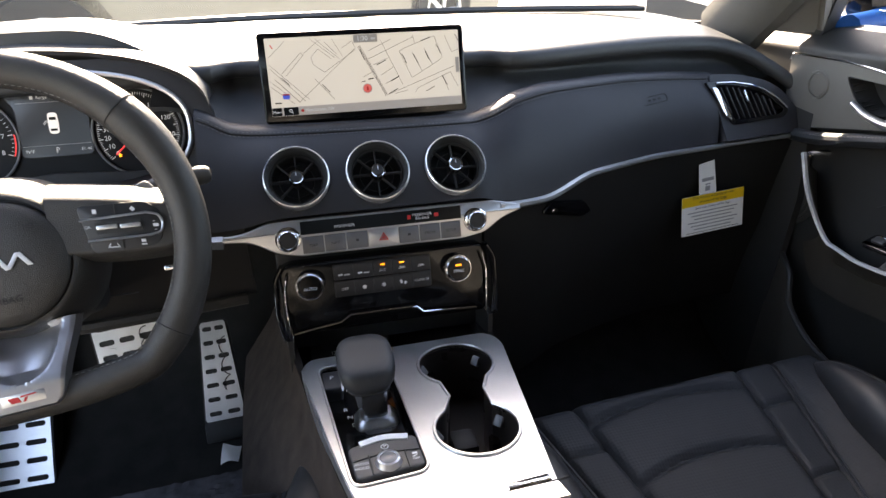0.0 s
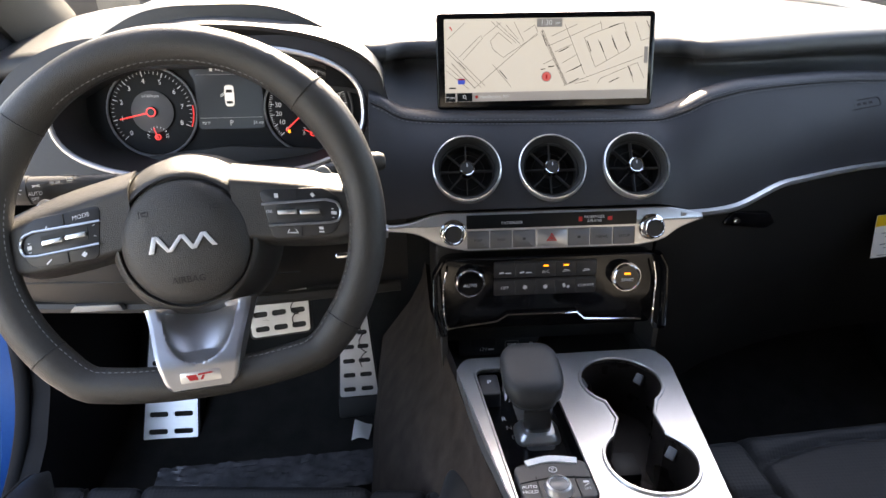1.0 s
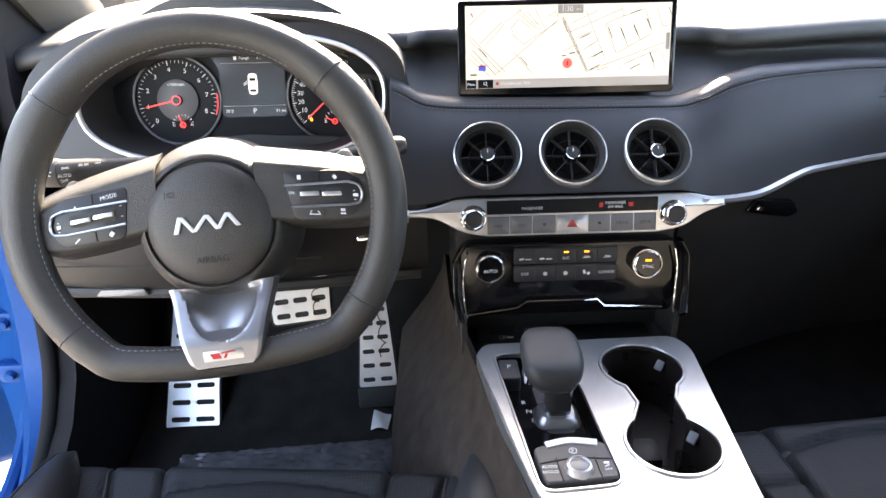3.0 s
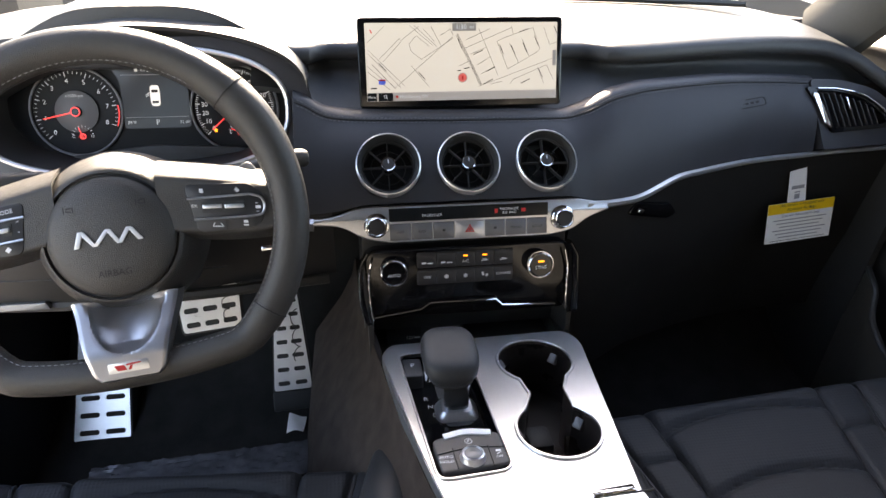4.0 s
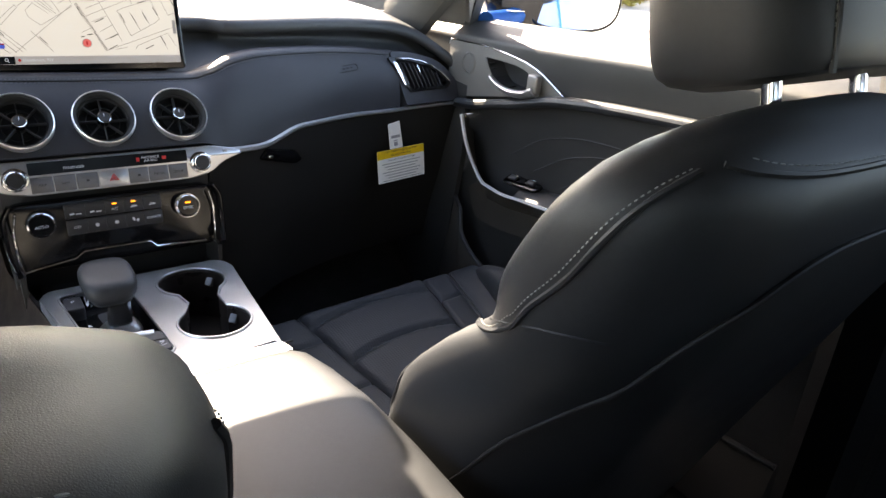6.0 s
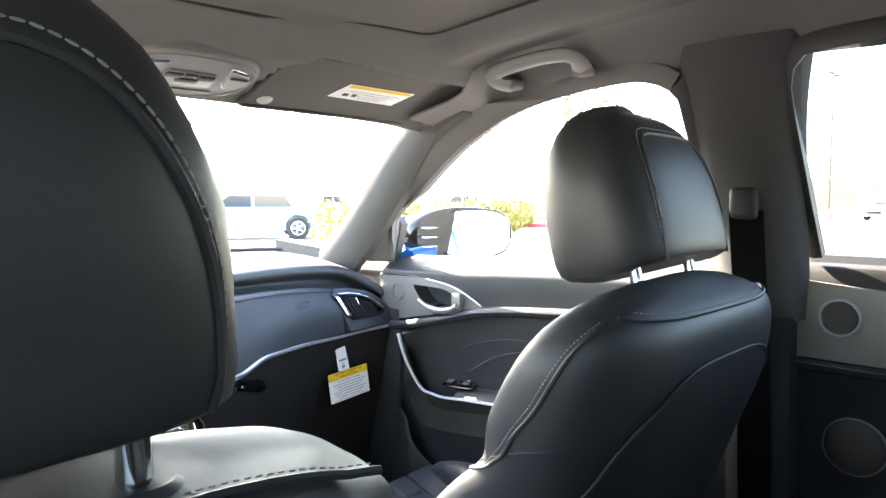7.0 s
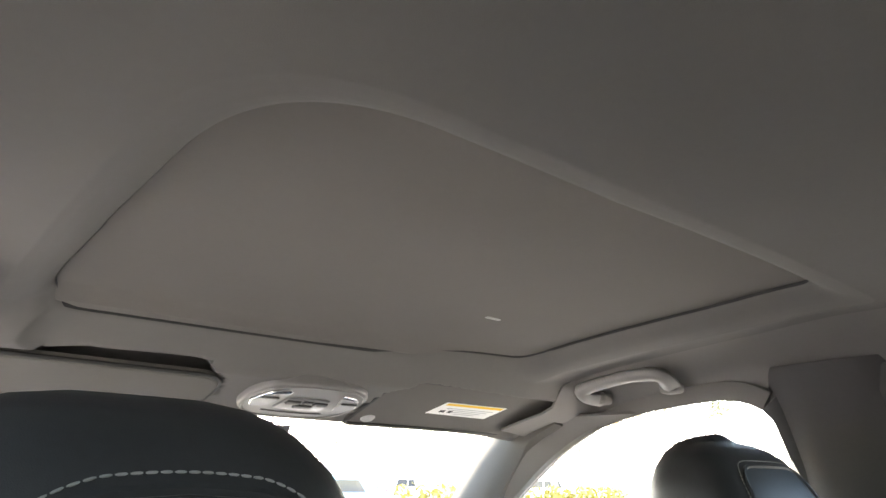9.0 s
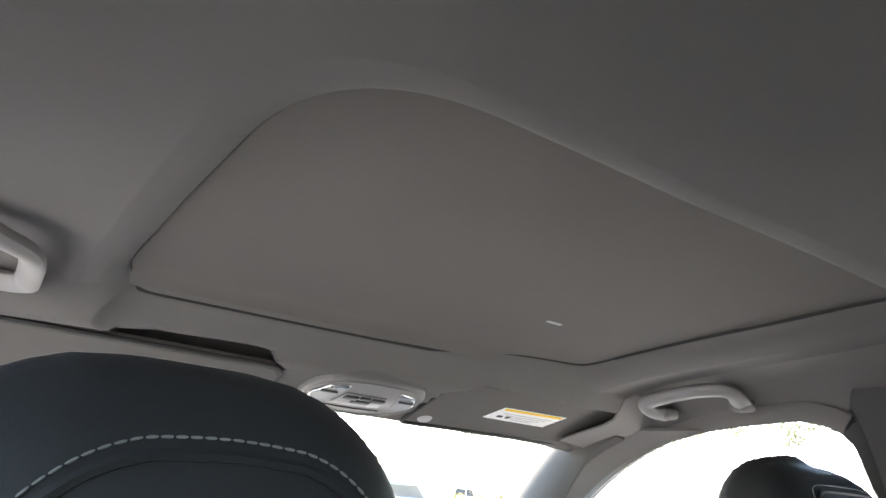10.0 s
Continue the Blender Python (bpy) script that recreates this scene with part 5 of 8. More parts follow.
    bars([(-0.1275, 0.0620, 0.0042, 0.0022, 0), (-0.1219, 0.0620, 0.0042, 0.0022, 0), (-0.1105, 0.0642, 0.0060, 0.0010, 0), (-0.1105, 0.0622, 0.0060, 0.0010, 0)], shift(sm, z=-0.0012), WHITE_INK, sl, "arrow_symbol")
    part("wiper_stalk", tube([m @ Vector((0.035, 0.012, -0.06)), m @ Vector((0.11, 0.040, -0.064)), m @ Vector((0.176, 0.046, -0.062))], 0.0085, 14), PLASTIC, t, "black wiper stalk")
    part("stalk_end", loft([[m @ Vector((x, 0.046 + r * math.cos(q), -0.062 + r * math.sin(q))) for q in np.linspace(0, 2 * math.pi, 20, endpoint=False)] for x, r in ((0.172, 0.0085), (0.174, 0.0105), (0.186, 0.0108), (0.194, 0.0100), (0.1985, 0.0070), (0.1995, 0.0030))]), PLASTIC, t)
    for s in (-1, 1):
        part("shift_paddle", prism(rounded([(s * 0.104, 0.018), (s * 0.1265, 0.0440), (s * 0.1360, 0.0475), (s * 0.1430, 0.0400), (s * 0.1440, 0.018)][::s], 0.006), 0.005, shift(m, z=-0.028), 0.0015), RING, t, "bright metal shift paddle")
    part("paddle_tip", box((0.150, -0.046, -0.030), (0.030, 0.006, 0.006), 0.002, 2, m), CHROME, t)


steering_wheel()


# ---- centre controls ----
def media_panel():
    t = thing("media_panel", (0, -0.03, 0.745), "satin silver control strip with two knobs and a row of keys", "control panel")
    m = basis((0, -0.0285, 0.7735), (1, 0, 0), (0, -0.965, 0.26))
    o = rounded([(-0.215, 0.0075), (-0.165, 0.0100), (-0.136, 0.0215), (0.134, 0.0215), (0.152, 0.0180), (0.176, 0.0125), (0.178, 0.0060), (0.150, -0.0030), (0.131, -0.0180), (0.100, -0.0235), (-0.100, -0.0235), (-0.131, -0.0180), (-0.158, -0.0005), (-0.215, 0.0030)], [0.001, 0.02, 0.012, 0.012, 0.02, 0.001, 0.001, 0.02, 0.015, 0.004, 0.004, 0.015, 0.02, 0.001])
    part("fascia", prism(o[::-1], 0.008, m, 0.0018, 3), SILVER, t, "satin silver fascia")
    win = part("display_window", prism(rrect(0.198, 0.0160, 0.0008), 0.002, shift(m, -0.0015, 0.0105, 0.0012)), DISPLAY, t, "black display window")
    lettering("PASSENGER", 0.0048, shift(m, -0.048, 0.0085, 0.0015), WHITE_INK, win)
    lettering("PASSENGER", 0.0046, shift(m, 0.048, 0.0125, 0.0015), WHITE_INK, win)
    lettering("AIR BAG", 0.0046, shift(m, 0.048, 0.0080, 0.0015), WHITE_INK, win)
    bars([(0.0315, 0.0105, 0.0042, 0.0055, 0), (0.066, 0.0105, 0.0055, 0.0045, 0)], shift(m, z=0.0015), RED, win, "warning_icons")
    xs = [-0.1005, -0.0738, -0.0475, -0.0205, 0.0170, 0.0432, 0.0700, 0.0968]
    for k, s in enumerate(["MAP", "NAV", "", "", "", "MEDIA", "SETUP"]):
        x, w = (xs[k] + xs[k + 1]) / 2, xs[k + 1] - xs[k] - 0.0012
        key = part("key", prism(rrect(w, 0.0205, 0.0010), 0.006, shift(m, x, -0.0105, 0.0016), 0.0008), BUTTON if k != 3 else SILVER, t, "grey key")
        if s:
            lettering(s, 0.0048, shift(m, x, -0.011, 0.0019), DARK_BUTTON, key)
        if k == 3:
            for q, r in ((0.0062, RED), (0.0042, BUTTON), (0.0026, RED)):
                part("hazard_triangle", prism([(-q, -0.6 * q), (q, -0.6 * q), (0, q)], 0.0003, shift(m, x, -0.0105, 0.0020 + 0.0002 * (0.0062 - q) / 0.002)), r, key)
        if k in (2, 4):
            bars([(x, -0.0105, 0.0036, 0.0030, 0)], shift(m, z=0.0019), DARK_BUTTON, key, "icon")
    for x in (-0.116, 0.1155):
        kn = part("knob", lathe([(0.0, 0.0135), (0.0088, 0.0135), (0.0098, 0.0120), (0.0100, 0.0)], shift(m, x, -0.001), 36), PLASTIC, t, "black knob in a silver ring")
        part("knob_ring", lathe([(0.0098, 0.0135), (0.0104, 0.0142), (0.0118, 0.0130), (0.0124, 0.0105), (0.0126, 0.0030), (0.0150, 0.0022), (0.0156, 0.0005)], shift(m, x, -0.001), 40), CHROME, kn, "bright ring")


media_panel()


def climate_panel():
    t = thing("climate_panel", (0, -0.04, 0.64), "gloss black climate control panel with two knobs and small keys", "control panel")
    m = basis((0, -0.030, 0.7075), (1, 0, 0), (0, -0.985, 0.17))
    part("housing", prism(rounded([(-0.134, 0.030), (0.134, 0.030), (0.128, -0.062), (-0.128, -0.062)], [0.02, 0.02, 0.008, 0.008]), 0.020, m, 0.003, 3), GLOSS, t, "gloss black housing")
    for s in (-1, 1):
        wing = [(s * 0.128, -0.030, 0.738), (s * 0.138, -0.034, 0.716), (s * 0.138, -0.044, 0.686), (s * 0.134, -0.058, 0.664), (s * 0.131, -0.066, 0.656)]
        part("side_wing", sweep(curve3(wing, 48), ring_sec(0.0035, 14, 0.0100), (0, -0.8, 0.3)), GLOSS, t, "gloss black side wing")
        edge = [(s * 0.1235, -0.0335, 0.728), (s * 0.1285, -0.0365, 0.700), (s * 0.1275, -0.0440, 0.668), (s * 0.1245, -0.055, 0.652)]
        part("wing_edge", tube(curve3(edge, 40), 0.0012, 8), CHROME, t, "bright edge")
    for row, y in ((0, 0.0135), (1, -0.0085)):
        fr = part("key_frame", prism(rrect(0.1235, 0.0205, 0.003), 0.003, shift(m, -0.0055, y, 0.0022), 0.0006), DARK_BUTTON, t)
        for k in range(5):
            x = -0.0545 + 0.0245 * k
            key = part("key", prism(rrect(0.0236, 0.0180, 0.001), 0.002, shift(m, x, y, 0.0034), 0.0006), DARK_BUTTON, fr)
            s = (["", "", "A/C", "", ""], ["OFF", "", "", "", "CLIMATE"])[row][k]
            if s:
                lettering(s, 0.0054 if len(s) < 5 else 0.0048, shift(m, x, y - (0.003 if row == 0 else 0), 0.0037), WHITE_INK, key)
            elif row == 0:
                bars([(x - 0.004, y - 0.003, 0.0055, 0.0022, 8), (x + 0.004, y - 0.0035, 0.007, 0.0014, 0)] if k < 2 else [(x, y - 0.003, 0.0090, 0.0010, 6), (x, y - 0.0015, 0.0060, 0.0010, -4)], shift(m, z=0.0037), WHITE_INK, key, "icon")
            else:
                bars([(x, y, 0.0016, 0.0055, a) for a in (0, 60, 120)] if k < 3 else [(x - 0.002, y + 0.001, 0.0030, 0.0050, 20), (x + 0.003, y - 0.001, 0.0030, 0.0036, -30)], shift(m, z=0.0037), WHITE_INK, key, "icon")
            if row == 0 and k in (2, 3):
                part("indicator", prism(rrect(0.0060, 0.0018, 0.0005), 0.0006, shift(m, x, y + 0.0045, 0.0040)), LIT_AMBER, key, "lit amber indicator")
    for s, word in ((-1, "AUTO"), (1, "SYNC")):
        x = -0.0968 if s < 0 else 0.0897
        km = shift(m, x, 0.0022, 0.0) @ Matrix.Rotation(radians(-4), 4, "X") @ Matrix.Scale(0.92, 4)
        kn = part("temperature_knob", lathe([(0.0, 0.0165), (0.0150, 0.0165), (0.0158, 0.0155), (0.0160, 0.0)], km, 44), GLOSS, t, "black knob marked " + word)
        part("knob_ring", lathe([(0.0156, 0.0160), (0.0163, 0.0172), (0.0176, 0.0160), (0.0182, 0.0120), (0.0186, 0.0)], km, 48), CHROME, kn, "knurled bright ring")
        kb = bmesh.new()
        for k in range(60):
            b = box((0.0186, 0, 0.0075), (0.0010, 0.0010, 0.012), 0, 1, km @ Matrix.Rotation(2 * math.pi * k / 60, 4, "Z"))
            me = bpy.data.meshes.new("t")
            b.to_mesh(me), b.free(), kb.from_mesh(me), bpy.data.meshes.remove(me)
        part("knurling", kb, CHROME, kn, kind="stuff")
        lettering(word, 0.0062, shift(km, 0, -0.003, 0.0168), WHITE_INK, kn)
        if s > 0:
            part("indicator", prism(rrect(0.0080, 0.0024, 0.0006), 0.0006, shift(km, 0, 0.0055, 0.0172)), LIT_AMBER, kn, "lit amber indicator")
    # flap edge and open cubby underneath
    lip = [(-0.124, -0.0425, 0.6485), (-0.063, -0.0425, 0.6575), (-0.051, -0.0420, 0.6660), (0.034, -0.0420, 0.6660), (0.043, -0.0425, 0.6570), (0.114, -0.0425, 0.6530)]
    part("flap_edge", tube(lip, 0.0016, 6), CHROME, t, "thin bright line along the tray flap")
    cub = part("cubby", join(box((0, 0.045, 0.585), (0.25, 0.006, 0.12), 0), box((0, 0.00, 0.575), (0.25, 0.10, 0.004), 0), box((-0.128, 0.0, 0.60), (0.006, 0.12, 0.10), 0), box((0.128, 0.0, 0.60), (0.006, 0.12, 0.10), 0)), PLASTIC, t, "dark open tray with sockets")
    cm = basis((-0.045, 0.018, 0.605), (1, 0, 0), (0, -0.93, 0.36))
    part("socket_plate", prism(rrect(0.095, 0.040, 0.005), 0.004, cm, 0.001), DARK_BUTTON, cub)
    part("power_socket", lathe([(0.0, 0.0030), (0.0115, 0.0030), (0.0125, 0.0)], shift(cm, -0.028, 0.002), 28), GLOSS, cub)
    lettering("12V", 0.0062, shift(cm, -0.032, -0.011, 0.0012), GREY_INK, cub)
    part("usb_frame", plate([rrect(0.017, 0.0095, 0.0015), rrect(0.0140, 0.0065, 0.0008)], 0.002, shift(cm, 0.006, -0.004, 0.0016)), BUTTON, cub)
    part("usb_tongue", prism(rrect(0.0110, 0.0018, 0.0003), 0.001, shift(cm, 0.006, -0.0035, 0.0012)), WHITE_INK, cub)
    bars([(0.030, -0.004, 0.004, 0.0012, 45), (0.030, -0.004, 0.004, 0.0012, -45)], shift(cm, z=0.0006), WHITE_INK, cub, "usb_symbol")


climate_panel()


# ---- centre console ----
def con_z(y):
    return 0.6405 + 0.050 * max(0.0, -0.09 - y) * (1.0 if y > -0.36 else 1.0)


def centre_console():
    t = thing("centre_console", (0, -0.25, 0.31), "centre console with a satin silver top, cup holders and lever gate", "centre console")
    slope = Vector((0, 1, -0.050)).normalized()
    m = basis((0, -0.09, 0.6405), (1, 0, 0), (0, 0.050, 1))
    yl = lambda y: (y + 0.09)
    cup = []
    c1, r1, c2, r2 = (0.0585, -0.1475), 0.0440, (0.0500, -0.2690), 0.0430
    for a in np.linspace(-52, 232, 40):
        cup.append((c1[0] + r1 * math.cos(radians(a)), yl(c1[1]) + r1 * math.sin(radians(a))))
    cup.append((0.0355, yl(-0.2100)))
    for a in np.linspace(128, 412, 40):
        cup.append((c2[0] + r2 * math.cos(radians(a)), yl(c2[1]) + r2 * math.sin(radians(a))))
    cup.append((0.0760, yl(-0.2040)))
    gate = rounded([(-0.100, yl(-0.114)), (-0.018, yl(-0.114)), (-0.008, yl(-0.318)), (-0.080, yl(-0.324))], 0.014, 6)
    outer = rounded([(-0.118, yl(-0.112)), (-0.108, yl(-0.092)), (0.114, yl(-0.086)), (0.126, yl(-0.112)), (0.106, yl(-0.290)), (0.096, yl(-0.366)), (-0.070, yl(-0.376)), (-0.090, yl(-0.290))], [0.006, 0.012, 0.016, 0.02, 0.05, 0.004, 0.004, 0.05])
    part("silver_top", plate([outer, cup, gate], 0.005, m), SILVER, t, "satin silver console top")
    for s, pts in ((1, [(0.124, -0.112), (0.116, -0.20), (0.106, -0.29), (0.097, -0.37)]), (-1, [(-0.118, -0.112), (-0.108, -0.20), (-0.091, -0.29), (-0.072, -0.378)])):
        line = curve3([(x, y, con_z(y) - 0.004) for x, y in pts], 16)
        part("side_skirt", sweep(line, [(0.0, 0.004), (-0.004, 0.002), (-0.010 if s < 0 else -0.007, -0.022), (0.0, -0.022)] if s < 0 else [(0.0, 0.004), (0.004, 0.002), (0.007, -0.022), (0.0, -0.022)], (0, 0, 1)), SILVER, t, "satin silver side skirt")
    part("cup_rim", tube([m @ Vector((x, y, 0.0008)) for x, y in cup], 0.0019, 6, closed=True, up=(0, 0, 1)), SILVER, t, "bright raised rim round the cup holders")
    part("gate_rim", tube([m @ Vector((x, y, 0.0008)) for x, y in gate], 0.0015, 6, closed=True, up=(0, 0, 1)), SILVER, t, "bright rim round the lever gate")
    well = part("cup_well", join(loft([[m @ Vector((x, y, 0.0)) for x, y in cup], [m @ Vector((x, y, -0.075)) for x, y in cup]], caps=False), prism(cup[::-1], 0.003, shift(m, z=-0.075))), CUP, t, "deep brown-black cup holders")
    for cx, cy, deg in ((c1[0], c1[1], 150), (c1[0], c1[1], 40), (c2[0], c2[1], 155), (c2[0], c2[1], 40)):
        q = m @ Vector((cx + 0.0385 * math.cos(radians(deg)), yl(cy) + 0.0385 * math.sin(radians(deg)), -0.016))
        mm = basis(q, (-math.sin(radians(deg)), math.cos(radians(deg)), 0), (-math.cos(radians(deg)) * 0.8, -math.sin(radians(deg)) * 0.8, 0.6))
        part("grip_tab", prism(rrect(0.0100, 0.012, 0.002), 0.008, mm, 0.0012), BUTTON, well, "pale grey grip tab")
    part("cup_divider", box((0.052, -0.208, 0.570), (0.030, 0.035, 0.03), 0.006, 2), PLASTIC, well)
    # lower body
    sides = []
    for y, wl, wr, out in ((0.22, 0.150, 0.150, 0.078), (0.08, 0.148, 0.148, 0.080), (-0.08, 0.133, 0.135, 0.090), (-0.11, 0.128, 0.128, 0.090), (-0.20, 0.116, 0.124, 0.085), (-0.30, 0.098, 0.112, 0.070), (-0.37, 0.082, 0.102, 0.060), (-0.55, 0.082, 0.118, 0.060), (-0.78, 0.086, 0.115, 0.060), (-0.95, 0.10, 0.11, 0.060)):
        z = con_z(y) - 0.014 if y < -0.05 else 0.60
        sides.append([Vector((-wl - out - 0.012, y, 0.30)), Vector((-wl - out + 0.012, y, 0.46)), Vector((-wl - 0.5 * out + 0.022, y, z - 0.07)), Vector((-wl + 0.002, y, z - 0.03)), Vector((-wl + 0.008, y, z)), Vector((wr - 0.008, y, z)), Vector((wr - 0.002, y, z - 0.03)), Vector((wr + 0.03, y, 0.46)), Vector((wr + 0.06, y, 0.30))])
    part("tunnel_side", loft([[r[0], r[1], r[2], r[3], r[4], r[4] + Vector((0.01, 0, -0.01)), r[0] + Vector((0.06, 0, 0))] for r in sides]), TUNNEL_CARPET, t, "brown-black carpeted tunnel side")
    part("tunnel_side", loft([[r[8], r[7], r[6], r[5], r[5] + Vector((-0.01, 0, -0.01)), r[8] + Vector((-0.06, 0, 0))] for r in sides]), PLASTIC, t)
    # gate floor with lever letters
    g = shift(m, z=-0.0015)
    floor_ = part("gate_panel", prism(gate, 0.003, shift(m, z=-0.0160)), GLOSS, t, "gloss black gate panel")
    part("gate_wall", loft([[m @ Vector((x, y, 0.0)) for x, y in gate], [m @ Vector((x, y, -0.017)) for x, y in gate]], caps=False), GLOSS, floor_)
    pb = part("park_button", prism(rrect(0.0215, 0.036, 0.004), 0.022, shift(m, -0.0850, yl(-0.143), 0.001), 0.002, 3), DARK_BUTTON, floor_, "black key marked P")
    lettering("P", 0.0095, shift(m, -0.0850, yl(-0.140), 0.0014), WHITE_INK, pb)
    for k, s in enumerate("RND"):
        lettering(s, 0.0085, shift(m, -0.0745 + 0.0035 * k, yl(-0.182 - 0.0145 * k), -0.0155), WHITE_INK, floor_, "gate_letter")
    slot = rounded([(-0.062, yl(-0.155)), (-0.034, yl(-0.155)), (-0.030, yl(-0.232)), (-0.058, yl(-0.232))], 0.006)
    part("slot", prism(slot, 0.0015, shift(m, z=-0.0152)), BLACK_INK, floor_)
    # parking brake and drive mode controls
    ctrl = rounded([(-0.080, yl(-0.273)), (-0.045, yl(-0.263)), (-0.013, yl(-0.269)), (-0.011, yl(-0.313)), (-0.076, yl(-0.318))], 0.006)
    cp = part("control_pad", prism(ctrl, 0.022, shift(m, z=0.0045), 0.002, 3), mat("pad_grey", (0.055, 0.055, 0.058), 0.5, var=0.1, vscale=30), t, "grey parking brake and drive mode pad")
    part("brake_key_edge", sweep(curve3([m @ Vector((x, yl(y), 0.0052)) for x, y in ((-0.068, -0.2715), (-0.045, -0.2665), (-0.021, -0.2705))], 12), [(-0.0035, -0.001), (0.0035, -0.001), (0.0035, 0.001), (-0.0035, 0.001)], (0, 0, 1)), WHITE_INK, cp, "pale front edge of the brake key")
    part("pad_split", tube([m @ Vector((x, yl(y), 0.0048)) for x, y in ((-0.077, -0.2945), (-0.045, -0.2880), (-0.012, -0.2915))], 0.0008, 5), BLACK_INK, cp)
    for x in (-0.0615, -0.0275):
        part("pad_split", tube([m @ Vector((x, yl(-0.288), 0.0048)), m @ Vector((x + 0.001, yl(-0.315), 0.0048))], 0.0008, 5), BLACK_INK, cp)
    part("brake_symbol", lathe([(0.0032, 0.0), (0.0032, 0.0003), (0.0038, 0.0003), (0.0038, 0.0)], shift(m, -0.045, yl(-0.2795), 0.0047), 20), WHITE_INK, cp)
    lettering("P", 0.0052, shift(m, -0.045, yl(-0.2795), 0.0050), WHITE_INK, cp)
    lettering("AUTO", 0.0050, shift(m, -0.0695, yl(-0.299), 0.0049), WHITE_INK, cp)
    lettering("HOLD", 0.0050, shift(m, -0.0695, yl(-0.305), 0.0049), WHITE_INK, cp)
    bars([(-0.019, yl(-0.296), 0.005, 0.0026, 0), (-0.019, yl(-0.2995), 0.0055, 0.0009, 30)], shift(m, z=0.0049), WHITE_INK, cp, "icon")
    lettering("OFF", 0.0040, shift(m, -0.019, yl(-0.304), 0.0049), WHITE_INK, cp)
    kd = part("mode_dial", lathe([(0.0, 0.0058), (0.0080, 0.0056), (0.0090, 0.0066), (0.0108, 0.0058), (0.0116, 0.0030), (0.0130, 0.0)], shift(m, -0.0445, yl(-0.302), 0.004), 40), SILVER, cp, "knurled silver drive mode dial")
    part("dial_cap", lathe([(0.0, 0.0063), (0.0076, 0.0061), (0.0084, 0.0055)], shift(m, -0.0445, yl(-0.302), 0.0042), 30), BUTTON, kd)
    # hinge flaps behind the silver top
    for x, y in ((0.072, -0.358), (-0.050, -0.381)):
        part("lid_catch", prism(rrect(0.042, 0.009, 0.002), 0.006, basis((x, y, con_z(y) + 0.003), (1, 0.08, 0), (0, 0, 1)), 0.0015), CHROME, t, "bright lid catch")
    part("lid_gap", tube([(-0.070, -0.378, con_z(-0.378) + 0.001), (0.0, -0.368, con_z(-0.368) + 0.001), (0.110, -0.360, con_z(-0.36) + 0.001)], 0.0013, 5), BLACK_INK, t)
    part_border = surf(lambda u, v: Vector((-0.073 + 0.168 * u + 0.004 * v, -0.3745 - 0.018 * v + 0.007 * u, con_z(-0.372) + 0.001)), 10, 4, 0.006)
    part("rear_border", part_border, SILVER, t)
    strip = curve3([(-0.0670, -0.374, con_z(-0.37) + 0.001), (-0.0640, -0.44, 0.658), (-0.066, -0.60, 0.660), (-0.070, -0.79, 0.658)], 20)
    part("side_strip", sweep(strip, [(-0.008, -0.012), (-0.008, 0.0), (-0.005, 0.002), (0.008, 0.002), (0.010, -0.012)], (0, 0, 1)), SILVER, t, "satin silver strip beside the armrest")


centre_console()


def socket_panel():
    t = thing("socket_panel", (-0.054, 0.004, 0.578), "black socket panel with covered outlet and charging port", "socket panel")
    m = basis((-0.054, 0.002, 0.5965), (1, 0, 0), (0, -0.95, 0.30))
    part("face", prism(rrect(0.104, 0.037, 0.004), 0.012, m, 0.0015), PLASTIC, t)
    lid = part("outlet_cover", prism(rrect(0.034, 0.020, 0.005), 0.004, shift(m, -0.020, 0.003, 0.003), 0.0015), RUBBER, t, "black outlet cover")
    lettering("12V", 0.0068, shift(m, -0.020, -0.0105, 0.0006), WHITE_INK, t)
    bars([(-0.010, -0.0105, 0.008, 0.0022, 0)], shift(m, z=0.0006), WHITE_INK, t, "printed_mark")
    port = part("charging_port", plate([rrect(0.0185, 0.0105, 0.002), rrect(0.0162, 0.0082, 0.0012)], 0.002, shift(m, 0.018, -0.005, 0.001)), BUTTON, t, "pale outline of the charging port")
    part("port_tongue", box((0.018, -0.005, 0.001), (0.012, 0.0030, 0.0014), 0.0003, 1, m), SILVER, port)
    bars([(0.043, -0.005, 0.0030, 0.0048, 20), (0.0445, -0.005, 0.0028, 0.0034, -30)], shift(m, z=0.0006), WHITE_INK, t, "printed_mark")


socket_panel()


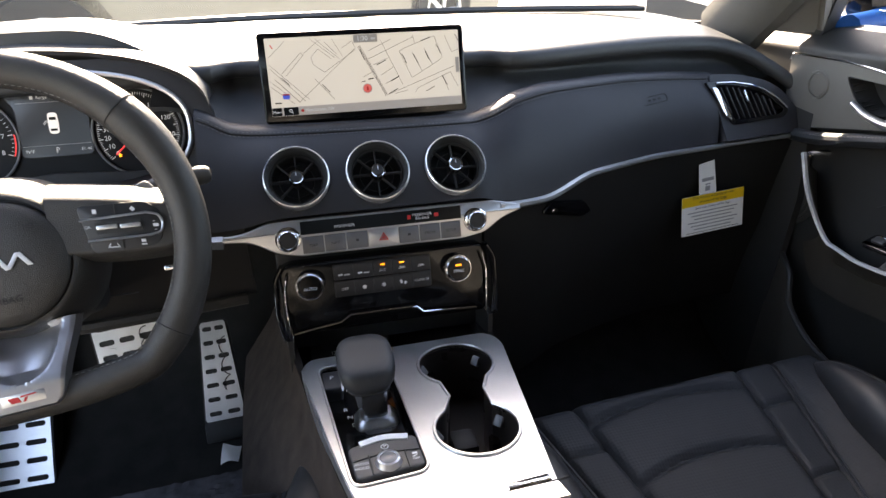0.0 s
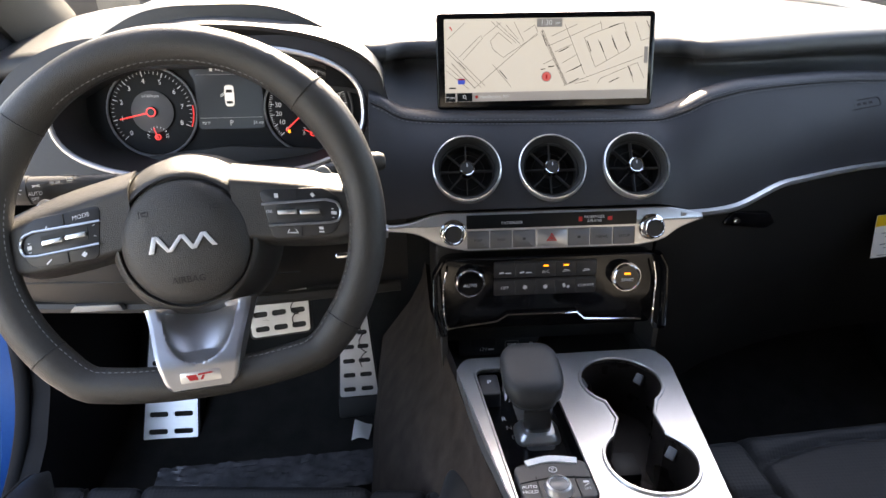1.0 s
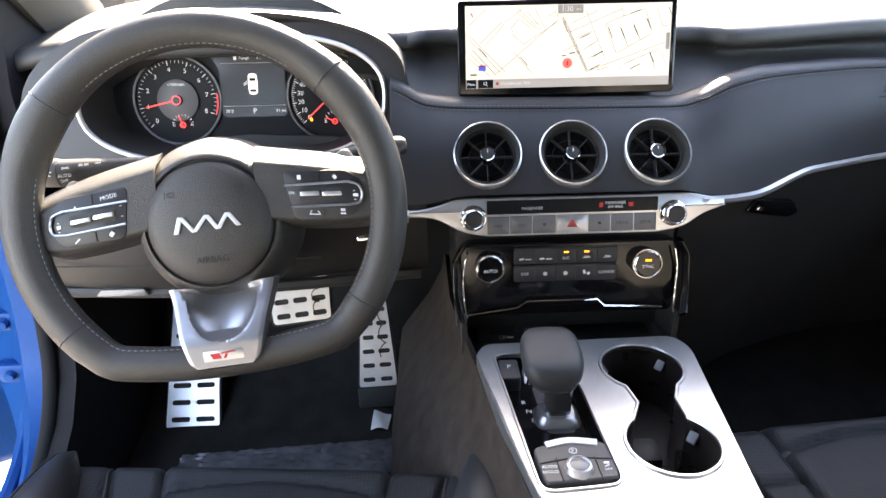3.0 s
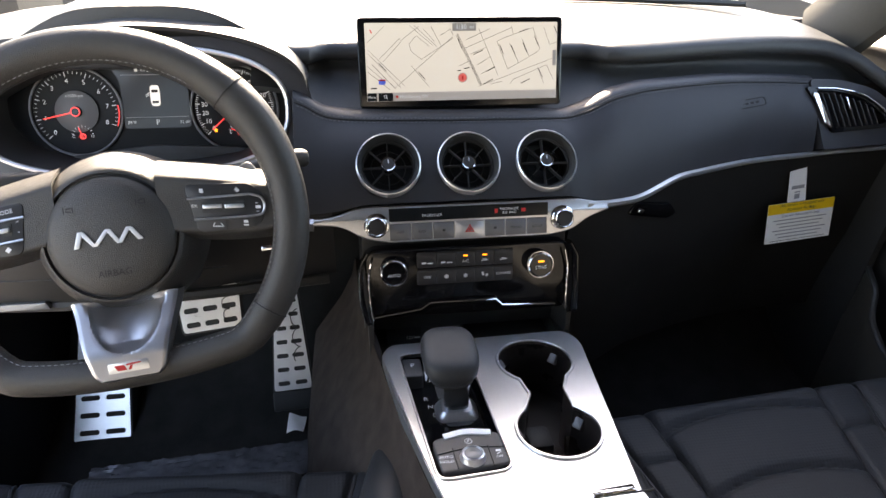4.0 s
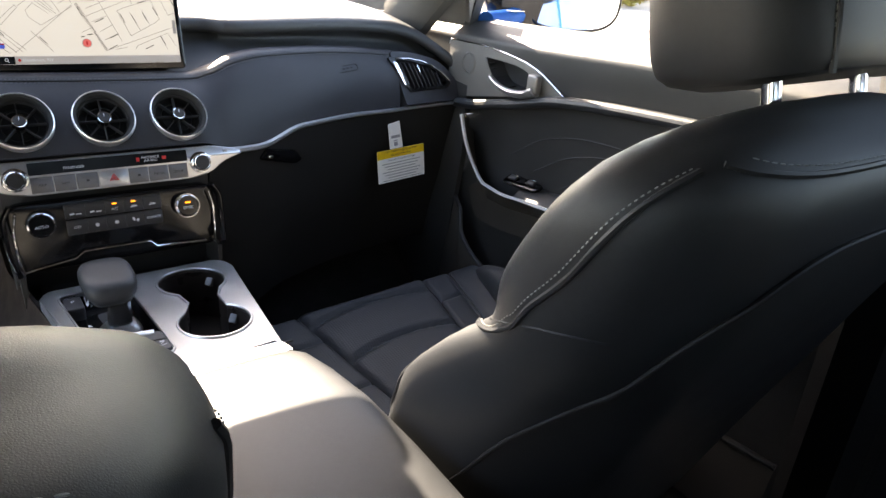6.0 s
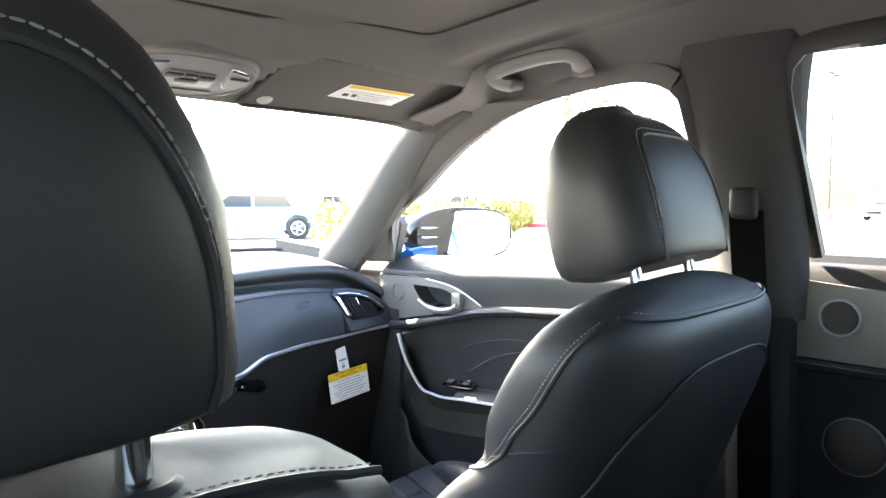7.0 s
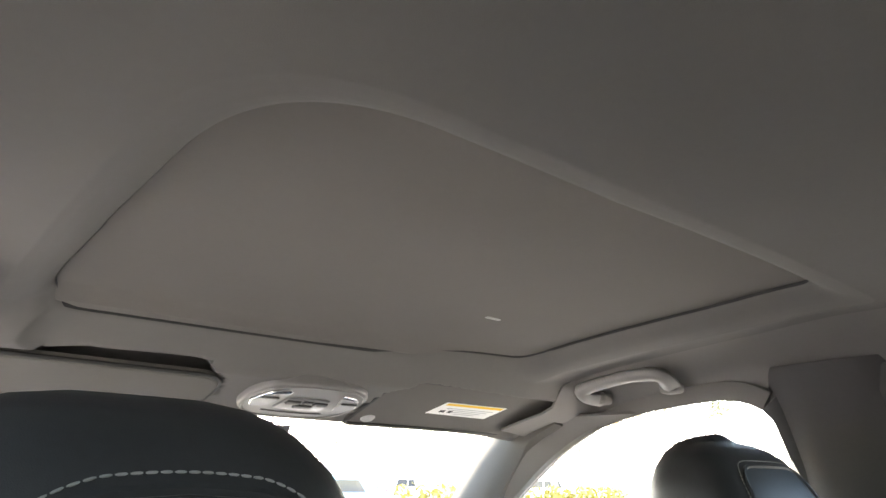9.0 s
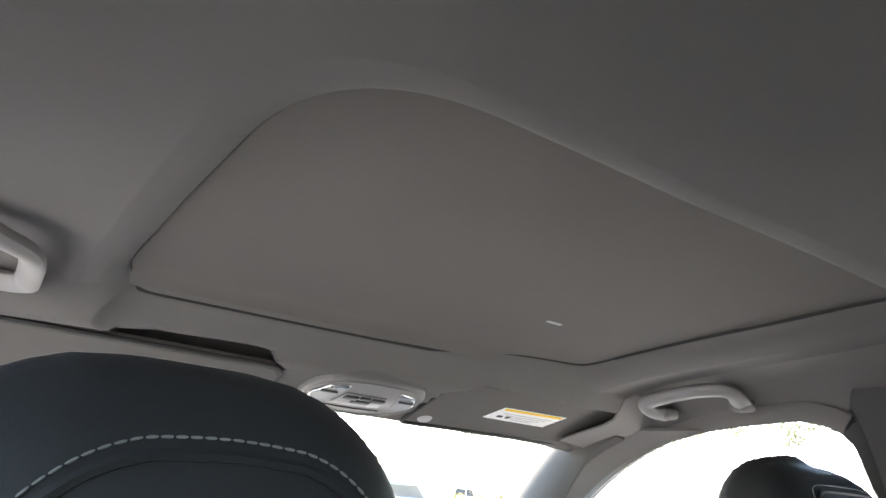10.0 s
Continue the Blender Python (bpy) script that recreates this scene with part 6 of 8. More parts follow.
def armrest():
    rings = []
    for y, xl, xr, z, ed in ((-0.392, -0.050, 0.090, 0.660, 0.004), (-0.398, -0.053, 0.098, 0.668, 0.010), (-0.415, -0.055, 0.105, 0.675, 0.016), (-0.46, -0.055, 0.112, 0.681, 0.018), (-0.52, -0.055, 0.119, 0.684, 0.018), (-0.60, -0.056, 0.122, 0.684, 0.018), (-0.70, -0.058, 0.122, 0.681, 0.018), (-0.765, -0.058, 0.118, 0.676, 0.016), (-0.785, -0.052, 0.110, 0.660, 0.01)):
        c, hw = (xl + xr) / 2, (xr - xl) / 2
        ring = []
        for a in np.linspace(0, math.pi, 21):
            x = -math.cos(a)
            ring.append(Vector((c + hw * math.copysign(abs(x) ** 0.5, x), y, z - ed + (ed + 0.004) * math.sin(a) ** 0.45)))
        ring += [Vector((xr + 0.002, y, z - 0.05)), Vector((xl - 0.002, y, z - 0.05))]
        rings.append(ring)
    t = thing("armrest_lid", (0.025, -0.59, 0.63), "black leather armrest lid half in sunlight", "armrest")
    part("padded_lid", loft(rings), LEATHER, t, "padded black leather lid")
    line = curve3([(-0.048, -0.395, 0.668), (-0.054, -0.44, 0.672), (-0.055, -0.55, 0.676), (-0.057, -0.75, 0.670)], 30)
    part("stitching", stitches([p + Vector((-0.001, 0, 0.004)) for p in line], (-0.6, 0, 0.8), 0.004, 0.002, 0.0006), THREAD, t, kind="stuff")


armrest()


def gear_lever():
    c = Vector((-0.0445, -0.206, 0.628))
    t = thing("gear_lever", c, "black leather gear lever knob on a bright metal stem", "gear lever")
    se = lambda a, p: (math.copysign(abs(math.cos(a)) ** p, math.cos(a)), math.copysign(abs(math.sin(a)) ** p, math.sin(a)))
    turn = np.linspace(0, 2 * math.pi, 36, endpoint=False)
    rings = []
    for z, hx, hy, y in ((0.0400, 0.0130, 0.0120, -0.203), (0.0405, 0.0175, 0.0165, -0.200), (0.0430, 0.0215, 0.0215, -0.196), (0.0480, 0.0262, 0.0280, -0.191), (0.0540, 0.0290, 0.0325, -0.187), (0.0600, 0.0304, 0.0345, -0.184), (0.0650, 0.0304, 0.0345, -0.1825), (0.0685, 0.0288, 0.0330, -0.182), (0.0706, 0.0250, 0.0290, -0.182), (0.0717, 0.0185, 0.0220, -0.182), (0.0721, 0.0090, 0.0110, -0.182)):
        rings.append([Vector((c.x - 0.0045 + hx * se(a, 0.66)[0], y + hy * se(a, 0.66)[1], c.z + z + 0.14 * hy * se(a, 0.66)[1] * (z > 0.05))) for a in turn])
    kn = part("knob", loft(rings), LEATHER, t, "rounded black leather knob")
    part("knob_seam", tube([p + (p - Vector((c.x, -0.19, p.z))).normalized() * 0.0006 for p in rings[2]], 0.0009, 5, closed=True, up=(0, 0, 1)), RUBBER, kn)
    part("release_button", box((c.x - 0.0285, -0.186, c.z + 0.047), (0.008, 0.022, 0.026), 0.0035, 3), CHROME, kn, "bright release button")
    part("stem", loft([[c + Vector((hx * se(a, 0.6)[0], hy * se(a, 0.6)[1], z)) for a in turn] for z, hx, hy in ((0.002, 0.0150, 0.0120), (0.012, 0.0135, 0.0105), (0.026, 0.0130, 0.0105), (0.042, 0.0135, 0.0120))]), mat("dark_chrome", (0.20, 0.20, 0.21), 0.22, metal=0.9, var=0.1, vscale=40), t, "dark metal stem")
    part("collar", loft([[c + Vector((hx * se(a, 0.5)[0], -0.002 + hy * se(a, 0.5)[1], z)) for a in turn] for z, hx, hy in ((-0.004, 0.0235, 0.0200), (0.003, 0.0230, 0.0190), (0.008, 0.0200, 0.0165), (0.012, 0.0160, 0.0130))]), SILVER, t, "bright metal collar")
    part("slot_cover", box(tuple(c + Vector((0.0, 0.012, -0.004))), (0.050, 0.076, 0.006), 0.002, 2), GLOSS, t)


gear_lever()


# ---- pedals and floor things ----
def slotted(w0, w1, h, rows, cols, slot=(0.030, 0.0075)):
    """A steel pedal plate, w0 wide at the bottom and w1 at the top, with rows of long holes."""
    outer = rounded([(-w0 / 2, -h / 2), (w0 / 2, -h / 2), (w1 / 2, h / 2), (-w1 / 2, h / 2)], 0.006)
    loops = [outer]
    for r in range(rows):
        y = -h / 2 + h * (r + 0.5) / rows
        w = w0 + (w1 - w0) * (r + 0.5) / rows
        for c in range(cols):
            x = (c - (cols - 1) / 2) * w / cols * 0.94
            loops.append([(x + px, y + py) for px, py in rrect(min(slot[0], w / cols * 0.72), slot[1], slot[1] * 0.48, 4)])
    return loops


def pedal(name, centre, right, out, w0, w1, h, rows, cols, label, slot=(0.030, 0.0075)):
    t = thing(name, centre, label, "pedal", "pedals")
    m = basis(centre, right, out)
    part("rubber_pad", prism(rounded([(-w0 / 2 - 0.003, -h / 2 - 0.003), (w0 / 2 + 0.003, -h / 2 - 0.003), (w1 / 2 + 0.003, h / 2 + 0.003), (-w1 / 2 - 0.003, h / 2 + 0.003)], 0.006), 0.010, shift(m, z=-0.0006)), RUBBER, t, "black rubber pad")
    part("steel_plate", plate(slotted(w0, w1, h, rows, cols, slot), 0.002, shift(m, z=0.002)), PEDAL, t, "bright steel plate with long holes")
    return t, m


gt, gm = pedal("accelerator_pedal", (-0.262, 0.215, 0.445), (1, 0.05, 0.02), (0.0, -0.86, 0.50), 0.064, 0.040, 0.165, 7, 2, "bright steel accelerator pedal with rows of long holes and a scrawl", (0.020, 0.0075))
part("hinge_block", box((0, -0.100, -0.010), (0.070, 0.034, 0.03), 0.004, 2, gm), RUBBER, gt)
part("marker_loop", tube([gm @ Vector((0.012 + 0.006 * math.cos(0.5 * k), 0.055 - 0.0026 * k + 0.005 * math.sin(0.5 * k), 0.003)) for k in range(34)], 0.0009, 5), BLACK_INK, gt, "dark ink scrawl")
bt, bm_ = pedal("brake_pedal", (-0.352, 0.088, 0.600), (1, 0.14, 0.04), (0.05, -0.90, 0.42), 0.080, 0.086, 0.062, 3, 3, "bright steel brake pedal with long holes", (0.023, 0.0078))
part("marker_loop", tube([bm_ @ Vector((0.022 + 0.005 * math.cos(0.6 * k), 0.012 - 0.0016 * k + 0.004 * math.sin(0.6 * k), 0.003)) for k in range(20)], 0.0008, 5), BLACK_INK, bt, "dark ink scrawl")
part("arm", tube(curve3([bm_ @ Vector((0, 0.0, -0.010)), (-0.35, 0.16, 0.66), (-0.35, 0.24, 0.80)], 8), 0.009, 8), PLASTIC, bt)
rt, rm_ = pedal("foot_rest", (-0.572, 0.215, 0.410), (1, 0.0, 0.0), (0.02, -0.80, 0.60), 0.088, 0.076, 0.225, 8, 2, "bright steel foot rest with long holes beside the pedals", (0.032, 0.0085))
part("rest_block", box((0, 0, -0.03), (0.09, 0.23, 0.05), 0.01, 2, rm_), RUBBER, rt)

solo("paper_scrap", surf(lambda u, v: Vector((-0.272 + 0.028 * u + 0.006 * v, 0.120 + 0.024 * v, 0.325 + 0.018 * v + 0.006 * math.sin(3 * u + 2 * v))), 8, 8, 0.0008), PAPER, "torn white paper scrap on the carpet", "paper")
solo("clear_wrapper", surf(lambda u, v: Vector((-0.56 + 0.33 * u, 0.0 + 0.062 * v + 0.02 * u, 0.332 + 0.004 * noise.noise((u * 30, v * 12, 3)) + 0.010 * v)), 60, 16, 0.0006), FOIL, "crumpled clear plastic mat cover on the floor", "plastic film")


# ---- seats ----
def seat(cx, head_x, name, label, inner, dz=0.0, dy=0.0, low=0.0, hy=-0.702, hz=0.0, wide=1.0, tilt=0.017, prof=None, sh=0.0, lean=0.22):
    """inner is +1 where the console lies to the right of the seat, -1 to the left."""
    t = thing(name, (cx, -0.42, 0.31), label, "car seat", "front seats")
    P = lambda x, y, z: Vector((cx + x, y, z))

    # cushion
    def cush(u, v):
        x = (u - 0.5) * 2
        a = abs(x)
        k = 0.74 * (1 - 0.32 * min(1.0, v / 0.5))      # the quilted middle narrows towards the back
        wide_x = math.copysign(a / 0.74 * k if a < 0.74 else k + (a - 0.74) / 0.26 * (1 - k), x) * 0.262 + (0.002 if prof else 0.030) * inner
        y = (-0.147 if prof else -0.100) - 0.02 * inner * x - (0.471 if prof else 0.518) * v
        bol = 0.042 * max(0, (a - 0.74) / 0.26) ** 1.1 * min(1, max(0, (v - 0.06) * 5))
        front = -0.065 * max(0, 1 - v / 0.085) ** 2.0
        edge = -0.10 * max(0, a - 0.93) * 8 * max(0, a - 0.93) * 14
        dip = lambda d, w: math.exp(-((d / w) ** 2))
        quilt = 0.0
        if a < 0.50:
            for q in (0.135, 0.325, 0.515, 0.705):
                quilt -= 0.0050 * dip(v - q + 0.040 * (1 - (x / 0.50) ** 2), 0.010)
            quilt += 0.004 * abs(math.sin(math.pi * (v - 0.135 + 0.040 * (1 - (x / 0.50) ** 2)) / 0.19)) ** 0.5 * min(1, (0.50 - a) / 0.06)
        elif a < 0.74:
            for q in (0.20, 0.42, 0.64):
                quilt -= 0.0045 * dip(v - q, 0.009)
        groove = -0.0065 * dip(a - 0.50, 0.016) - 0.007 * dip(a - 0.74, 0.018)
        return P(wide_x, y, 0.548 - 0.045 * v + bol + front + edge + quilt + groove)

    part("cushion_top", surf(cush, 128, 150), PERFORATED, t, "black perforated leather cushion with curved seams")
    ring = []
    for u, v in [(i / 24, 0.0) for i in range(25)] + [(1.0, i / 24) for i in range(1, 25)] + [(1 - i / 24, 1.0) for i in range(1, 25)] + [(0.0, 1 - i / 24) for i in range(1, 24)]:
        ring.append(cush(u, v))
    part("cushion_side", loft([ring, [Vector((p.x, p.y, 0.36)) for p in ring]], caps=False), LEATHER, t, "black leather cushion sides")
    part("seat_base", box((cx, -0.38, 0.345), (0.44, 0.44, 0.07), 0.01, 2), PLASTIC, t)
    for s in (-1, 1):
        pts = [cush(0.5 + s * 0.375, v) + Vector((0, 0, 0.0012)) for v in np.linspace(0.05, 0.95, 30)]
        part("piping", tube(pts, 0.0022, 6), LEATHER, t)
        part("stitching", stitches([p + Vector((s * 0.006, 0, 0.003)) for p in pts], (0, 0, 1), 0.004, 0.002, 0.0005), THREAD, t, kind="stuff")

    # raised side bolsters
    for s in (-1, 1):
        rings = []
        for k in range(26):
            v = k / 25
            g = min(1.0, (0.02 + v * 4.2) ** 0.5) * (1 - 0.15 * max(0, v - 0.8))
            base = cush(0.5 + s * 0.445, 0.10 + 0.90 * v)
            rings.append([Vector((base.x + s * 0.004 + 0.034 * g * math.copysign(abs(math.cos(q)) ** 0.8, math.cos(q)), -0.150 - 0.46 * v + 0.004 * math.sin(q), 0.545 - 0.040 * v + (0.016 + 0.040 * math.sin(q)) * g)) for q in np.linspace(0, 2 * math.pi, 24, endpoint=False)])
        part("side_bolster", loft(rings), LEATHER, t, "smooth black leather side bolster")
        part("bolster_piping", tube([r[4] + Vector((0, 0, 0.0004)) if s > 0 else r[8] + Vector((0, 0, 0.0004)) for r in rings[1:]], 0.0018, 6), RUBBER, t)

    # backrest: rings up the back, from the cushion to the shoulders
    HW = spl([0, 0.25, 0.5, 0.64, 0.75, 0.86, 0.93, 0.97, 0.99, 1.0], [0.215, 0.235, 0.246, 0.240, 0.246, 0.244, 0.228, 0.196, 0.165, 0.12] if prof else [0.215, 0.235, 0.246, 0.240, 0.246, 0.244, 0.232, 0.205, 0.16, 0.08])
    YC = spl([0, 0.3, 0.6, 0.8, 1.0], [-0.590, -0.645, -0.705, -0.745, -0.775])
    ZC = spl([0, 1.0], [0.50, 1.005])
    TH = spl([0, 0.4, 0.8, 0.93, 0.98, 1.0], [0.070, 0.066, 0.066, 0.067, 0.061, 0.042] if prof else [0.070, 0.066, 0.062, 0.052, 0.036, 0.018])
    BO = spl([0, 0.2, 0.45, 0.58, 0.66, 0.76, 0.90, 1.0], [0.060, 0.100, 0.100, 0.070, 0.035, 0.045, 0.030, 0.0])

    ease = lambda v: (lambda c: c * c * (3 - 2 * c))(min(1.0, max(0.0, v)))

    def back(s, a):
        hw, th = HW(s), TH(s)
        hw *= 1 - (0.0 if prof or math.cos(a) * inner > 0 else 0.075) * ease((s - 0.45) / 0.35)
        c, q = math.cos(a), math.sin(a)
        x = hw * math.copysign(abs(c) ** 0.55, c)
        y = th * math.copysign(abs(q) ** 0.75, q)
        k = max(0, (abs(x) / hw - 0.60) / 0.40) if hw > 0 else 0
        fwd = (BO(s) + sh * math.exp(-(((s - 0.90) / 0.10) ** 2))) * k**1.3 * (1 - 0.35 * ease((-q - 0.10) / 0.40))
        return P(x, YC(s) + y + fwd + dy, ZC(s) + 0.012 * (max(0.0, q) if prof else q) - 0.10 * fwd + dz * s)

    rows = [[back(s, a) for a in np.linspace(0, 2 * math.pi, 72, endpoint=False)] for s in [*np.linspace(0, 0.90, 34), 0.93, 0.955, 0.975, 0.99, 1.0]]
    part("backrest", loft(rows), LEATHER, t, "black leather backrest with raised side bolsters")
    off = lambda p: p + (p - P(0, YC(0.6), p.z)).normalized() * 0.001
    # seam along the bolster: up the lower lobe, then from the waist over the shoulder
    waist_s, waist_a = spl([0.0, 0.35, 0.6, 1.0], [0.575, 0.66, 0.75, 0.97]), spl([0.0, 0.20, 0.38, 0.60, 0.75, 1.0], [1.00, 0.55, 0.12, -0.10, -0.20, -0.23])
    low_a = spl([0.06, 0.30, 0.40, 0.45, 0.50, 0.54, 0.575], [0.50, 0.40, 0.24, 0.30, 0.64, 0.88, 1.00])
    puff = lambda p, d: p + (p - P(0, YC(0.6), p.z)).normalized() * d
    for side in (0, 1):
        f = (lambda a: a) if side == 0 else (lambda a: math.pi - a)
        if prof:
            seam = [off(back(s, f(-0.235))) for s in np.linspace(0.06, 0.90, 44)]
            thread = [back(s, f(-0.18)) for s in np.linspace(0.24, 0.90, 90)]
        else:
            seam = [off(back(waist_s(k), f(waist_a(k) - 0.035))) for k in np.linspace(0.16, 1.0, 50)]
            thread = [back(waist_s(k), f(waist_a(k) + 0.02)) for k in np.linspace(0.20, 1.0, 90)]
            lower = [back(s, f(low_a(s))) for s in np.linspace(0.10, 0.575, 40)]
            part("lower_piping", tube([puff(p, 0.0004) for p in lower], 0.0022, 6), LEATHER, t)
            part("lower_stitching", stitches([puff(back(s, f(low_a(s) + 0.10)), 0.0012) for s in np.linspace(0.12, 0.56, 50)], (0, 0.3, 1), 0.0024, 0.0020, 0.00045), THREAD, t, "pale stitching", kind="stuff")
            flank = curve3([back(s, f(a)) for s, a in ((0.60, 0.80), (0.66, 0.35), (0.70, -0.02), (0.725, -0.28), (0.735, -0.50), (0.735, -0.62))], 24)
            part("flank_seam", tube([puff(p, 0.0003) for p in flank], 0.0012, 6), LEATHER, t)
        part("shoulder_piping", tube(seam, 0.0024, 6), LEATHER, t)
        part("shoulder_stitching", stitches([puff(p, 0.0016) + Vector((0, 0, 0.0010)) for p in thread], (inner * 0.4, -0.3, 0.8), 0.0024, 0.0020, 0.0005), THREAD, t, "pale stitching", kind="stuff")
    # dark back panel
    panel_top = lambda u: 0.88 - 0.60 * abs(2 * u - 1) ** 2.2
    pv = lambda u, v, lift: back(0.02 + (panel_top(u) - 0.02) * v, math.pi * (1.13 + 0.74 * u)) + Vector((0, -lift, 0))
    bp = part("back_panel", surf(lambda u, v: pv(u, v, 0.003), 40, 30, 0.004), BACK_PANEL, t, "dark moulded back panel")
    part("panel_piping", tube([pv(u, 1.0, 0.003) for u in np.linspace(0, 1, 50)], 0.0018, 6), BACK_PANEL, bp)
    if prof:
        # seam across the top of the shoulders, found on the backrest's upper skin
        skin = [back(k, a) for k in np.linspace(0.80, 1.0, 60) for a in np.linspace(0, 2 * math.pi, 160, endpoint=False)]
        crown = lambda x, y: max([p.z for p in skin if abs(p.x - x) < 0.007 and abs(p.y - y) < 0.007] or [back(1.0, 0.0).z])
        line = [(cx + 0.185 * (2 * k / 40 - 1), -0.8375 - 0.10 * max(0.0, abs(0.185 * (2 * k / 40 - 1)) - 0.07)) for k in range(41)]
        heights = [crown(x, y) for x, y in line]
        top_seam = [Vector((x, y, sum(heights[max(0, k - 2):k + 3]) / len(heights[max(0, k - 2):k + 3]) + 0.0008)) for k, (x, y) in enumerate(line)]
        top_thread = [p + Vector((0, 0.006, 0.0016)) for p in top_seam]
    else:
        top_seam = [back(0.978, a) + Vector((0, -0.0005, 0.0006)) for a in np.linspace(-0.32, -2.82, 50)]
        top_thread = [back(0.985, a) + Vector((0, -0.0002, 0.0010)) for a in np.linspace(-0.32, -2.82, 50)]
    part("top_piping", tube(top_seam, 0.0024, 6), LEATHER, t)
    part("top_stitching", stitches(top_thread, (0, -0.5, 0.85), 0.0030 if prof else 0.0044, 0.0022, 0.0005), THREAD, t, "pale stitching", kind="stuff")
    for q in (0.28, 0.50):
        part("insert_seam", tube([P(x, YC(q) + TH(q) * 0.98 + 0.001, ZC(q) + 0.012 + 0.02 * (x / 0.15) ** 2) for x in np.linspace(-0.15, 0.15, 16)], 0.002, 6), BLACK_INK, t)

    # head rest
    post = 0.083 if prof else 0.070
    H = lambda x, y, z: Vector((head_x + x, y, z + hz))
    hc_y, rows = hy, []
    shape = ((1.020, 0.085, 0.060, 0.042), (1.0205, 0.108, 0.080, 0.056), (1.025, 0.1165, 0.089, 0.062), (1.034, 0.120, 0.093, 0.065), (1.05, 0.123, 0.095, 0.066), (1.075, 0.125, 0.096, 0.067), (1.10, 0.126, 0.093, 0.066), (1.125, 0.123, 0.086, 0.063), (1.148, 0.117, 0.077, 0.057), (1.170, 0.108, 0.064, 0.048), (1.186, 0.096, 0.050, 0.037), (1.197, 0.080, 0.034, 0.025), (1.203, 0.058, 0.019, 0.014), (1.206, 0.026, 0.008, 0.006))
    if prof:
        fy, by = spl([p[0] for p in shape], [p[2] for p in shape]), spl([p[0] for p in shape], [p[3] for p in shape])
        lo, hi = prof[0][0], prof[-1][0]
        shape = [(z, w, fy(1.020 + 0.186 * (z - lo) / (hi - lo)), by(1.020 + 0.186 * (z - lo) / (hi - lo))) for z, w in prof]
    for z, hw, yf, yb in shape:
        row = []
        hw *= wide
        hw += low * 0.30 * max(0.0, 1.10 - z) / 0.08 * (z > 1.03)
        z -= low * max(0.0, 1.09 - z) / 0.068
        for a in np.linspace(0, 2 * math.pi, 56, endpoint=False):
            c, q = math.cos(a), math.sin(a)
            y = (yf if q > 0 else yb) * math.copysign(abs(q) ** 0.70, q)
            row.append(H(hw * math.copysign(abs(c) ** 0.62, c), hc_y + y + lean * (z - 1.08), z + ((0.0 if prof else 0.010) * (q > 0) * q if z > 1.09 else -tilt * q * (1.09 - z) / 0.06)))
        rows.append(row)
    hr = part("head_rest", loft(rows), LEATHER, t, "rounded black leather head rest")

    # arched seam and panel on its back
    def hback(x, z, lift=0.001):
        zs = [r[0].z - hz for r in rows]
        k = min(max(0, int(np.searchsorted(zs, z)) - 1), len(rows) - 2)
        f = min(1.0, max(0.0, (z - zs[k]) / (zs[k + 1] - zs[k])))
        hw = (rows[k][0].x - head_x) * (1 - f) + (rows[k + 1][0].x - head_x) * f
        yb = [hc_y - min(p.y - lean * (z - 1.08) for p in r) for r in (rows[k], rows[k + 1])]
        d = yb[0] * (1 - f) + yb[1] * f
        q = max(0.0, 1 - min(1, abs(x) / max(hw, 1e-4)) ** (1 / 0.62) ** 1 if False else 1 - min(1, (abs(x) / max(hw, 1e-4)) ** (2 / 0.62)))
        return H(x, hc_y - d * (q**0.5) ** 0.70 + lean * (z - 1.08) - lift, z)

    arch = []
    for k in range(41):
        w = -1 + 2 * k / 40
        arch.append(((0.012 if prof else 0.0) + (0.115 if prof else 0.097) * (1 - 0.16 * abs(w) ** 5) * math.copysign(abs(w) ** 0.46, w), (1.149 if prof else 1.176) - 0.140 * abs(w) ** (1.45 if prof else 3.2)))
    part("seam_cord", tube([hback(x, z, 0.0006) for x, z in arch], 0.0026, 6), LEATHER, hr, "raised cord along the arched seam")
    part("seam_stitching", stitches([hback(x * 1.03, z + 0.0062, 0.0008) for x, z in arch], (0, -1, 0.1), 0.0044, 0.0010, 0.00065), THREAD, hr, "pale grey stitching over the arched seam", kind="stuff")
    for s in (-1, 1):
        part("post", tube([(head_x + s * post, hy - (0.030 if prof else 0.046), 0.94), (head_x + s * post, hy - 0.020, 1.04)], 0.0072, 14), CHROME, t, "chrome head rest post")
        part("post_collar", lathe([(0.007, 0.005), (0.010, 0.0045), (0.014, 0.0055), (0.0165, 0.004), (0.0185, 0.0), (0.0185, -0.012)] if prof else [(0.007, 0.006), (0.013, 0.005), (0.018, 0.001), (0.020, -0.004), (0.020, -0.02)], basis((head_x + s * post, hy - (0.026 if prof else 0.044), 0.975 if prof else 0.984), (1, 0, 0), (0, 0.15, 1)) @ Matrix.Diagonal((1.15, 1, 1, 1)), 28), PLASTIC, t)
    return t


HEAD_REST = [(1.005, 0.115), (1.006, 0.129), (1.010, 0.134), (1.025, 0.135), (1.042, 0.133), (1.070, 0.130), (1.095, 0.126), (1.115, 0.118), (1.131, 0.110), (1.145, 0.102), (1.156, 0.094), (1.166, 0.083), (1.173, 0.074), (1.179, 0.063), (1.184, 0.050), (1.187, 0.030)]
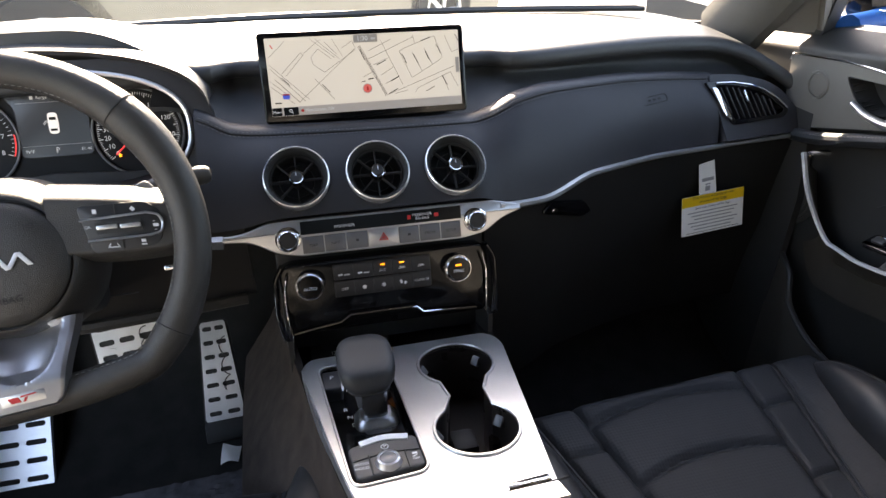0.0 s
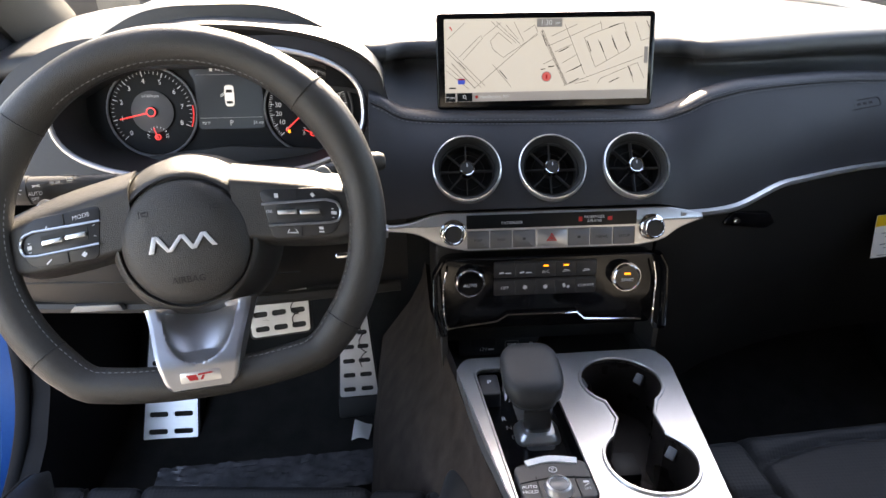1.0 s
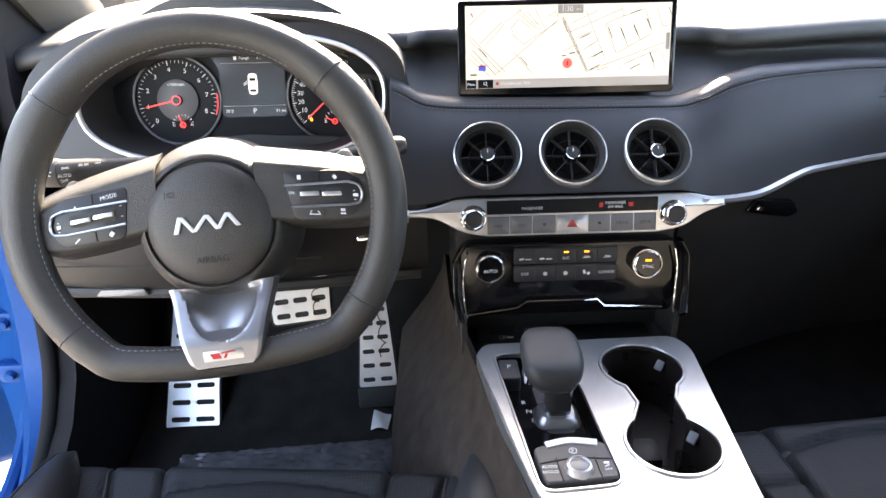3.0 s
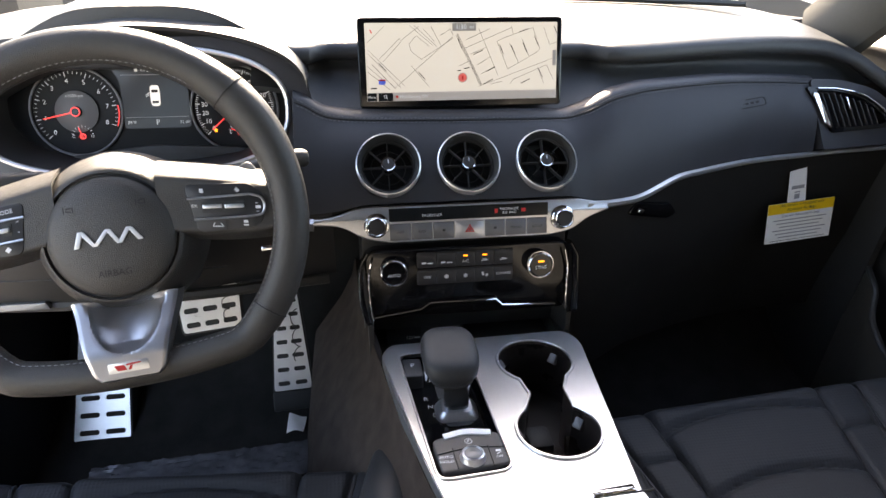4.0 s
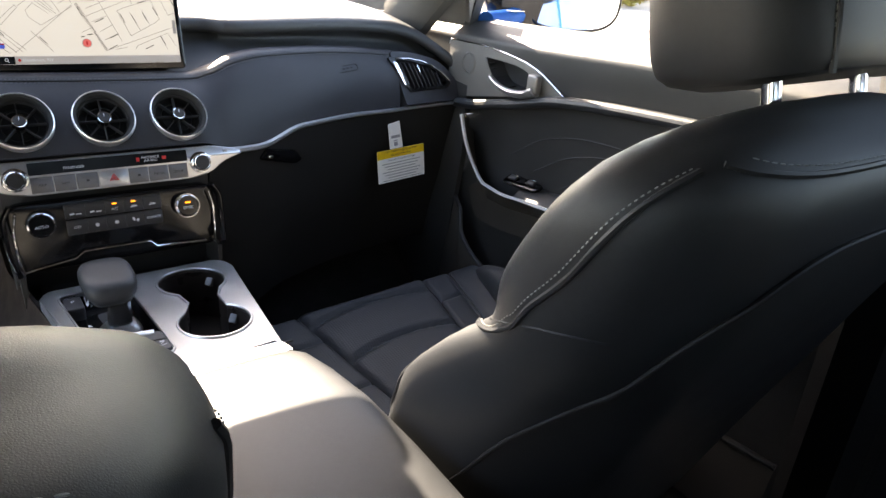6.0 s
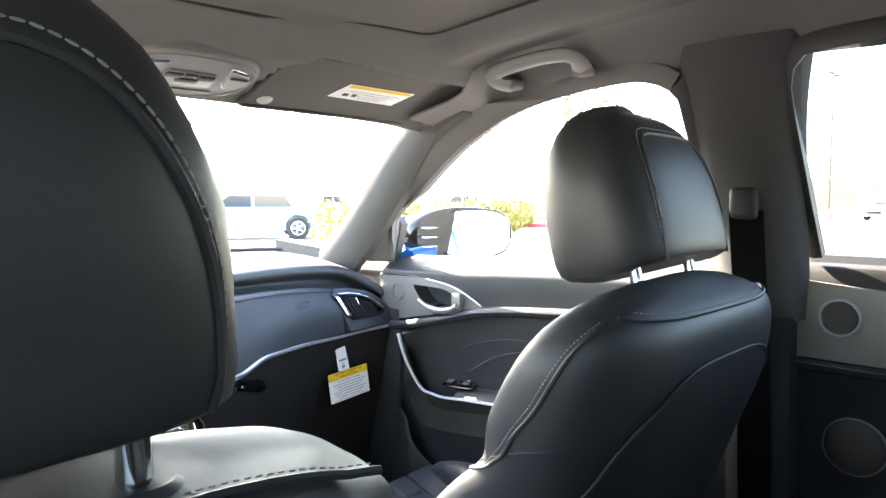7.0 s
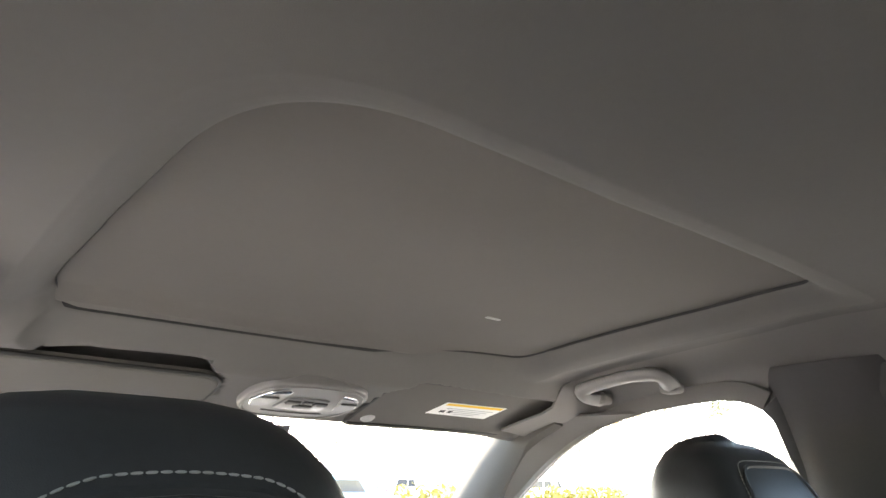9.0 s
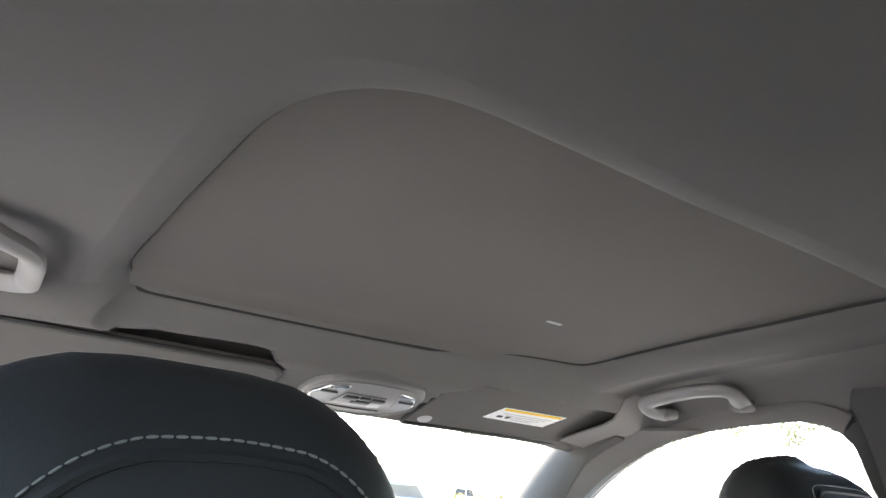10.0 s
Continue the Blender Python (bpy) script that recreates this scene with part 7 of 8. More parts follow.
seat(-0.345, -0.345, "driver_seat", "black leather driver's seat with pale stitching and arched head rest", 1, -0.028, -0.045, 0.0, -0.790, 0.0, 1.0, 0.0, HEAD_REST, 0.022, -0.10)
seat(0.372, 0.388, "passenger_seat", "black leather passenger seat with pale stitching and perforated cushion", -1, low=0.003)


# ---- passenger door ----
WINDOW = [(0.130, 0.951), (0.097, 1.048), (-0.047, 1.131), (-0.203, 1.217), (-0.338, 1.266), (-0.464, 1.285), (-0.569, 1.290), (-0.613, 1.280), (-0.639, 1.259), (-0.646, 1.237), (-0.650, 1.200), (-0.661, 1.160), (-0.690, 0.97)]


def door_x(z):
    """The window plane leans inwards with height."""
    return 0.725 - 0.36 * max(0.0, z - 0.95)


def passenger_door():
    t = thing("passenger_door", (0.72, -0.25, 0.32), "closed passenger door with silver inlay, pull handle and stitched armrest", "car door")
    X = spl([0.30, 0.45, 0.58, 0.66, 0.72, 0.79, 0.83, 0.86, 0.928, 0.936, 0.946, 0.956, 0.966, 0.972], [0.700, 0.705, 0.712, 0.706, 0.708, 0.704, 0.700, 0.696, 0.6895, 0.690, 0.700, 0.714, 0.730, 0.742])
    Z1 = spl([-0.82, -0.40, -0.1, 0.20, 0.30], [0.030, 0.022, 0.004, -0.008, -0.012])

    def panel(u, v):
        y = 0.26 - 1.03 * u
        z = 0.30 + 0.672 * v
        zz = z + (Z1(y) * v**3)
        return Vector((X(z), y, zz))

    part("outer_skin", surf(lambda u, v: Vector((0.86 + 0.045 * math.sin(math.pi * v) - 0.06 * v, 0.30 - 1.12 * u, 0.30 + 0.66 * v)), 10, 12, 0.01), BLUE, t, "blue painted outer skin")
    part("belt_ledge", surf(lambda u, v: Vector((0.735 + 0.066 * v, 0.25 - 1.05 * u, 0.968 + Z1(0.25 - 1.05 * u) - 0.010 * v)), 16, 3, 0.01), RUBBER, t)
    yz = lambda x: basis((x, 0, 0), (0, -1, 0), (-1, 0, 0))
    q = yz(0.6885)
    inlay = rounded([(-0.150, 0.922), (-0.02, 0.926), (0.107, 0.912), (0.190, 0.872), (0.05, 0.846), (-0.115, 0.812), (-0.145, 0.83)], [0.01, 0.05, 0.08, 0.004, 0.05, 0.01, 0.02], 8)
    bowl = rounded([(-0.034, 0.906), (0.075, 0.904), (0.122, 0.882), (0.112, 0.868), (0.045, 0.857), (0.008, 0.862), (-0.014, 0.880)], [0.008, 0.03, 0.012, 0.01, 0.02, 0.01, 0.01], 6)
    part("trim_panel", cut_out(surf(panel, 160, 150), [bowl], 0.02), DOOR_SKIN, t, "black moulded trim panel")
    speaker = oval(0.0215, 0.0215, 36, -0.083, 0.884)
    inl = part("silver_inlay", plate([inlay, bowl, speaker], 0.008, q), DOOR_SILVER, t, "satin silver inlay round the handle")
    part("inlay_edge", tube([q @ Vector((x, y, 0.001)) for x, y in inlay[: len(inlay) * 4 // 7 - 2]], 0.0016, 6), CHROME, inl)
    part("handle_bowl", loft([[q @ Vector((x, y, -0.002)) for x, y in bowl], [q @ Vector((0.05 + (x - 0.05) * 0.88, 0.884 + (y - 0.884) * 0.85, -0.038)) for x, y in bowl]], caps=False), PLASTIC, inl)
    part("bowl_back", prism([(0.05 + (x - 0.05) * 0.9, 0.884 + (y - 0.884) * 0.85) for x, y in bowl][::-1], 0.003, shift(q, z=-0.036)), RUBBER, inl)
    tw = part("tweeter", lathe([(0.0, 0.002), (0.0165, 0.002), (0.0175, 0.0005)], shift(q, -0.083, 0.884, -0.001), 36), DOOR_SILVER, t, "round tweeter grille")
    part("tweeter_ring", lathe([(0.0176, -0.002), (0.0182, 0.0018), (0.0205, 0.0020), (0.0218, 0.0002)], shift(q, -0.083, 0.884), 40), DOOR_SILVER, tw)
    lever = curve3([(0.684, 0.006, 0.872), (0.676, -0.030, 0.862), (0.672, -0.070, 0.858), (0.672, -0.105, 0.862), (0.674, -0.128, 0.872)], 16)
    hd = part("door_handle", sweep(lever, ring_sec(0.0110, 12, 0.0080), (0.3, 0, 1), size=lambda s: 0.50 + 0.6 * s), SILVER, t, "curved satin silver handle lever")
    part("lever_end", box((0.676, -0.122, 0.884), (0.016, 0.026, 0.034), 0.005, 3), DOOR_SILVER, hd)
    # soft roll under the inlay with stitching
    roll = curve3([(0.690, 0.17, 0.800), (0.684, 0.10, 0.803), (0.682, -0.05, 0.832), (0.682, -0.186, 0.866), (0.682, -0.35, 0.884), (0.684, -0.72, 0.905)], 50)
    part("soft_roll", sweep(roll, ring_sec(0.011, 10, 0.010), (0, 0, 1)), LEATHER, t, "padded black roll with double stitching")
    for dz in (0.006, -0.002):
        part("roll_stitching", stitches([p + Vector((-0.0098, 0, dz)) for p in roll[6:]], (-1, 0, 0.2), 0.004, 0.002, 0.0005), THREAD, t, kind="stuff")
    # armrest and pull
    edge = curve3([(0.645, 0.036, 0.795), (0.650, 0.020, 0.745), (0.664, -0.004, 0.690), (0.668, -0.030, 0.668), (0.662, -0.075, 0.668), (0.656, -0.16, 0.678), (0.650, -0.30, 0.692), (0.648, -0.46, 0.700), (0.655, -0.60, 0.703)], 60)
    part("pull_trim", sweep(edge, [(-0.0030, -0.003), (0.0030, -0.003), (0.0022, 0.0025), (-0.0022, 0.0025)], (-1, -0.2, 0.35)), PULL, t, "bright silver edge of the pull handle")
    part("pull_cap", box((0.662, 0.022, 0.796), (0.036, 0.012, 0.008), 0.003, 2), CHROME, t)
    part("pull_side", loft([[p + Vector((0.002, 0, 0)) for p in edge], [p + Vector((0.012, -0.005, -0.02)) for p in edge], [Vector((0.706, p.y + 0.03, p.z - 0.045)) for p in edge], [Vector((0.708, p.y + 0.05, p.z - 0.10)) for p in edge]], caps=False, closed=False), DOOR_LOW, t, "brown-black pull handle body")
    part("armrest", surf(lambda u, v: (lambda p: Vector((p.x + (0.706 - p.x) * v, p.y, p.z - 0.004 + 0.008 * math.sin(math.pi * v) + 0.020 * v)))(edge[20 + int(round(40 * u))]), 40, 10, 0.01), LEATHER, t, "padded black armrest")
    sw = part("switch_panel", prism(rounded([(-0.040, -0.014), (0.052, -0.016), (0.058, 0.004), (-0.036, 0.014)], 0.008), 0.006, basis((0.686, -0.112, 0.7005), (0, -1, 0.14), (-0.50, 0.08, 1)), 0.002), GLOSS, t, "gloss black window switch panel")
    sb = basis((0.686, -0.112, 0.7005), (0, -1, 0.14), (-0.50, 0.08, 1))
    for x in (-0.018, 0.030):
        part("window_switch", box((x, 0, 0.002), (0.020, 0.013, 0.005), 0.002, 2, sb), DARK_BUTTON, sw)
        part("switch_edge", box((x, 0.0058, 0.0042), (0.014, 0.0014, 0.001), 0.0004, 1, sb), CHROME, sw)
    # leather insert seams
    for k in range(3):
        pts = curve3([(0.7035, -0.06 - 0.07 * k, 0.735 - 0.012 * k), (0.7025, -0.15 - 0.07 * k, 0.790 - 0.015 * k), (0.700, -0.26 - 0.06 * k, 0.815 - 0.018 * k), (0.698, -0.60, 0.828 - 0.035 * k)], 24)
        part("insert_seam", tube([p + Vector((-0.002, 0, 0)) for p in pts], 0.0011, 5), LEATHER, t)
    # speaker and pocket
    sp = yz(0.7035)
    ms = part("speaker_grille", lathe([(0.0, 0.002), (0.050, 0.002), (0.055, 0.0)], shift(sp, -0.105, 0.705), 40), PLASTIC, t, "round dark speaker grille")
    for k in range(7):
        part("grille_ring", lathe([(0.008 + 0.0065 * k, 0.002), (0.0095 + 0.0065 * k, 0.0032), (0.011 + 0.0065 * k, 0.002)], shift(sp, -0.105, 0.705), 36), BLACK_INK, ms)
    pocket = curve3([(0.700, 0.10, 0.600), (0.668, 0.035, 0.590), (0.655, 0.005, 0.545), (0.655, -0.05, 0.510), (0.655, -0.15, 0.490), (0.660, -0.45, 0.470), (0.690, -0.70, 0.46)], 50)
    part("door_pocket", loft([[p for p in pocket], [p + Vector((-0.004, 0, -0.012)) for p in pocket], [Vector((0.672, p.y, 0.33)) for p in pocket]], caps=False, closed=False), DOOR_LOW, t, "long brown-black door pocket")
    part("pocket_edge", tube(pocket, 0.005, 8), PLASTIC, t)
    # window frame and glass
    win = WINDOW
    pts = curve3([(door_x(z), y, z) for y, z in win], 60)
    sec = [(-0.024, 0.0), (-0.008, 0.010), (0.004, 0.010), (0.004, -0.012), (-0.024, -0.012)]
    cut = max(k for k, p in enumerate(pts) if p.z > 1.262)
    part("window_frame", sweep(pts[: cut + 1], sec, (-1, 0, -0.3)), LINER_TRIM, t, "warm grey trim round the window")
    part("window_frame", sweep(pts[cut:], sec, (-1, 0, -0.3)), PLASTIC, t, "black rear upright of the window")
    part("window_seal", tube([p + Vector((0.002, 0, 0)) for p in pts], 0.0042, 8, up=(1, 0, 0)), RUBBER, t, "thin black window seal")
    part("sail_panel", prism([(-0.33, 0.94), (-0.125, 0.945), (-0.095, 1.045), (-0.11, 1.06)], 0.02, basis((0.712, 0, 0), (0, -1, 0), (-1, 0, 0))), PLASTIC, t, "black triangular mirror panel")
    part("window_pane", surf(lambda u, v: Vector((door_x(0.95 + 0.35 * v) + 0.006, 0.13 - 0.83 * u - (0.40 * v * (1 - u)), 0.95 + 0.35 * v)), 6, 6), GLASS, t, "clear side window glass")


passenger_door()


def rear_door():
    t = thing("rear_door", (0.72, -1.25, 0.32), "closed rear door with silver inlay, tweeter and round speaker", "car door")
    X = spl([0.30, 0.60, 0.80, 0.86, 0.97, 1.0, 1.02], [0.708, 0.712, 0.710, 0.703, 0.700, 0.708, 0.735])
    part("outer_skin", surf(lambda u, v: Vector((0.86 + 0.045 * math.sin(math.pi * v) - 0.06 * v, -0.82 - 1.0 * u, 0.30 + 0.68 * v)), 10, 12, 0.01), BLUE, t, "blue painted outer skin")
    q = basis((0.6900, 0, 0), (0, -1, 0), (-1, 0, 0))
    bowl = rounded([(0.895, 0.957), (1.05, 0.952), (1.03, 0.905), (0.935, 0.905)], 0.012)
    part("trim_panel", cut_out(surf(lambda u, v: Vector((X(0.30 + 0.72 * v), -0.790 - 0.95 * u, 0.30 + 0.72 * v)), 150, 140), [bowl], 0.02), BACK_PANEL, t, "black moulded trim panel")
    part("silver_inlay", plate([rounded([(0.786, 0.872), (0.792, 0.985), (1.08, 0.962), (1.16, 0.90), (1.05, 0.872)], [0.006, 0.004, 0.05, 0.03, 0.03]), bowl, oval(0.0270, 0.0270, 36, 0.846, 0.935)], 0.008, q), DOOR_SILVER, t, "satin silver inlay")
    part("bowl_back", prism(bowl[::-1], 0.003, shift(q, z=-0.034)), RUBBER, t)
    part("bowl_side", loft([[q @ Vector((x, y, -0.002)) for x, y in bowl], [q @ Vector((x, y, -0.036)) for x, y in bowl]], caps=False), PLASTIC, t)
    part("door_handle", sweep(curve3([(0.692, -0.918, 0.926), (0.686, -0.96, 0.918), (0.684, -1.00, 0.914), (0.686, -1.04, 0.918)], 12), ring_sec(0.007, 10, 0.005), (0.3, 0, 1)), SILVER, t, "satin silver handle lever")
    tw = part("tweeter", lathe([(0.0, 0.001), (0.022, 0.001), (0.023, -0.002)], shift(q, 0.846, 0.935), 36), SPEAKER, t, "bronze-grey tweeter grille in a bright ring")
    part("tweeter_ring", lathe([(0.0225, -0.002), (0.0235, 0.003), (0.0265, 0.003), (0.0280, 0.0)], shift(q, 0.846, 0.935), 44), SILVER, tw)
    part("roll", sweep([(0.698, -0.79 - 0.09 * k, 0.862) for k in range(11)], ring_sec(0.010, 8), (0, 0, 1)), LEATHER, t)
    part("roll_stitching", stitches([(0.6885, -0.79 - 0.09 * k, 0.864) for k in range(11)], (-1, 0, 0), 0.004, 0.002, 0.0005), THREAD, t, kind="stuff")
    sp = part("speaker", lathe([(0.0, 0.004), (0.032, 0.004), (0.038, 0.002), (0.040, 0.0)], shift(basis((0.7045, 0, 0), (0, -1, 0), (-1, 0, 0)), 0.868, 0.750), 40), SPEAKER, t, "round bronze-grey speaker cover")
    part("speaker_rim", lathe([(0.0395, 0.0), (0.0400, 0.0045), (0.0415, 0.0035), (0.0420, 0.0)], shift(basis((0.7045, 0, 0), (0, -1, 0), (-1, 0, 0)), 0.868, 0.750), 44), DOOR_SILVER, sp)
    part("armrest", box((0.692, -1.26, 0.735), (0.06, 0.48, 0.06), 0.02, 4), LEATHER, t)
    pocket = curve3([(0.69, -0.79, 0.655), (0.675, -0.86, 0.645), (0.665, -0.93, 0.600), (0.665, -0.97, 0.50), (0.67, -1.0, 0.40)], 24)
    part("pocket_edge", tube(pocket, 0.006, 8), PLASTIC, t)
    win = [(-0.815, 1.02), (-0.800, 1.15), (-0.790, 1.26), (-0.81, 1.295), (-0.95, 1.302), (-1.25, 1.28), (-1.55, 1.20), (-1.62, 1.10), (-1.60, 1.04)]
    part("window_frame", sweep(curve3([(door_x(z) + 0.004, y, z) for y, z in win], 50), [(-0.022, 0.0), (-0.008, 0.008), (0.004, 0.008), (0.004, -0.01), (-0.022, -0.01)], (-1, 0, -0.3)), PLASTIC, t, "dark window frame")
    part("window_pane", surf(lambda u, v: Vector((door_x(1.01 + 0.29 * v) + 0.008, -0.80 - 0.80 * u, 1.01 + 0.29 * v)), 6, 6), PRIVACY_GLASS, t, "lightly tinted rear side window glass")
    part("rear_quarter", box((0.66, -1.80, 1.10), (0.08, 0.34, 0.40), 0.02, 2), LINER_TRIM, t)


rear_door()


# ---- driver's side: open door, jamb, sill ----
JAMB = [(0.10, 1.02), (0.062, 0.90), (0.056, 0.75), (0.045, 0.64), (0.028, 0.56), (-0.010, 0.490), (-0.09, 0.432), (-0.22, 0.402), (-0.45, 0.392), (-0.72, 0.392)]


def driver_opening():
    t = thing("door_opening", (-0.70, -0.3, 0.30), "blue painted door jamb and sill with black weather seal", "door frame", kind="structure")
    line = curve3([(-0.69, y, z) for y, z in JAMB], 60)
    part("weather_seal", tube([p + Vector((0.004, 0.0, 0)) for p in line], 0.0095, 10, up=(1, 0, 0)), SILL, t, "black rubber weather seal")
    far = lambda p: 0.28 + 0.72 * min(1.0, max(0.0, (p.z - 0.42) / 0.12))
    part("jamb", loft([[p + Vector((-0.002, 0.006, -0.006)) for p in line], [p + far(p) * Vector((-0.035, 0.004, -0.004)) for p in line], [p + far(p) * Vector((-0.060, 0.020, -0.020)) for p in line], [p + far(p) * Vector((-0.110, 0.055, -0.055)) + Vector((0, 0, -0.05 * (1 - far(p)))) for p in line]], caps=False, closed=False), BLUE, t, "glossy blue painted jamb")
    kick = [(-y, z) for y, z in [(p.y, p.z) for p in line[::3]]]
    part("kick_panel", prism([(-0.45, 0.30)] + [(-0.45, 1.0)] + [(a - 0.012, b + 0.009) for a, b in kick] + [(0.72, 0.30)], 0.03, basis((-0.684, 0, 0), (0, -1, 0), (-1, 0, 0))), SILL, t, "black kick panel and sill cover")
    part("seal_lip", loft([[p + Vector((0.004, 0.008, -0.008)) for p in line], [p + Vector((0.014, 0.014, -0.012)) for p in line]], caps=False, closed=False), SILL, t)
    part("jamb_step", tube([p + Vector((-0.045, 0.030, -0.020)) for p in line[:40]], 0.010, 8), BLUE, t, "pressed rib along the jamb")
    for z in (0.60, 0.53):
        part("hinge_plate", box((-0.745, 0.062 if z > 0.55 else 0.040, z), (0.040, 0.020, 0.030), 0.005, 2), BLUE, t, "blue painted hinge plate")
        part("hinge_bolt", lathe([(0.0, 0.006), (0.006, 0.006), (0.008, 0.0)], basis((-0.745, 0.050 if z > 0.55 else 0.028, z), (1, 0, 0), (0, -1, 0)), 12), BLUE, t)
    part("kick_line", tube([p + Vector((0.022, 0.045, -0.03)) for p in line[10:46]], 0.0016, 5), BLACK_INK, t)


driver_opening()


def driver_door():
    t = thing("driver_door", (-0.95, 0.0, 0.32), "open driver's door with a blue painted edge and black trim", "car door")
    m = Matrix.Translation((-0.80, 0.16, 0)) @ Matrix.Rotation(radians(-62), 4, "Z")
    part("shell", box((0.0, -0.55, 0.635), (0.10, 1.08, 0.65), 0.03, 3, m), BLUE, t, "blue painted door shell")
    part("inner_trim", box((0.060, -0.58, 0.66), (0.03, 0.98, 0.56), 0.02, 3, m), PLASTIC, t, "black inner trim")
    part("silver_line", box((0.078, -0.45, 0.86), (0.006, 0.60, 0.012), 0.002, 1, m), SILVER, t)
    part("hinge", box((0.02, 0.0, 0.60), (0.06, 0.05, 0.06), 0.008, 2, m), BLUE, t)
    part("hinge", box((0.02, 0.0, 0.45), (0.06, 0.05, 0.05), 0.008, 2, m), BLUE, t)
    part("check_strap", box((0.05, 0.02, 0.53), (0.10, 0.02, 0.02), 0.004, 2, m), RUBBER, t)


driver_door()


# ---- things on the roof ----
def visor(x0, x1, name_label, mark):
    t = thing("sun_visor", ((x0 + x1) / 2, -0.2, 1.25), name_label, "sun visor", "sun visors")
    s = 1 if x0 > 0 else -1
    a, b = (Vector((0, -0.262, 1.2785)), Vector((0, -0.110, 1.240))) if s < 0 else (Vector((0, -0.2915, 1.3050)), Vector((0, -0.125, 1.2515)))
    up = (a - b).normalized()
    c = (a + b) / 2 + Vector(((x0 + x1) / 2, 0, 0))
    m = basis(c, (1, 0, 0.02 * s), Vector((1, 0, 0)).cross(Vector((0, up.y, up.z))) * (-1 if Vector((1, 0, 0)).cross(up).z > 0 else 1))
    w, h = x1 - x0, (a - b).length
    sy = 1 if (m.to_3x3() @ Vector((0, 1, 0))).y < 0 else -1      # +1 where local y runs to the rear
    k = sy
    o = [(-w / 2, -k * h / 2), (w / 2, -k * h / 2), (w / 2, k * h / 2), (-w / 2, k * h / 2)]
    r = [0.012, 0.012, 0.018, 0.046] if s > 0 else [0.012, 0.012, 0.040, 0.018]
    o = rounded(o if k > 0 else o[::-1], r if k > 0 else r[::-1], 8)
    part("padded_panel", prism(o, 0.012, m, 0.004, 5), VISOR, t, "warm grey fabric panel", sharp=12)
    # dark tube stands in for the shade between visor edge and lining
    part("gap_shade", tube([m @ Vector((x * 1.006, y * 1.02, 0.0012 if s > 0 else -0.004)) for x, y in o], 0.0032 if s > 0 else 0.0028, 6, closed=True, up=tuple(m.to_3x3() @ Vector((0, 0, 1)))), RUBBER, t, "dark tube standing for the shade in the gap round the folded visor")
    if mark:
        lab = part("warning_label", prism([(-0.072, -0.026), (0.068, -0.030), (0.082, 0.022), (-0.058, 0.022)], 0.0006, shift(m, (mark - (x0 + x1) / 2), k * 0.002, 0.0008)), PAPER, t, "white and yellow warning label")
        lm = shift(m, mark - (x0 + x1) / 2, k * 0.002, 0.0012)
        bars([(0.010, 0.0165 * 1, 0.130, 0.009, 0)], lm, YELLOW, lab, "yellow_band")
        bars([(0.008, 0.002 - 0.007 * r, 0.11 - 0.02 * r, 0.002, 0) for r in range(4)], shift(lm, z=0.0002), GREY_INK, lab, "printed_line")
        bars([(-0.045, -0.012, 0.012, 0.009, 0), (-0.028, -0.012, 0.010, 0.009, 0)], shift(lm, z=0.0002), BLACK_INK, lab, "printed_mark")
    part("hinge_clip", lathe([(0.0, 0.004), (0.010, 0.003), (0.013, 0.0)], shift(m, -s * (w / 2 - 0.035), -k * (h / 2 - 0.022), 0.0), 20), LAMP_GREY, t)


visor(0.166, 0.549, "warm grey passenger sun visor folded up, with a warning label", 0.365)
visor(-0.552, -0.095, "warm grey driver's sun visor folded up", 0)
solo("visor_label", prism([(-0.03, -0.018), (0.03, -0.018), (0.03, 0.018), (-0.03, 0.018)], 0.0006, basis((-0.362, -0.146, 1.2482), (1, 0, 0), (0, -0.26, -1))), PAPER, "white label stuck to the driver's sun visor", "label")


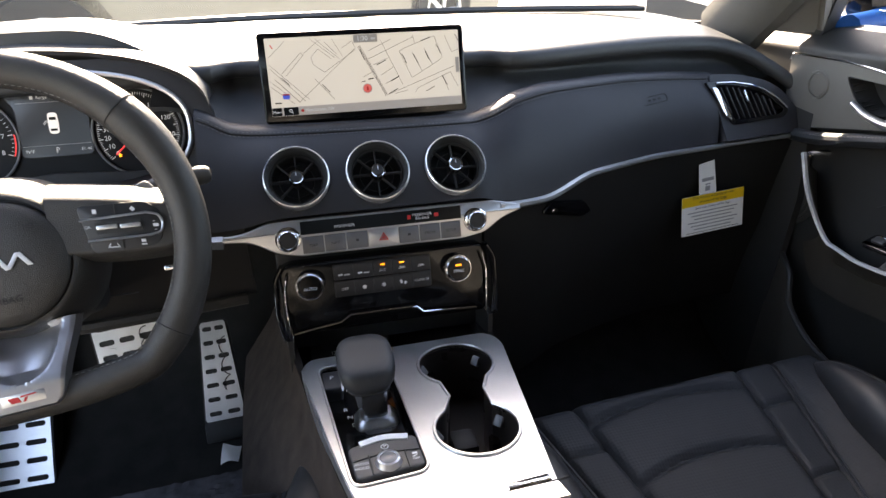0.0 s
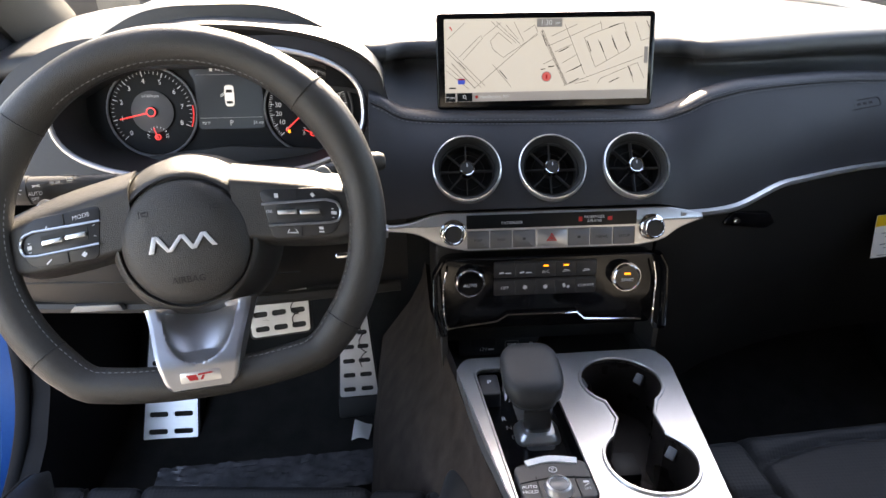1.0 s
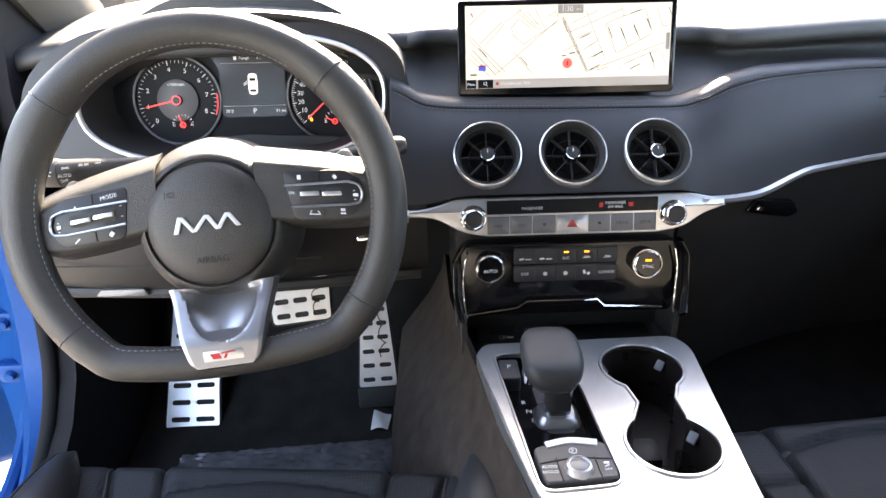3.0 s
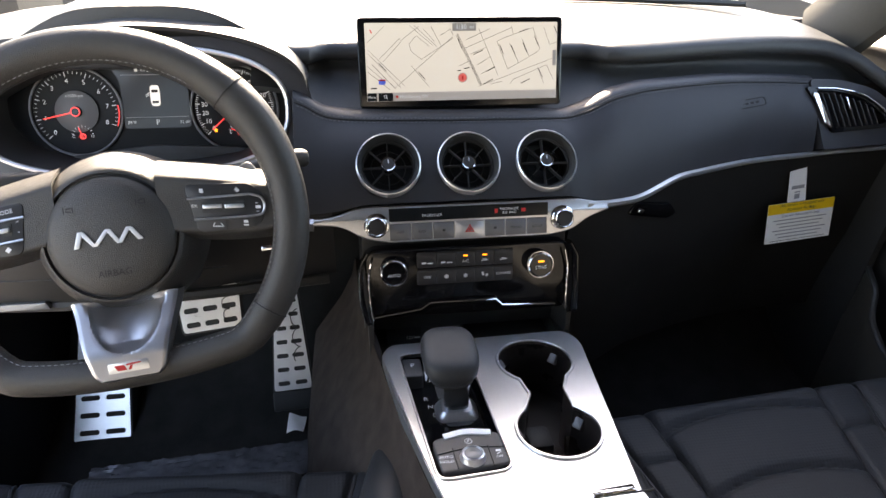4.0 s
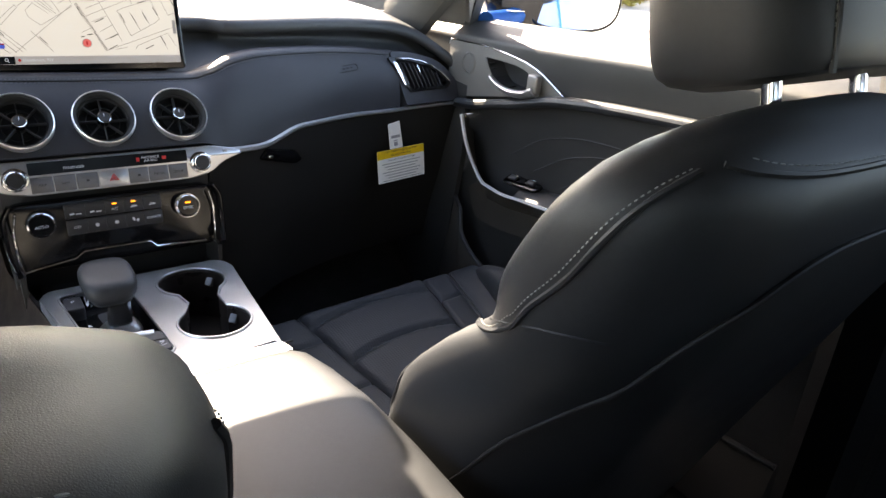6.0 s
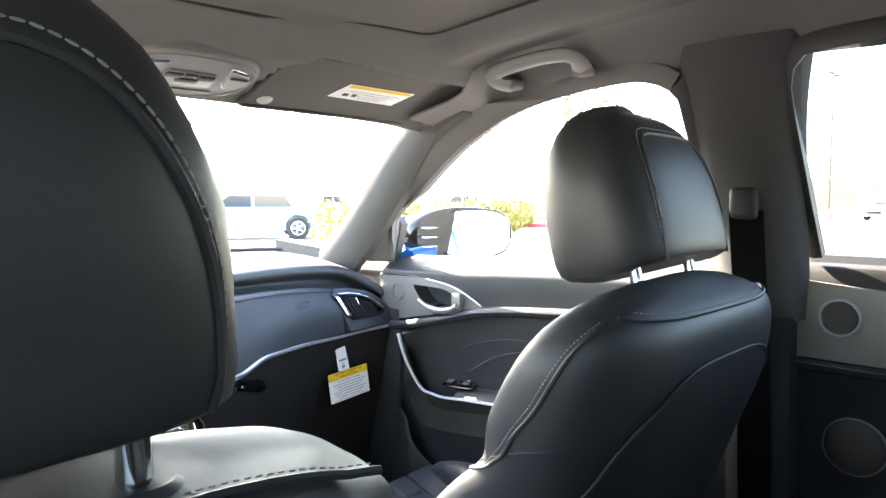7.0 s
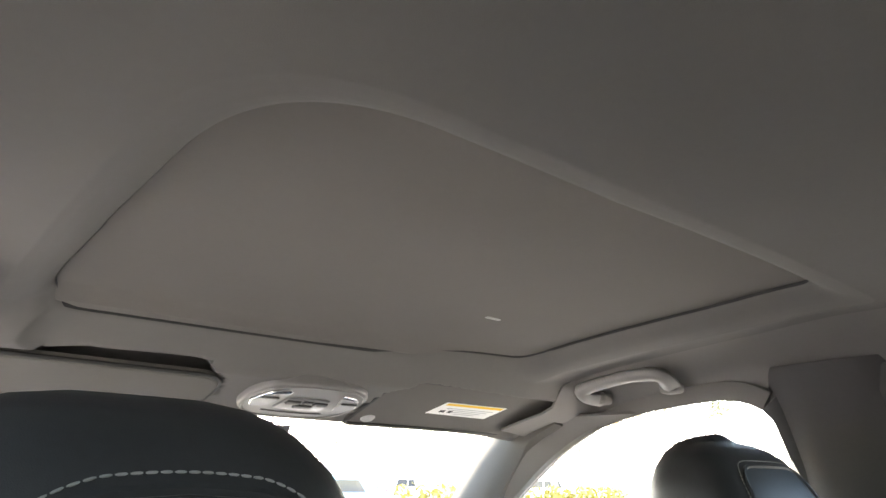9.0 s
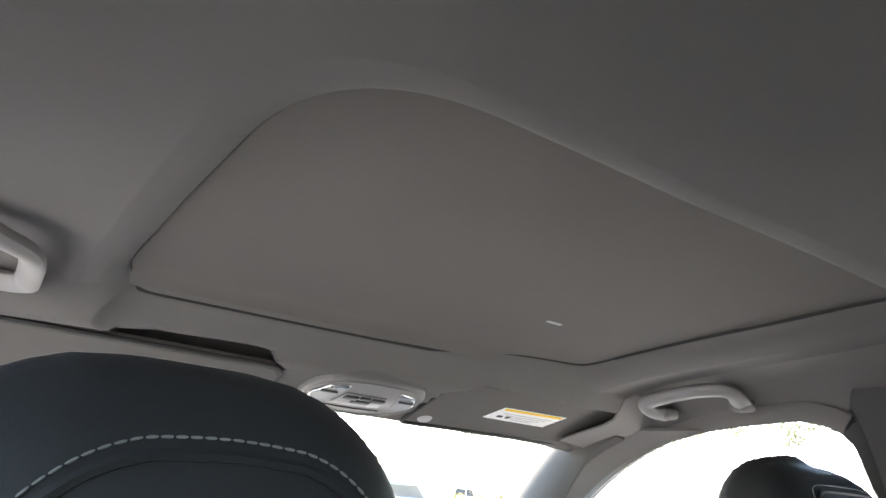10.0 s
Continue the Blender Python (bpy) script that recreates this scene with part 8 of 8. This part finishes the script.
def overhead_console():
    c = Vector((0.044, -0.214, 1.264))
    t = thing("overhead_console", c, "pale grey overhead console with two map lamps and switches", "overhead console")
    m = basis(c, (1, 0, 0), (0, -0.22, -1))
    s = 1 if (m.to_3x3() @ Vector((0, 1, 0))).y < 0 else -1
    o = oval(0.094, 0.072, 56, p=0.72)
    part("housing", prism(o, 0.040, m, 0.006, 4), CONSOLE_GREY, t, "pale grey rounded housing")
    part("rim", tube([m @ Vector((x * 0.93, y * 0.93, 0.0004)) for x, y in o], 0.0016, 6, closed=True, up=(0, -0.3, -1)), CONSOLE_GREY, t)
    for k in (-1, 1):
        lens = rounded([(k * 0.040, s * 0.050), (k * 0.070, s * 0.040), (k * 0.086, s * 0.004), (k * 0.078, -s * 0.022), (k * 0.056, -s * 0.018)][:: (1 if k * s < 0 else -1)], 0.008)
        lp = part("map_lamp", prism(lens, 0.004, shift(m, z=0.0028), 0.0012), CHROME, t, "clear map lamp lens")
        part("lamp_well", prism([(x * 0.96 + k * 0.002, y * 0.86) for x, y in lens], 0.001, shift(m, z=0.0034)), BUTTON, lp)
        part("lamp_bar", box((k * 0.064, s * 0.022, 0.004), (0.026, 0.005, 0.003), 0.001, 1, m), PLASTIC, lp)
    pad_ = part("switch_bank", prism(rounded([(-0.040, -s * 0.026), (0.040, -s * 0.026), (0.034, s * 0.020), (-0.034, s * 0.020)][::s], 0.006), 0.003, shift(m, z=0.0024), 0.001), BUTTON, t, "grey switch bank")
    for x, y, w, h in ((-0.022, 0.008, 0.022, 0.013), (0.022, 0.008, 0.022, 0.013), (0.0, -0.006, 0.030, 0.012), (0.0, 0.012, 0.016, 0.008)):
        part("switch", prism(rrect(w, h, 0.002), 0.004, shift(m, x, s * y, 0.0052), 0.0014), DARK_BUTTON, pad_)
    part("sun_glasses_line", tube([m @ Vector((x, -s * (0.044 - 1.6 * x * x), 0.0006)) for x in np.linspace(-0.05, 0.05, 14)], 0.001, 5), BLACK_INK, t)


overhead_console()


def grab_handle(pts, label, up):
    t = thing("grab_handle", pts[1], label, "grab handle", "grab handles")
    c = curve3(pts, 28)
    part("grip", sweep(c, ring_sec(0.0130, 12, 0.0095), up, size=lambda s: 1.0 + 0.30 * abs(2 * s - 1) ** 3), HANDLE, t, "grey moulded grip")
    for p in (pts[0], pts[-1]):
        part("mount", box(p, (0.03, 0.034, 0.02), 0.008, 3), LINER_TRIM, t)


grab_handle([(0.556, -0.362, 1.300), (0.528, -0.350, 1.303), (0.514, -0.352, 1.311), (0.510, -0.38, 1.318), (0.508, -0.42, 1.322), (0.508, -0.46, 1.325), (0.514, -0.495, 1.325), (0.528, -0.512, 1.318), (0.556, -0.505, 1.306)], "pale grey grab handle above the passenger window", (0.5, 0, 1))
grab_handle([(-0.470, -0.300, 1.330), (-0.432, -0.315, 1.312), (-0.412, -0.34, 1.310), (-0.412, -0.38, 1.315), (-0.416, -0.42, 1.318), (-0.44, -0.44, 1.322), (-0.48, -0.45, 1.335)], "sunlit pale grab handle above the driver's window", (0.5, 0, 1))


# ---- hanging tag ----
def hang_tag():
    t = thing("hang_tag", (0.54, 0.115, 0.63), "yellow and white paper notice hanging from the glove box", "paper tag")
    m = basis((0.560, 0.108, 0.681), (1, -0.05, 0.075), (0.05, -0.98, 0.10))
    up = part("strap", prism(rounded([(-0.024, 0.030), (0.008, 0.030), (0.002, 0.090), (-0.026, 0.090)], 0.002), 0.0008, shift(m, -0.003, 0.004, 0.0008)), PAPER, t, "white paper strap with printed marks")
    bars([(-0.012, 0.058, 0.022, 0.0055, 2), (-0.012, 0.050, 0.010, 0.002, 2), (-0.012, 0.043, 0.009, 0.008, 2)], shift(m, z=0.0014), GREY_INK, up, "printed_mark")
    card = part("card", prism(rrect(0.116, 0.066, 0.001), 0.0008, m), PAPER, t, "white card")
    bars([(0, 0.0245, 0.116, 0.0170, 0)], shift(m, z=0.0003), YELLOW, card, "yellow_header")
    lettering("This Vehicle is Equipped with", 0.0066, shift(m, 0.0, 0.0295, 0.0006), BLACK_INK, card)
    lettering("Advanced Air Bags", 0.0066, shift(m, 0.0, 0.0220, 0.0006), BLACK_INK, card)
    lettering("Even with Advanced Air Bags", 0.0056, shift(m, 0.0, 0.0120, 0.0005), BLACK_INK, card)
    bars([(0.0, 0.0050 - 0.0058 * k, 0.094 - 0.012 * (k % 3), 0.0016, 0) for k in range(6)], shift(m, z=0.0004), GREY_INK, card)
    bars([(0.0, -0.0295, 0.098, 0.0008, 0)], shift(m, z=0.0004), BLACK_INK, card, "ruled_line")


hang_tag()


# ---- door mirror ----
def door_mirror():
    t = thing("door_mirror", (0.95, 0.13, 0.93), "dark blue door mirror with silver trim lines", "door mirror")
    c = Vector((0.934, 0.135, 1.010))
    rows = []
    for y, k in ((-0.045, 0.97), (-0.035, 1.0), (0.0, 0.99), (0.04, 0.90), (0.075, 0.70), (0.095, 0.40), (0.10, 0.1)):
        ring = []
        for a in np.linspace(0, 2 * math.pi, 48, endpoint=False):
            ca, sa = math.cos(a), math.sin(a)
            ring.append(c + Vector(((0.128 if ca > 0 else 0.135) * k * math.copysign(abs(ca) ** 0.72, ca), y - 0.10 * k * ca * 0.5, (0.076 if sa > 0 else 0.070) * k * math.copysign(abs(sa) ** 0.8, sa))))
        rows.append(ring)
    part("housing", loft(rows), GLOSS, t, "dark housing")
    g = basis(c + Vector((0.016, -0.062, 0.004)), (0.9, -0.44, 0), (-0.44, -0.9, 0.0))
    o = oval(0.104, 0.062, 48, p=0.70)
    part("mirror_glass", prism(o, 0.004, g), MIRROR, t, "mirror glass showing the car's flank")
    part("glass_edge", tube([g @ Vector((x * 1.02, y * 1.02, -0.002)) for x, y in o], 0.004, 6, closed=True, up=(-0.44, -0.9, 0)), GLOSS, t)
    part("lower_cap", surf(lambda u, v: c + Vector((-0.17 + 0.30 * u, -0.03 + 0.12 * v, -0.068 - 0.010 * math.sin(math.pi * u) + 0.03 * v * v)), 12, 8, 0.006), BLUE, t, "blue lower cap")
    for k in range(3):
        part("trim_line", box(tuple(c + Vector((-0.118, -0.030, 0.022 - 0.024 * k))), (0.050, 0.006, 0.004), 0.0015, 1), CHROME, t)
    part("stalk", tube([(0.735, 0.10, 0.962), (0.80, 0.12, 0.965), (0.87, 0.14, 0.975)], 0.020, 10), BLUE, t)


door_mirror()


# ---- rear-view mirror and added sun-blocking housing on the windscreen ----
def rear_view_mirror():
    t = thing("rear_view_mirror", (0.040, 0.12, 1.16), "black interior mirror on the windscreen", "rear-view mirror")
    m = basis((0.004, 0.085, 1.158), (1, 0.06, 0), (-0.10, -1, -0.12))
    part("mirror_shell", prism(rounded([(-0.138, -0.030), (-0.06, -0.034), (0.06, -0.034), (0.136, -0.030), (0.124, 0.034), (-0.124, 0.034)], 0.022, 6), 0.022, m, 0.006, 3), GLOSS, t, "black shell")
    part("glass", prism(rrect(0.230, 0.052, 0.018), 0.002, shift(m, z=0.001)), MIRROR, t, "mirror glass")
    part("arm", tube([(0.010, 0.09, 1.160), (0.020, 0.10, 1.170), (0.030, 0.11, 1.182)], 0.012, 10), PLASTIC, t)
    # unseen block, added to extend the mirror's shadow over the armrest lid
    part("sun_block_housing", loft([[Vector((0.030 + x * w, -0.055 + 0.160 * k, 1.235 - 0.060 * k + z)) for x, z in ((-1, 0.010), (-0.9, -0.028), (0.9, -0.028), (1, 0.010))] for k, w in ((0.0, 0.075), (0.35, 0.075), (0.8, 0.085), (1.0, 0.080))]), PLASTIC, t, "unseen black housing on the glass, added to block the sun")


rear_view_mirror()


# ---- car park outside ----
ASPHALT = mat("pale_asphalt", (0.30, 0.285, 0.27), 0.9, var=0.25, vscale=0.5, grain=0.5, gscale=60, spec=0.2)
HEDGE = mat("hedge_leaf", (0.20, 0.17, 0.035), 0.6, var=0.4, vscale=3, spec=0.3)
LEAF = mat("dry_leaf", (0.30, 0.22, 0.12), 0.7, var=0.4, vscale=3, spec=0.2)
PINE = mat("pine_leaf", (0.10, 0.10, 0.05), 0.7, var=0.4, vscale=3, spec=0.2)
BARK = mat("bark", (0.24, 0.20, 0.16), 0.9, var=0.3, vscale=8, grain=1.0, gscale=40)
STUCCO = mat("tan_wall", (0.34, 0.26, 0.21), 0.9, var=0.15, vscale=0.6, grain=0.4, gscale=30)
RED_KERB = mat("red_kerb_paint", (0.42, 0.05, 0.05), 0.7, var=0.3, vscale=6)
POLE = mat("pole_metal", (0.14, 0.12, 0.10), 0.5, metal=0.4, var=0.1)
TYRE = mat("tyre_rubber", (0.02, 0.02, 0.02), 0.8, var=0.2)
CAR_WHITE = mat("white_paint", (0.75, 0.75, 0.74), 0.3, var=0.04, coat=0.8)
CAR_BLUE = mat("blue_car_paint", (0.13, 0.27, 0.40), 0.3, metal=0.3, var=0.05, coat=0.8)
CAR_GREY = mat("grey_car_paint", (0.16, 0.15, 0.12), 0.35, metal=0.3, var=0.05, coat=0.6)
CAR_RED = mat("red_car_paint", (0.35, 0.02, 0.02), 0.3, var=0.05, coat=0.8)
TINTED = mat("dark_window_glass", (0.03, 0.035, 0.04), 0.05, var=0)

solo("ground", surf(lambda u, v: Vector((-400 + 800 * u, -400 + 800 * v, 0)), 20, 20), ASPHALT, "pale sunlit asphalt car park", "ground", kind="structure")


def parked_car(paint, label, tall=1.45, length=4.5, group="parked cars"):
    """Built round the origin, nose along +x."""
    t = thing("parked_car", (0, 0, 0), label, "car", group)
    L, W = length / 2, 0.90
    belt = 0.92 if tall < 1.6 else 1.05
    prof = [(-L, 0.50), (-L + 0.05, 0.80), (-L + 0.35, belt), (-0.9, belt + 0.03), (0.9, belt), (L - 0.5, belt - 0.10), (L - 0.08, 0.70), (L, 0.50), (L - 0.06, 0.26), (-L + 0.08, 0.26)]
    body = rounded(prof, 0.12, 4)
    wheels = (-L + 0.85, L - 0.90)
    rows = []
    for y, k in ((-W, 0.97), (-W + 0.06, 1.0), (W - 0.06, 1.0), (W, 0.97)):
        rows.append([Vector((x * k, y, 0.55 + (z - 0.55) * k)) for x, z in body])
    part("body", loft(rows), paint, t, "painted body")
    roof = rounded([(-L + 0.45, belt), (-L + 1.05, tall - 0.10), (-0.4, tall), (0.35, tall - 0.04), (1.15, belt)] if tall < 1.6 else [(-L + 0.15, belt), (-L + 0.35, tall - 0.08), (-0.8, tall), (0.55, tall - 0.04), (1.15, belt)], 0.15, 4)
    part("cabin", loft([[Vector((x * 0.99, y, z)) for x, z in roof] if abs(y) > 0.6 else [Vector((x, y, z)) for x, z in roof] for y in (-0.74, -0.66, 0.66, 0.74)]), paint, t)
    for s in (-1, 1):
        for x0, x1 in ((-L + 1.0, -0.12), (-0.02, 0.85)):
            z1 = tall - 0.16
            part("side_window", prism([(x0, belt + 0.04), (x1 + (0.14 if x1 > 0.5 else 0), belt + 0.04), (x1 - (0.25 if x1 > 0.5 else 0), z1), (x0 + (0.22 if x0 < -0.5 else 0), z1)], 0.01, Matrix.Translation((0, s * 0.749, 0)) @ Matrix.Rotation(radians(90), 4, "X")), TINTED, t, "dark window")
        for x in wheels:
            m = Matrix.Translation((x, s * (W - 0.08), 0.33)) @ Matrix.Rotation(radians(-90 * s), 4, "X")
            wh = part("wheel", lathe([(0.20, 0.10), (0.31, 0.10), (0.33, 0.06), (0.33, -0.10), (0.20, -0.10)], m, 28), TYRE, t, "black tyre with alloy rim")
            part("rim", lathe([(0.0, 0.06), (0.05, 0.08), (0.06, 0.05)], m, 20), SILVER, wh)
            part("rim_ring", lathe([(0.185, 0.06), (0.19, 0.105), (0.212, 0.105), (0.215, 0.06)], m, 28), SILVER, wh)
            for k in range(5):
                part("spoke", box((0.115, 0, 0.075), (0.17, 0.045, 0.03), 0.006, 1, m @ Matrix.Rotation(2 * math.pi * k / 5, 4, "Z")), SILVER, wh)
            part("wheel_arch", lathe([(0.0, 0.0), (0.37, 0.0), (0.37, 0.012), (0.0, 0.012)], Matrix.Translation((x, s * (W - 0.012), 0.36)) @ Matrix.Rotation(radians(-90 * s), 4, "X"), 28), TYRE, t)
        part("tail_lamp" if s < 0 else "tail_lamp", box((-L + 0.12, s * 0.68, 0.80), (0.14, 0.30, 0.12), 0.02, 2), RED, t, "red tail lamp")
        part("head_lamp", box((L - 0.18, s * 0.66, 0.68), (0.16, 0.34, 0.11), 0.03, 2), LAMP_GREY, t, "clear head lamp")
    part("windscreen", prism([(-0.64, 0), (0.64, 0), (0.56, 0.62), (-0.56, 0.62)], 0.01, basis((1.14, 0, belt + 0.03), (0, 1, 0), (0.62, 0, 0.80))), TINTED, t, "dark windscreen")
    part("rear_screen", prism([(-0.62, 0), (0.62, 0), (0.56, 0.55), (-0.56, 0.55)], 0.01, basis((-L + 0.50, 0, belt + 0.03), (0, -1, 0), (-0.72, 0, 0.70))), TINTED, t)
    part("grille", box((L - 0.03, 0, 0.52), (0.05, 0.9, 0.20), 0.02, 2), TYRE, t)
    return t


def at(x, y, turn):
    return pose(x, y, 0, 0, 0, turn)


blue_car = parked_car(CAR_BLUE, "blue hatchback parked across the lane", 1.45, 4.4)
blue_car.matrix_basis = at(10.0, 17.2, -28 + 180)
part("window_sticker", prism([(-0.65, 0.98), (-0.20, 0.98), (-0.20, 1.30), (-0.60, 1.30)], 0.004, Matrix.Translation((0, -0.762, 0)) @ Matrix.Rotation(radians(90), 4, "X")), PAPER, blue_car, "white price sheet in the window").matrix_parent_inverse = Matrix()
grey_car = parked_car(CAR_GREY, "large dusty grey off-road car parked close in front", 1.50, 4.7)
grey_car.matrix_basis = at(-0.68, 6.1, 38) @ Matrix.Diagonal((1.33, 1.33, 1.33, 1))
white_car = parked_car(CAR_WHITE, "white estate car in a far row", 1.72, 4.8)
white_car.matrix_basis = at(38, 34, 120)
for x, y, a in ((46, 13, 170), (51, 8, 165), (58, 20, 175), (14, 34, 10), (22, 37, 12), (30, 41, 15), (9, 36, 8)):
    copy_thing(white_car, at(x, y, a))
red_car = parked_car(CAR_RED, "small red car beyond the hedge", 1.5, 4.3)
red_car.matrix_basis = at(62, 32, 150)
for x, y, a in ((3, -9, 85), (7, -11, 95)):
    copy_thing(white_car, at(x, y, a))


def leaf_cloud(boxes, count, size, seed):
    """Many small tilted leaves inside boxes (centre, half size)."""
    rnd = random.Random(seed)
    bm = bmesh.new()
    for c, h in boxes:
        for _ in range(count):
            while True:
                q = Vector((rnd.uniform(-1, 1), rnd.uniform(-1, 1), rnd.uniform(-1, 1)))
                if 0.25 < q.length < 1:
                    break
            p = Vector(c) + Vector((q.x * h[0], q.y * h[1], q.z * h[2]))
            a, b = Vector((rnd.gauss(0, 1), rnd.gauss(0, 1), rnd.gauss(0, 1))).normalized(), Vector((rnd.gauss(0, 1), rnd.gauss(0, 1), rnd.gauss(0, 1))).normalized()
            s = size * rnd.uniform(0.5, 1.3)
            b = (b - a * a.dot(b)).normalized()
            bm.faces.new([bm.verts.new(p + a * s), bm.verts.new(p + b * s * 0.5), bm.verts.new(p - a * s), bm.verts.new(p - b * s * 0.5)])
    return bm


def hedge_row(x0, y0, x1, y1, h, label):
    t = thing("hedge", ((x0 + x1) / 2, (y0 + y1) / 2, 0), label, "hedge", "hedges")
    n = max(3, int(math.hypot(x1 - x0, y1 - y0) / 0.9))
    rnd = random.Random(int(x0 * 10))
    boxes = [((x0 + (x1 - x0) * k / n, y0 + (y1 - y0) * k / n, h * 0.5), (0.9, 0.9, h * rnd.uniform(0.46, 0.56))) for k in range(n + 1)]
    part("foliage", leaf_cloud(boxes, 420, 0.10, int(y0 * 7) + 3), HEDGE, t, "yellow-green dry leaves", kind="stuff")
    for c, hh in boxes[::2]:
        part("stem", tube([(c[0], c[1], 0), (c[0] + 0.1, c[1], h * 0.7)], 0.04, 5), BARK, t)


hedge_row(10.4, 13.2, 16.5, 13.0, 1.15, "clipped yellow-green hedge along the parking island")
hedge_row(16.5, 13.0, 24.5, 18.0, 1.10, "clipped yellow-green hedge along the parking island")


def tree(x, y, height, spread, leaf, count, label, seed, bare=0.5):
    rnd = random.Random(seed)
    t = thing("tree", (x, y, 0), label, "tree", "trees")
    rings = [(x + rnd.uniform(-0.1, 0.1) * k, y + rnd.uniform(-0.1, 0.1) * k, height * 0.42 * k / 5) for k in range(6)]
    part("trunk", tube(rings, 0.16, 8, size=lambda s: 1.2 - 0.5 * s), BARK, t, "rough brown trunk")
    tips, wood = [], []
    top = Vector(rings[-1])
    for k in range(8):
        a = 2 * math.pi * k / 8 + rnd.uniform(-0.3, 0.3)
        e = top + Vector((math.cos(a) * spread * rnd.uniform(0.5, 0.95), math.sin(a) * spread * rnd.uniform(0.5, 0.95), height * rnd.uniform(0.25, 0.55)))
        mid = top.lerp(e, 0.5) + Vector((0, 0, -0.15))
        wood.append(tube([top, mid, e], 0.07, 6, size=lambda s: 1.0 - 0.75 * s))
        for j in range(4):
            f = e + Vector((rnd.uniform(-1, 1), rnd.uniform(-1, 1), rnd.uniform(-0.3, 0.9))) * spread * 0.35
            wood.append(tube([mid.lerp(e, 0.3 + 0.2 * j), f], 0.025, 4, size=lambda s: 1.0 - 0.7 * s))
            tips.append(f)
    part("limbs", join(*wood), BARK, t, "spreading limbs")
    part("crown", leaf_cloud([(p, (spread * 0.26,) * 3) for p in tips], count, 0.13, seed + 5), leaf, t, "thin dry crown", kind="stuff")


tree(29.0, 22.0, 7.0, 2.6, LEAF, 20, "half-bare tree with brown leaves", 3)
tree(36.0, 25.0, 6.5, 2.6, LEAF, 24, "half-bare tree with brown leaves", 7)
tree(24.0, 20.5, 6.0, 2.2, LEAF, 16, "half-bare tree with brown leaves", 11)
tree(44.0, 27.0, 9.0, 3.2, PINE, 70, "tall sparse pine beside the car park", 13)
tree(50.0, 28.0, 9.5, 3.4, PINE, 70, "tall sparse pine beside the car park", 17)
tree(11.2, 10.6, 8.0, 3.0, LEAF, 20, "nearly bare tree by the parking island", 19)
tree(34.0, 60.0, 7.0, 3.5, PINE, 70, "green tree in the distance", 23)
tree(44.0, 58.0, 8.0, 3.0, PINE, 70, "green tree in the distance", 29)


def lamp_post(x, y, h, heads):
    t = thing("street_lamp", (x, y, 0), "tall dark parking lot lamp post", "lamp post", "lamp posts")
    part("base", lathe([(0.30, 0.0), (0.30, 0.7), (0.0, 0.7)], Matrix.Translation((x, y, 0)), 16), STUCCO, t, "concrete base")
    part("pole", tube([(x, y, 0.5), (x, y, h)], 0.09, 8, size=lambda s: 1.0 - 0.4 * s), POLE, t)
    for s in heads:
        part("lamp_head", box((x + s * 0.7, y, h + 0.03), (0.7, 0.32, 0.12), 0.03, 1), POLE, t)
    part("arm", box((x, y, h), (1.2, 0.06, 0.06), 0.01, 1), POLE, t)


for x, y, h in ((14.2, 30.0, 9.0), (22.0, 34.0, 8.0), (19.5, 44.0, 9.0), (30.0, 24.0, 8.0), (52.0, 12.0, 10.0), (40.0, 29.0, 9.0)):
    lamp_post(x, y, h, (-1, 1))


def kerb_island(x, y, w, d, turn, label):
    t = thing("kerb_island", (x, y, 0), label, "kerb", "kerb islands")
    m = pose(x, y, 0, 0, 0, turn)
    part("kerb", prism(rounded([(-w / 2, -d / 2), (w / 2, -d / 2), (w / 2, d / 2), (-w / 2, d / 2)], 0.5), 0.15, m @ Matrix.Translation((0, 0, 0.15)), 0.03), RED_KERB, t, "faded red painted kerb")
    part("fill", prism(rounded([(-w / 2 + 0.2, -d / 2 + 0.2), (w / 2 - 0.2, -d / 2 + 0.2), (w / 2 - 0.2, d / 2 - 0.2), (-w / 2 + 0.2, d / 2 - 0.2)], 0.4), 0.03, m @ Matrix.Translation((0, 0, 0.16))), STUCCO, t, "gravel fill")


kerb_island(24.5, 17.2, 2.2, 1.4, 20, "red-edged kerb island end")
kerb_island(35.0, 25.0, 3.0, 1.6, 20, "red-edged kerb island end")
wall_far = solo("boundary_wall", join(box((75, 62, 1.3), (60, 0.5, 2.6), 0.05, 1, None), box((96, 20, 2.0), (0.6, 90, 4.0), 0.05, 1)), STUCCO, "long low tan boundary wall", "wall")
ridge = bmesh.new()
rv = []
for k in range(61):
    a = radians(-15 + 120 * k / 60)
    r = 330
    h = 10 + 9 * noise.noise((k * 0.21, 0, 0)) + 5 * noise.noise((k * 0.7, 2, 0))
    rv.append((ridge.verts.new((r * math.cos(a), r * math.sin(a), -2)), ridge.verts.new((r * math.cos(a) * 1.03, r * math.sin(a) * 1.03, max(3, h)))))
for (a, b), (c, d) in zip(rv, rv[1:]):
    ridge.faces.new((a, c, d, b))
solo("distant_hills", ridge, STUCCO, "hazy low hills on the horizon", "hills", kind="structure")
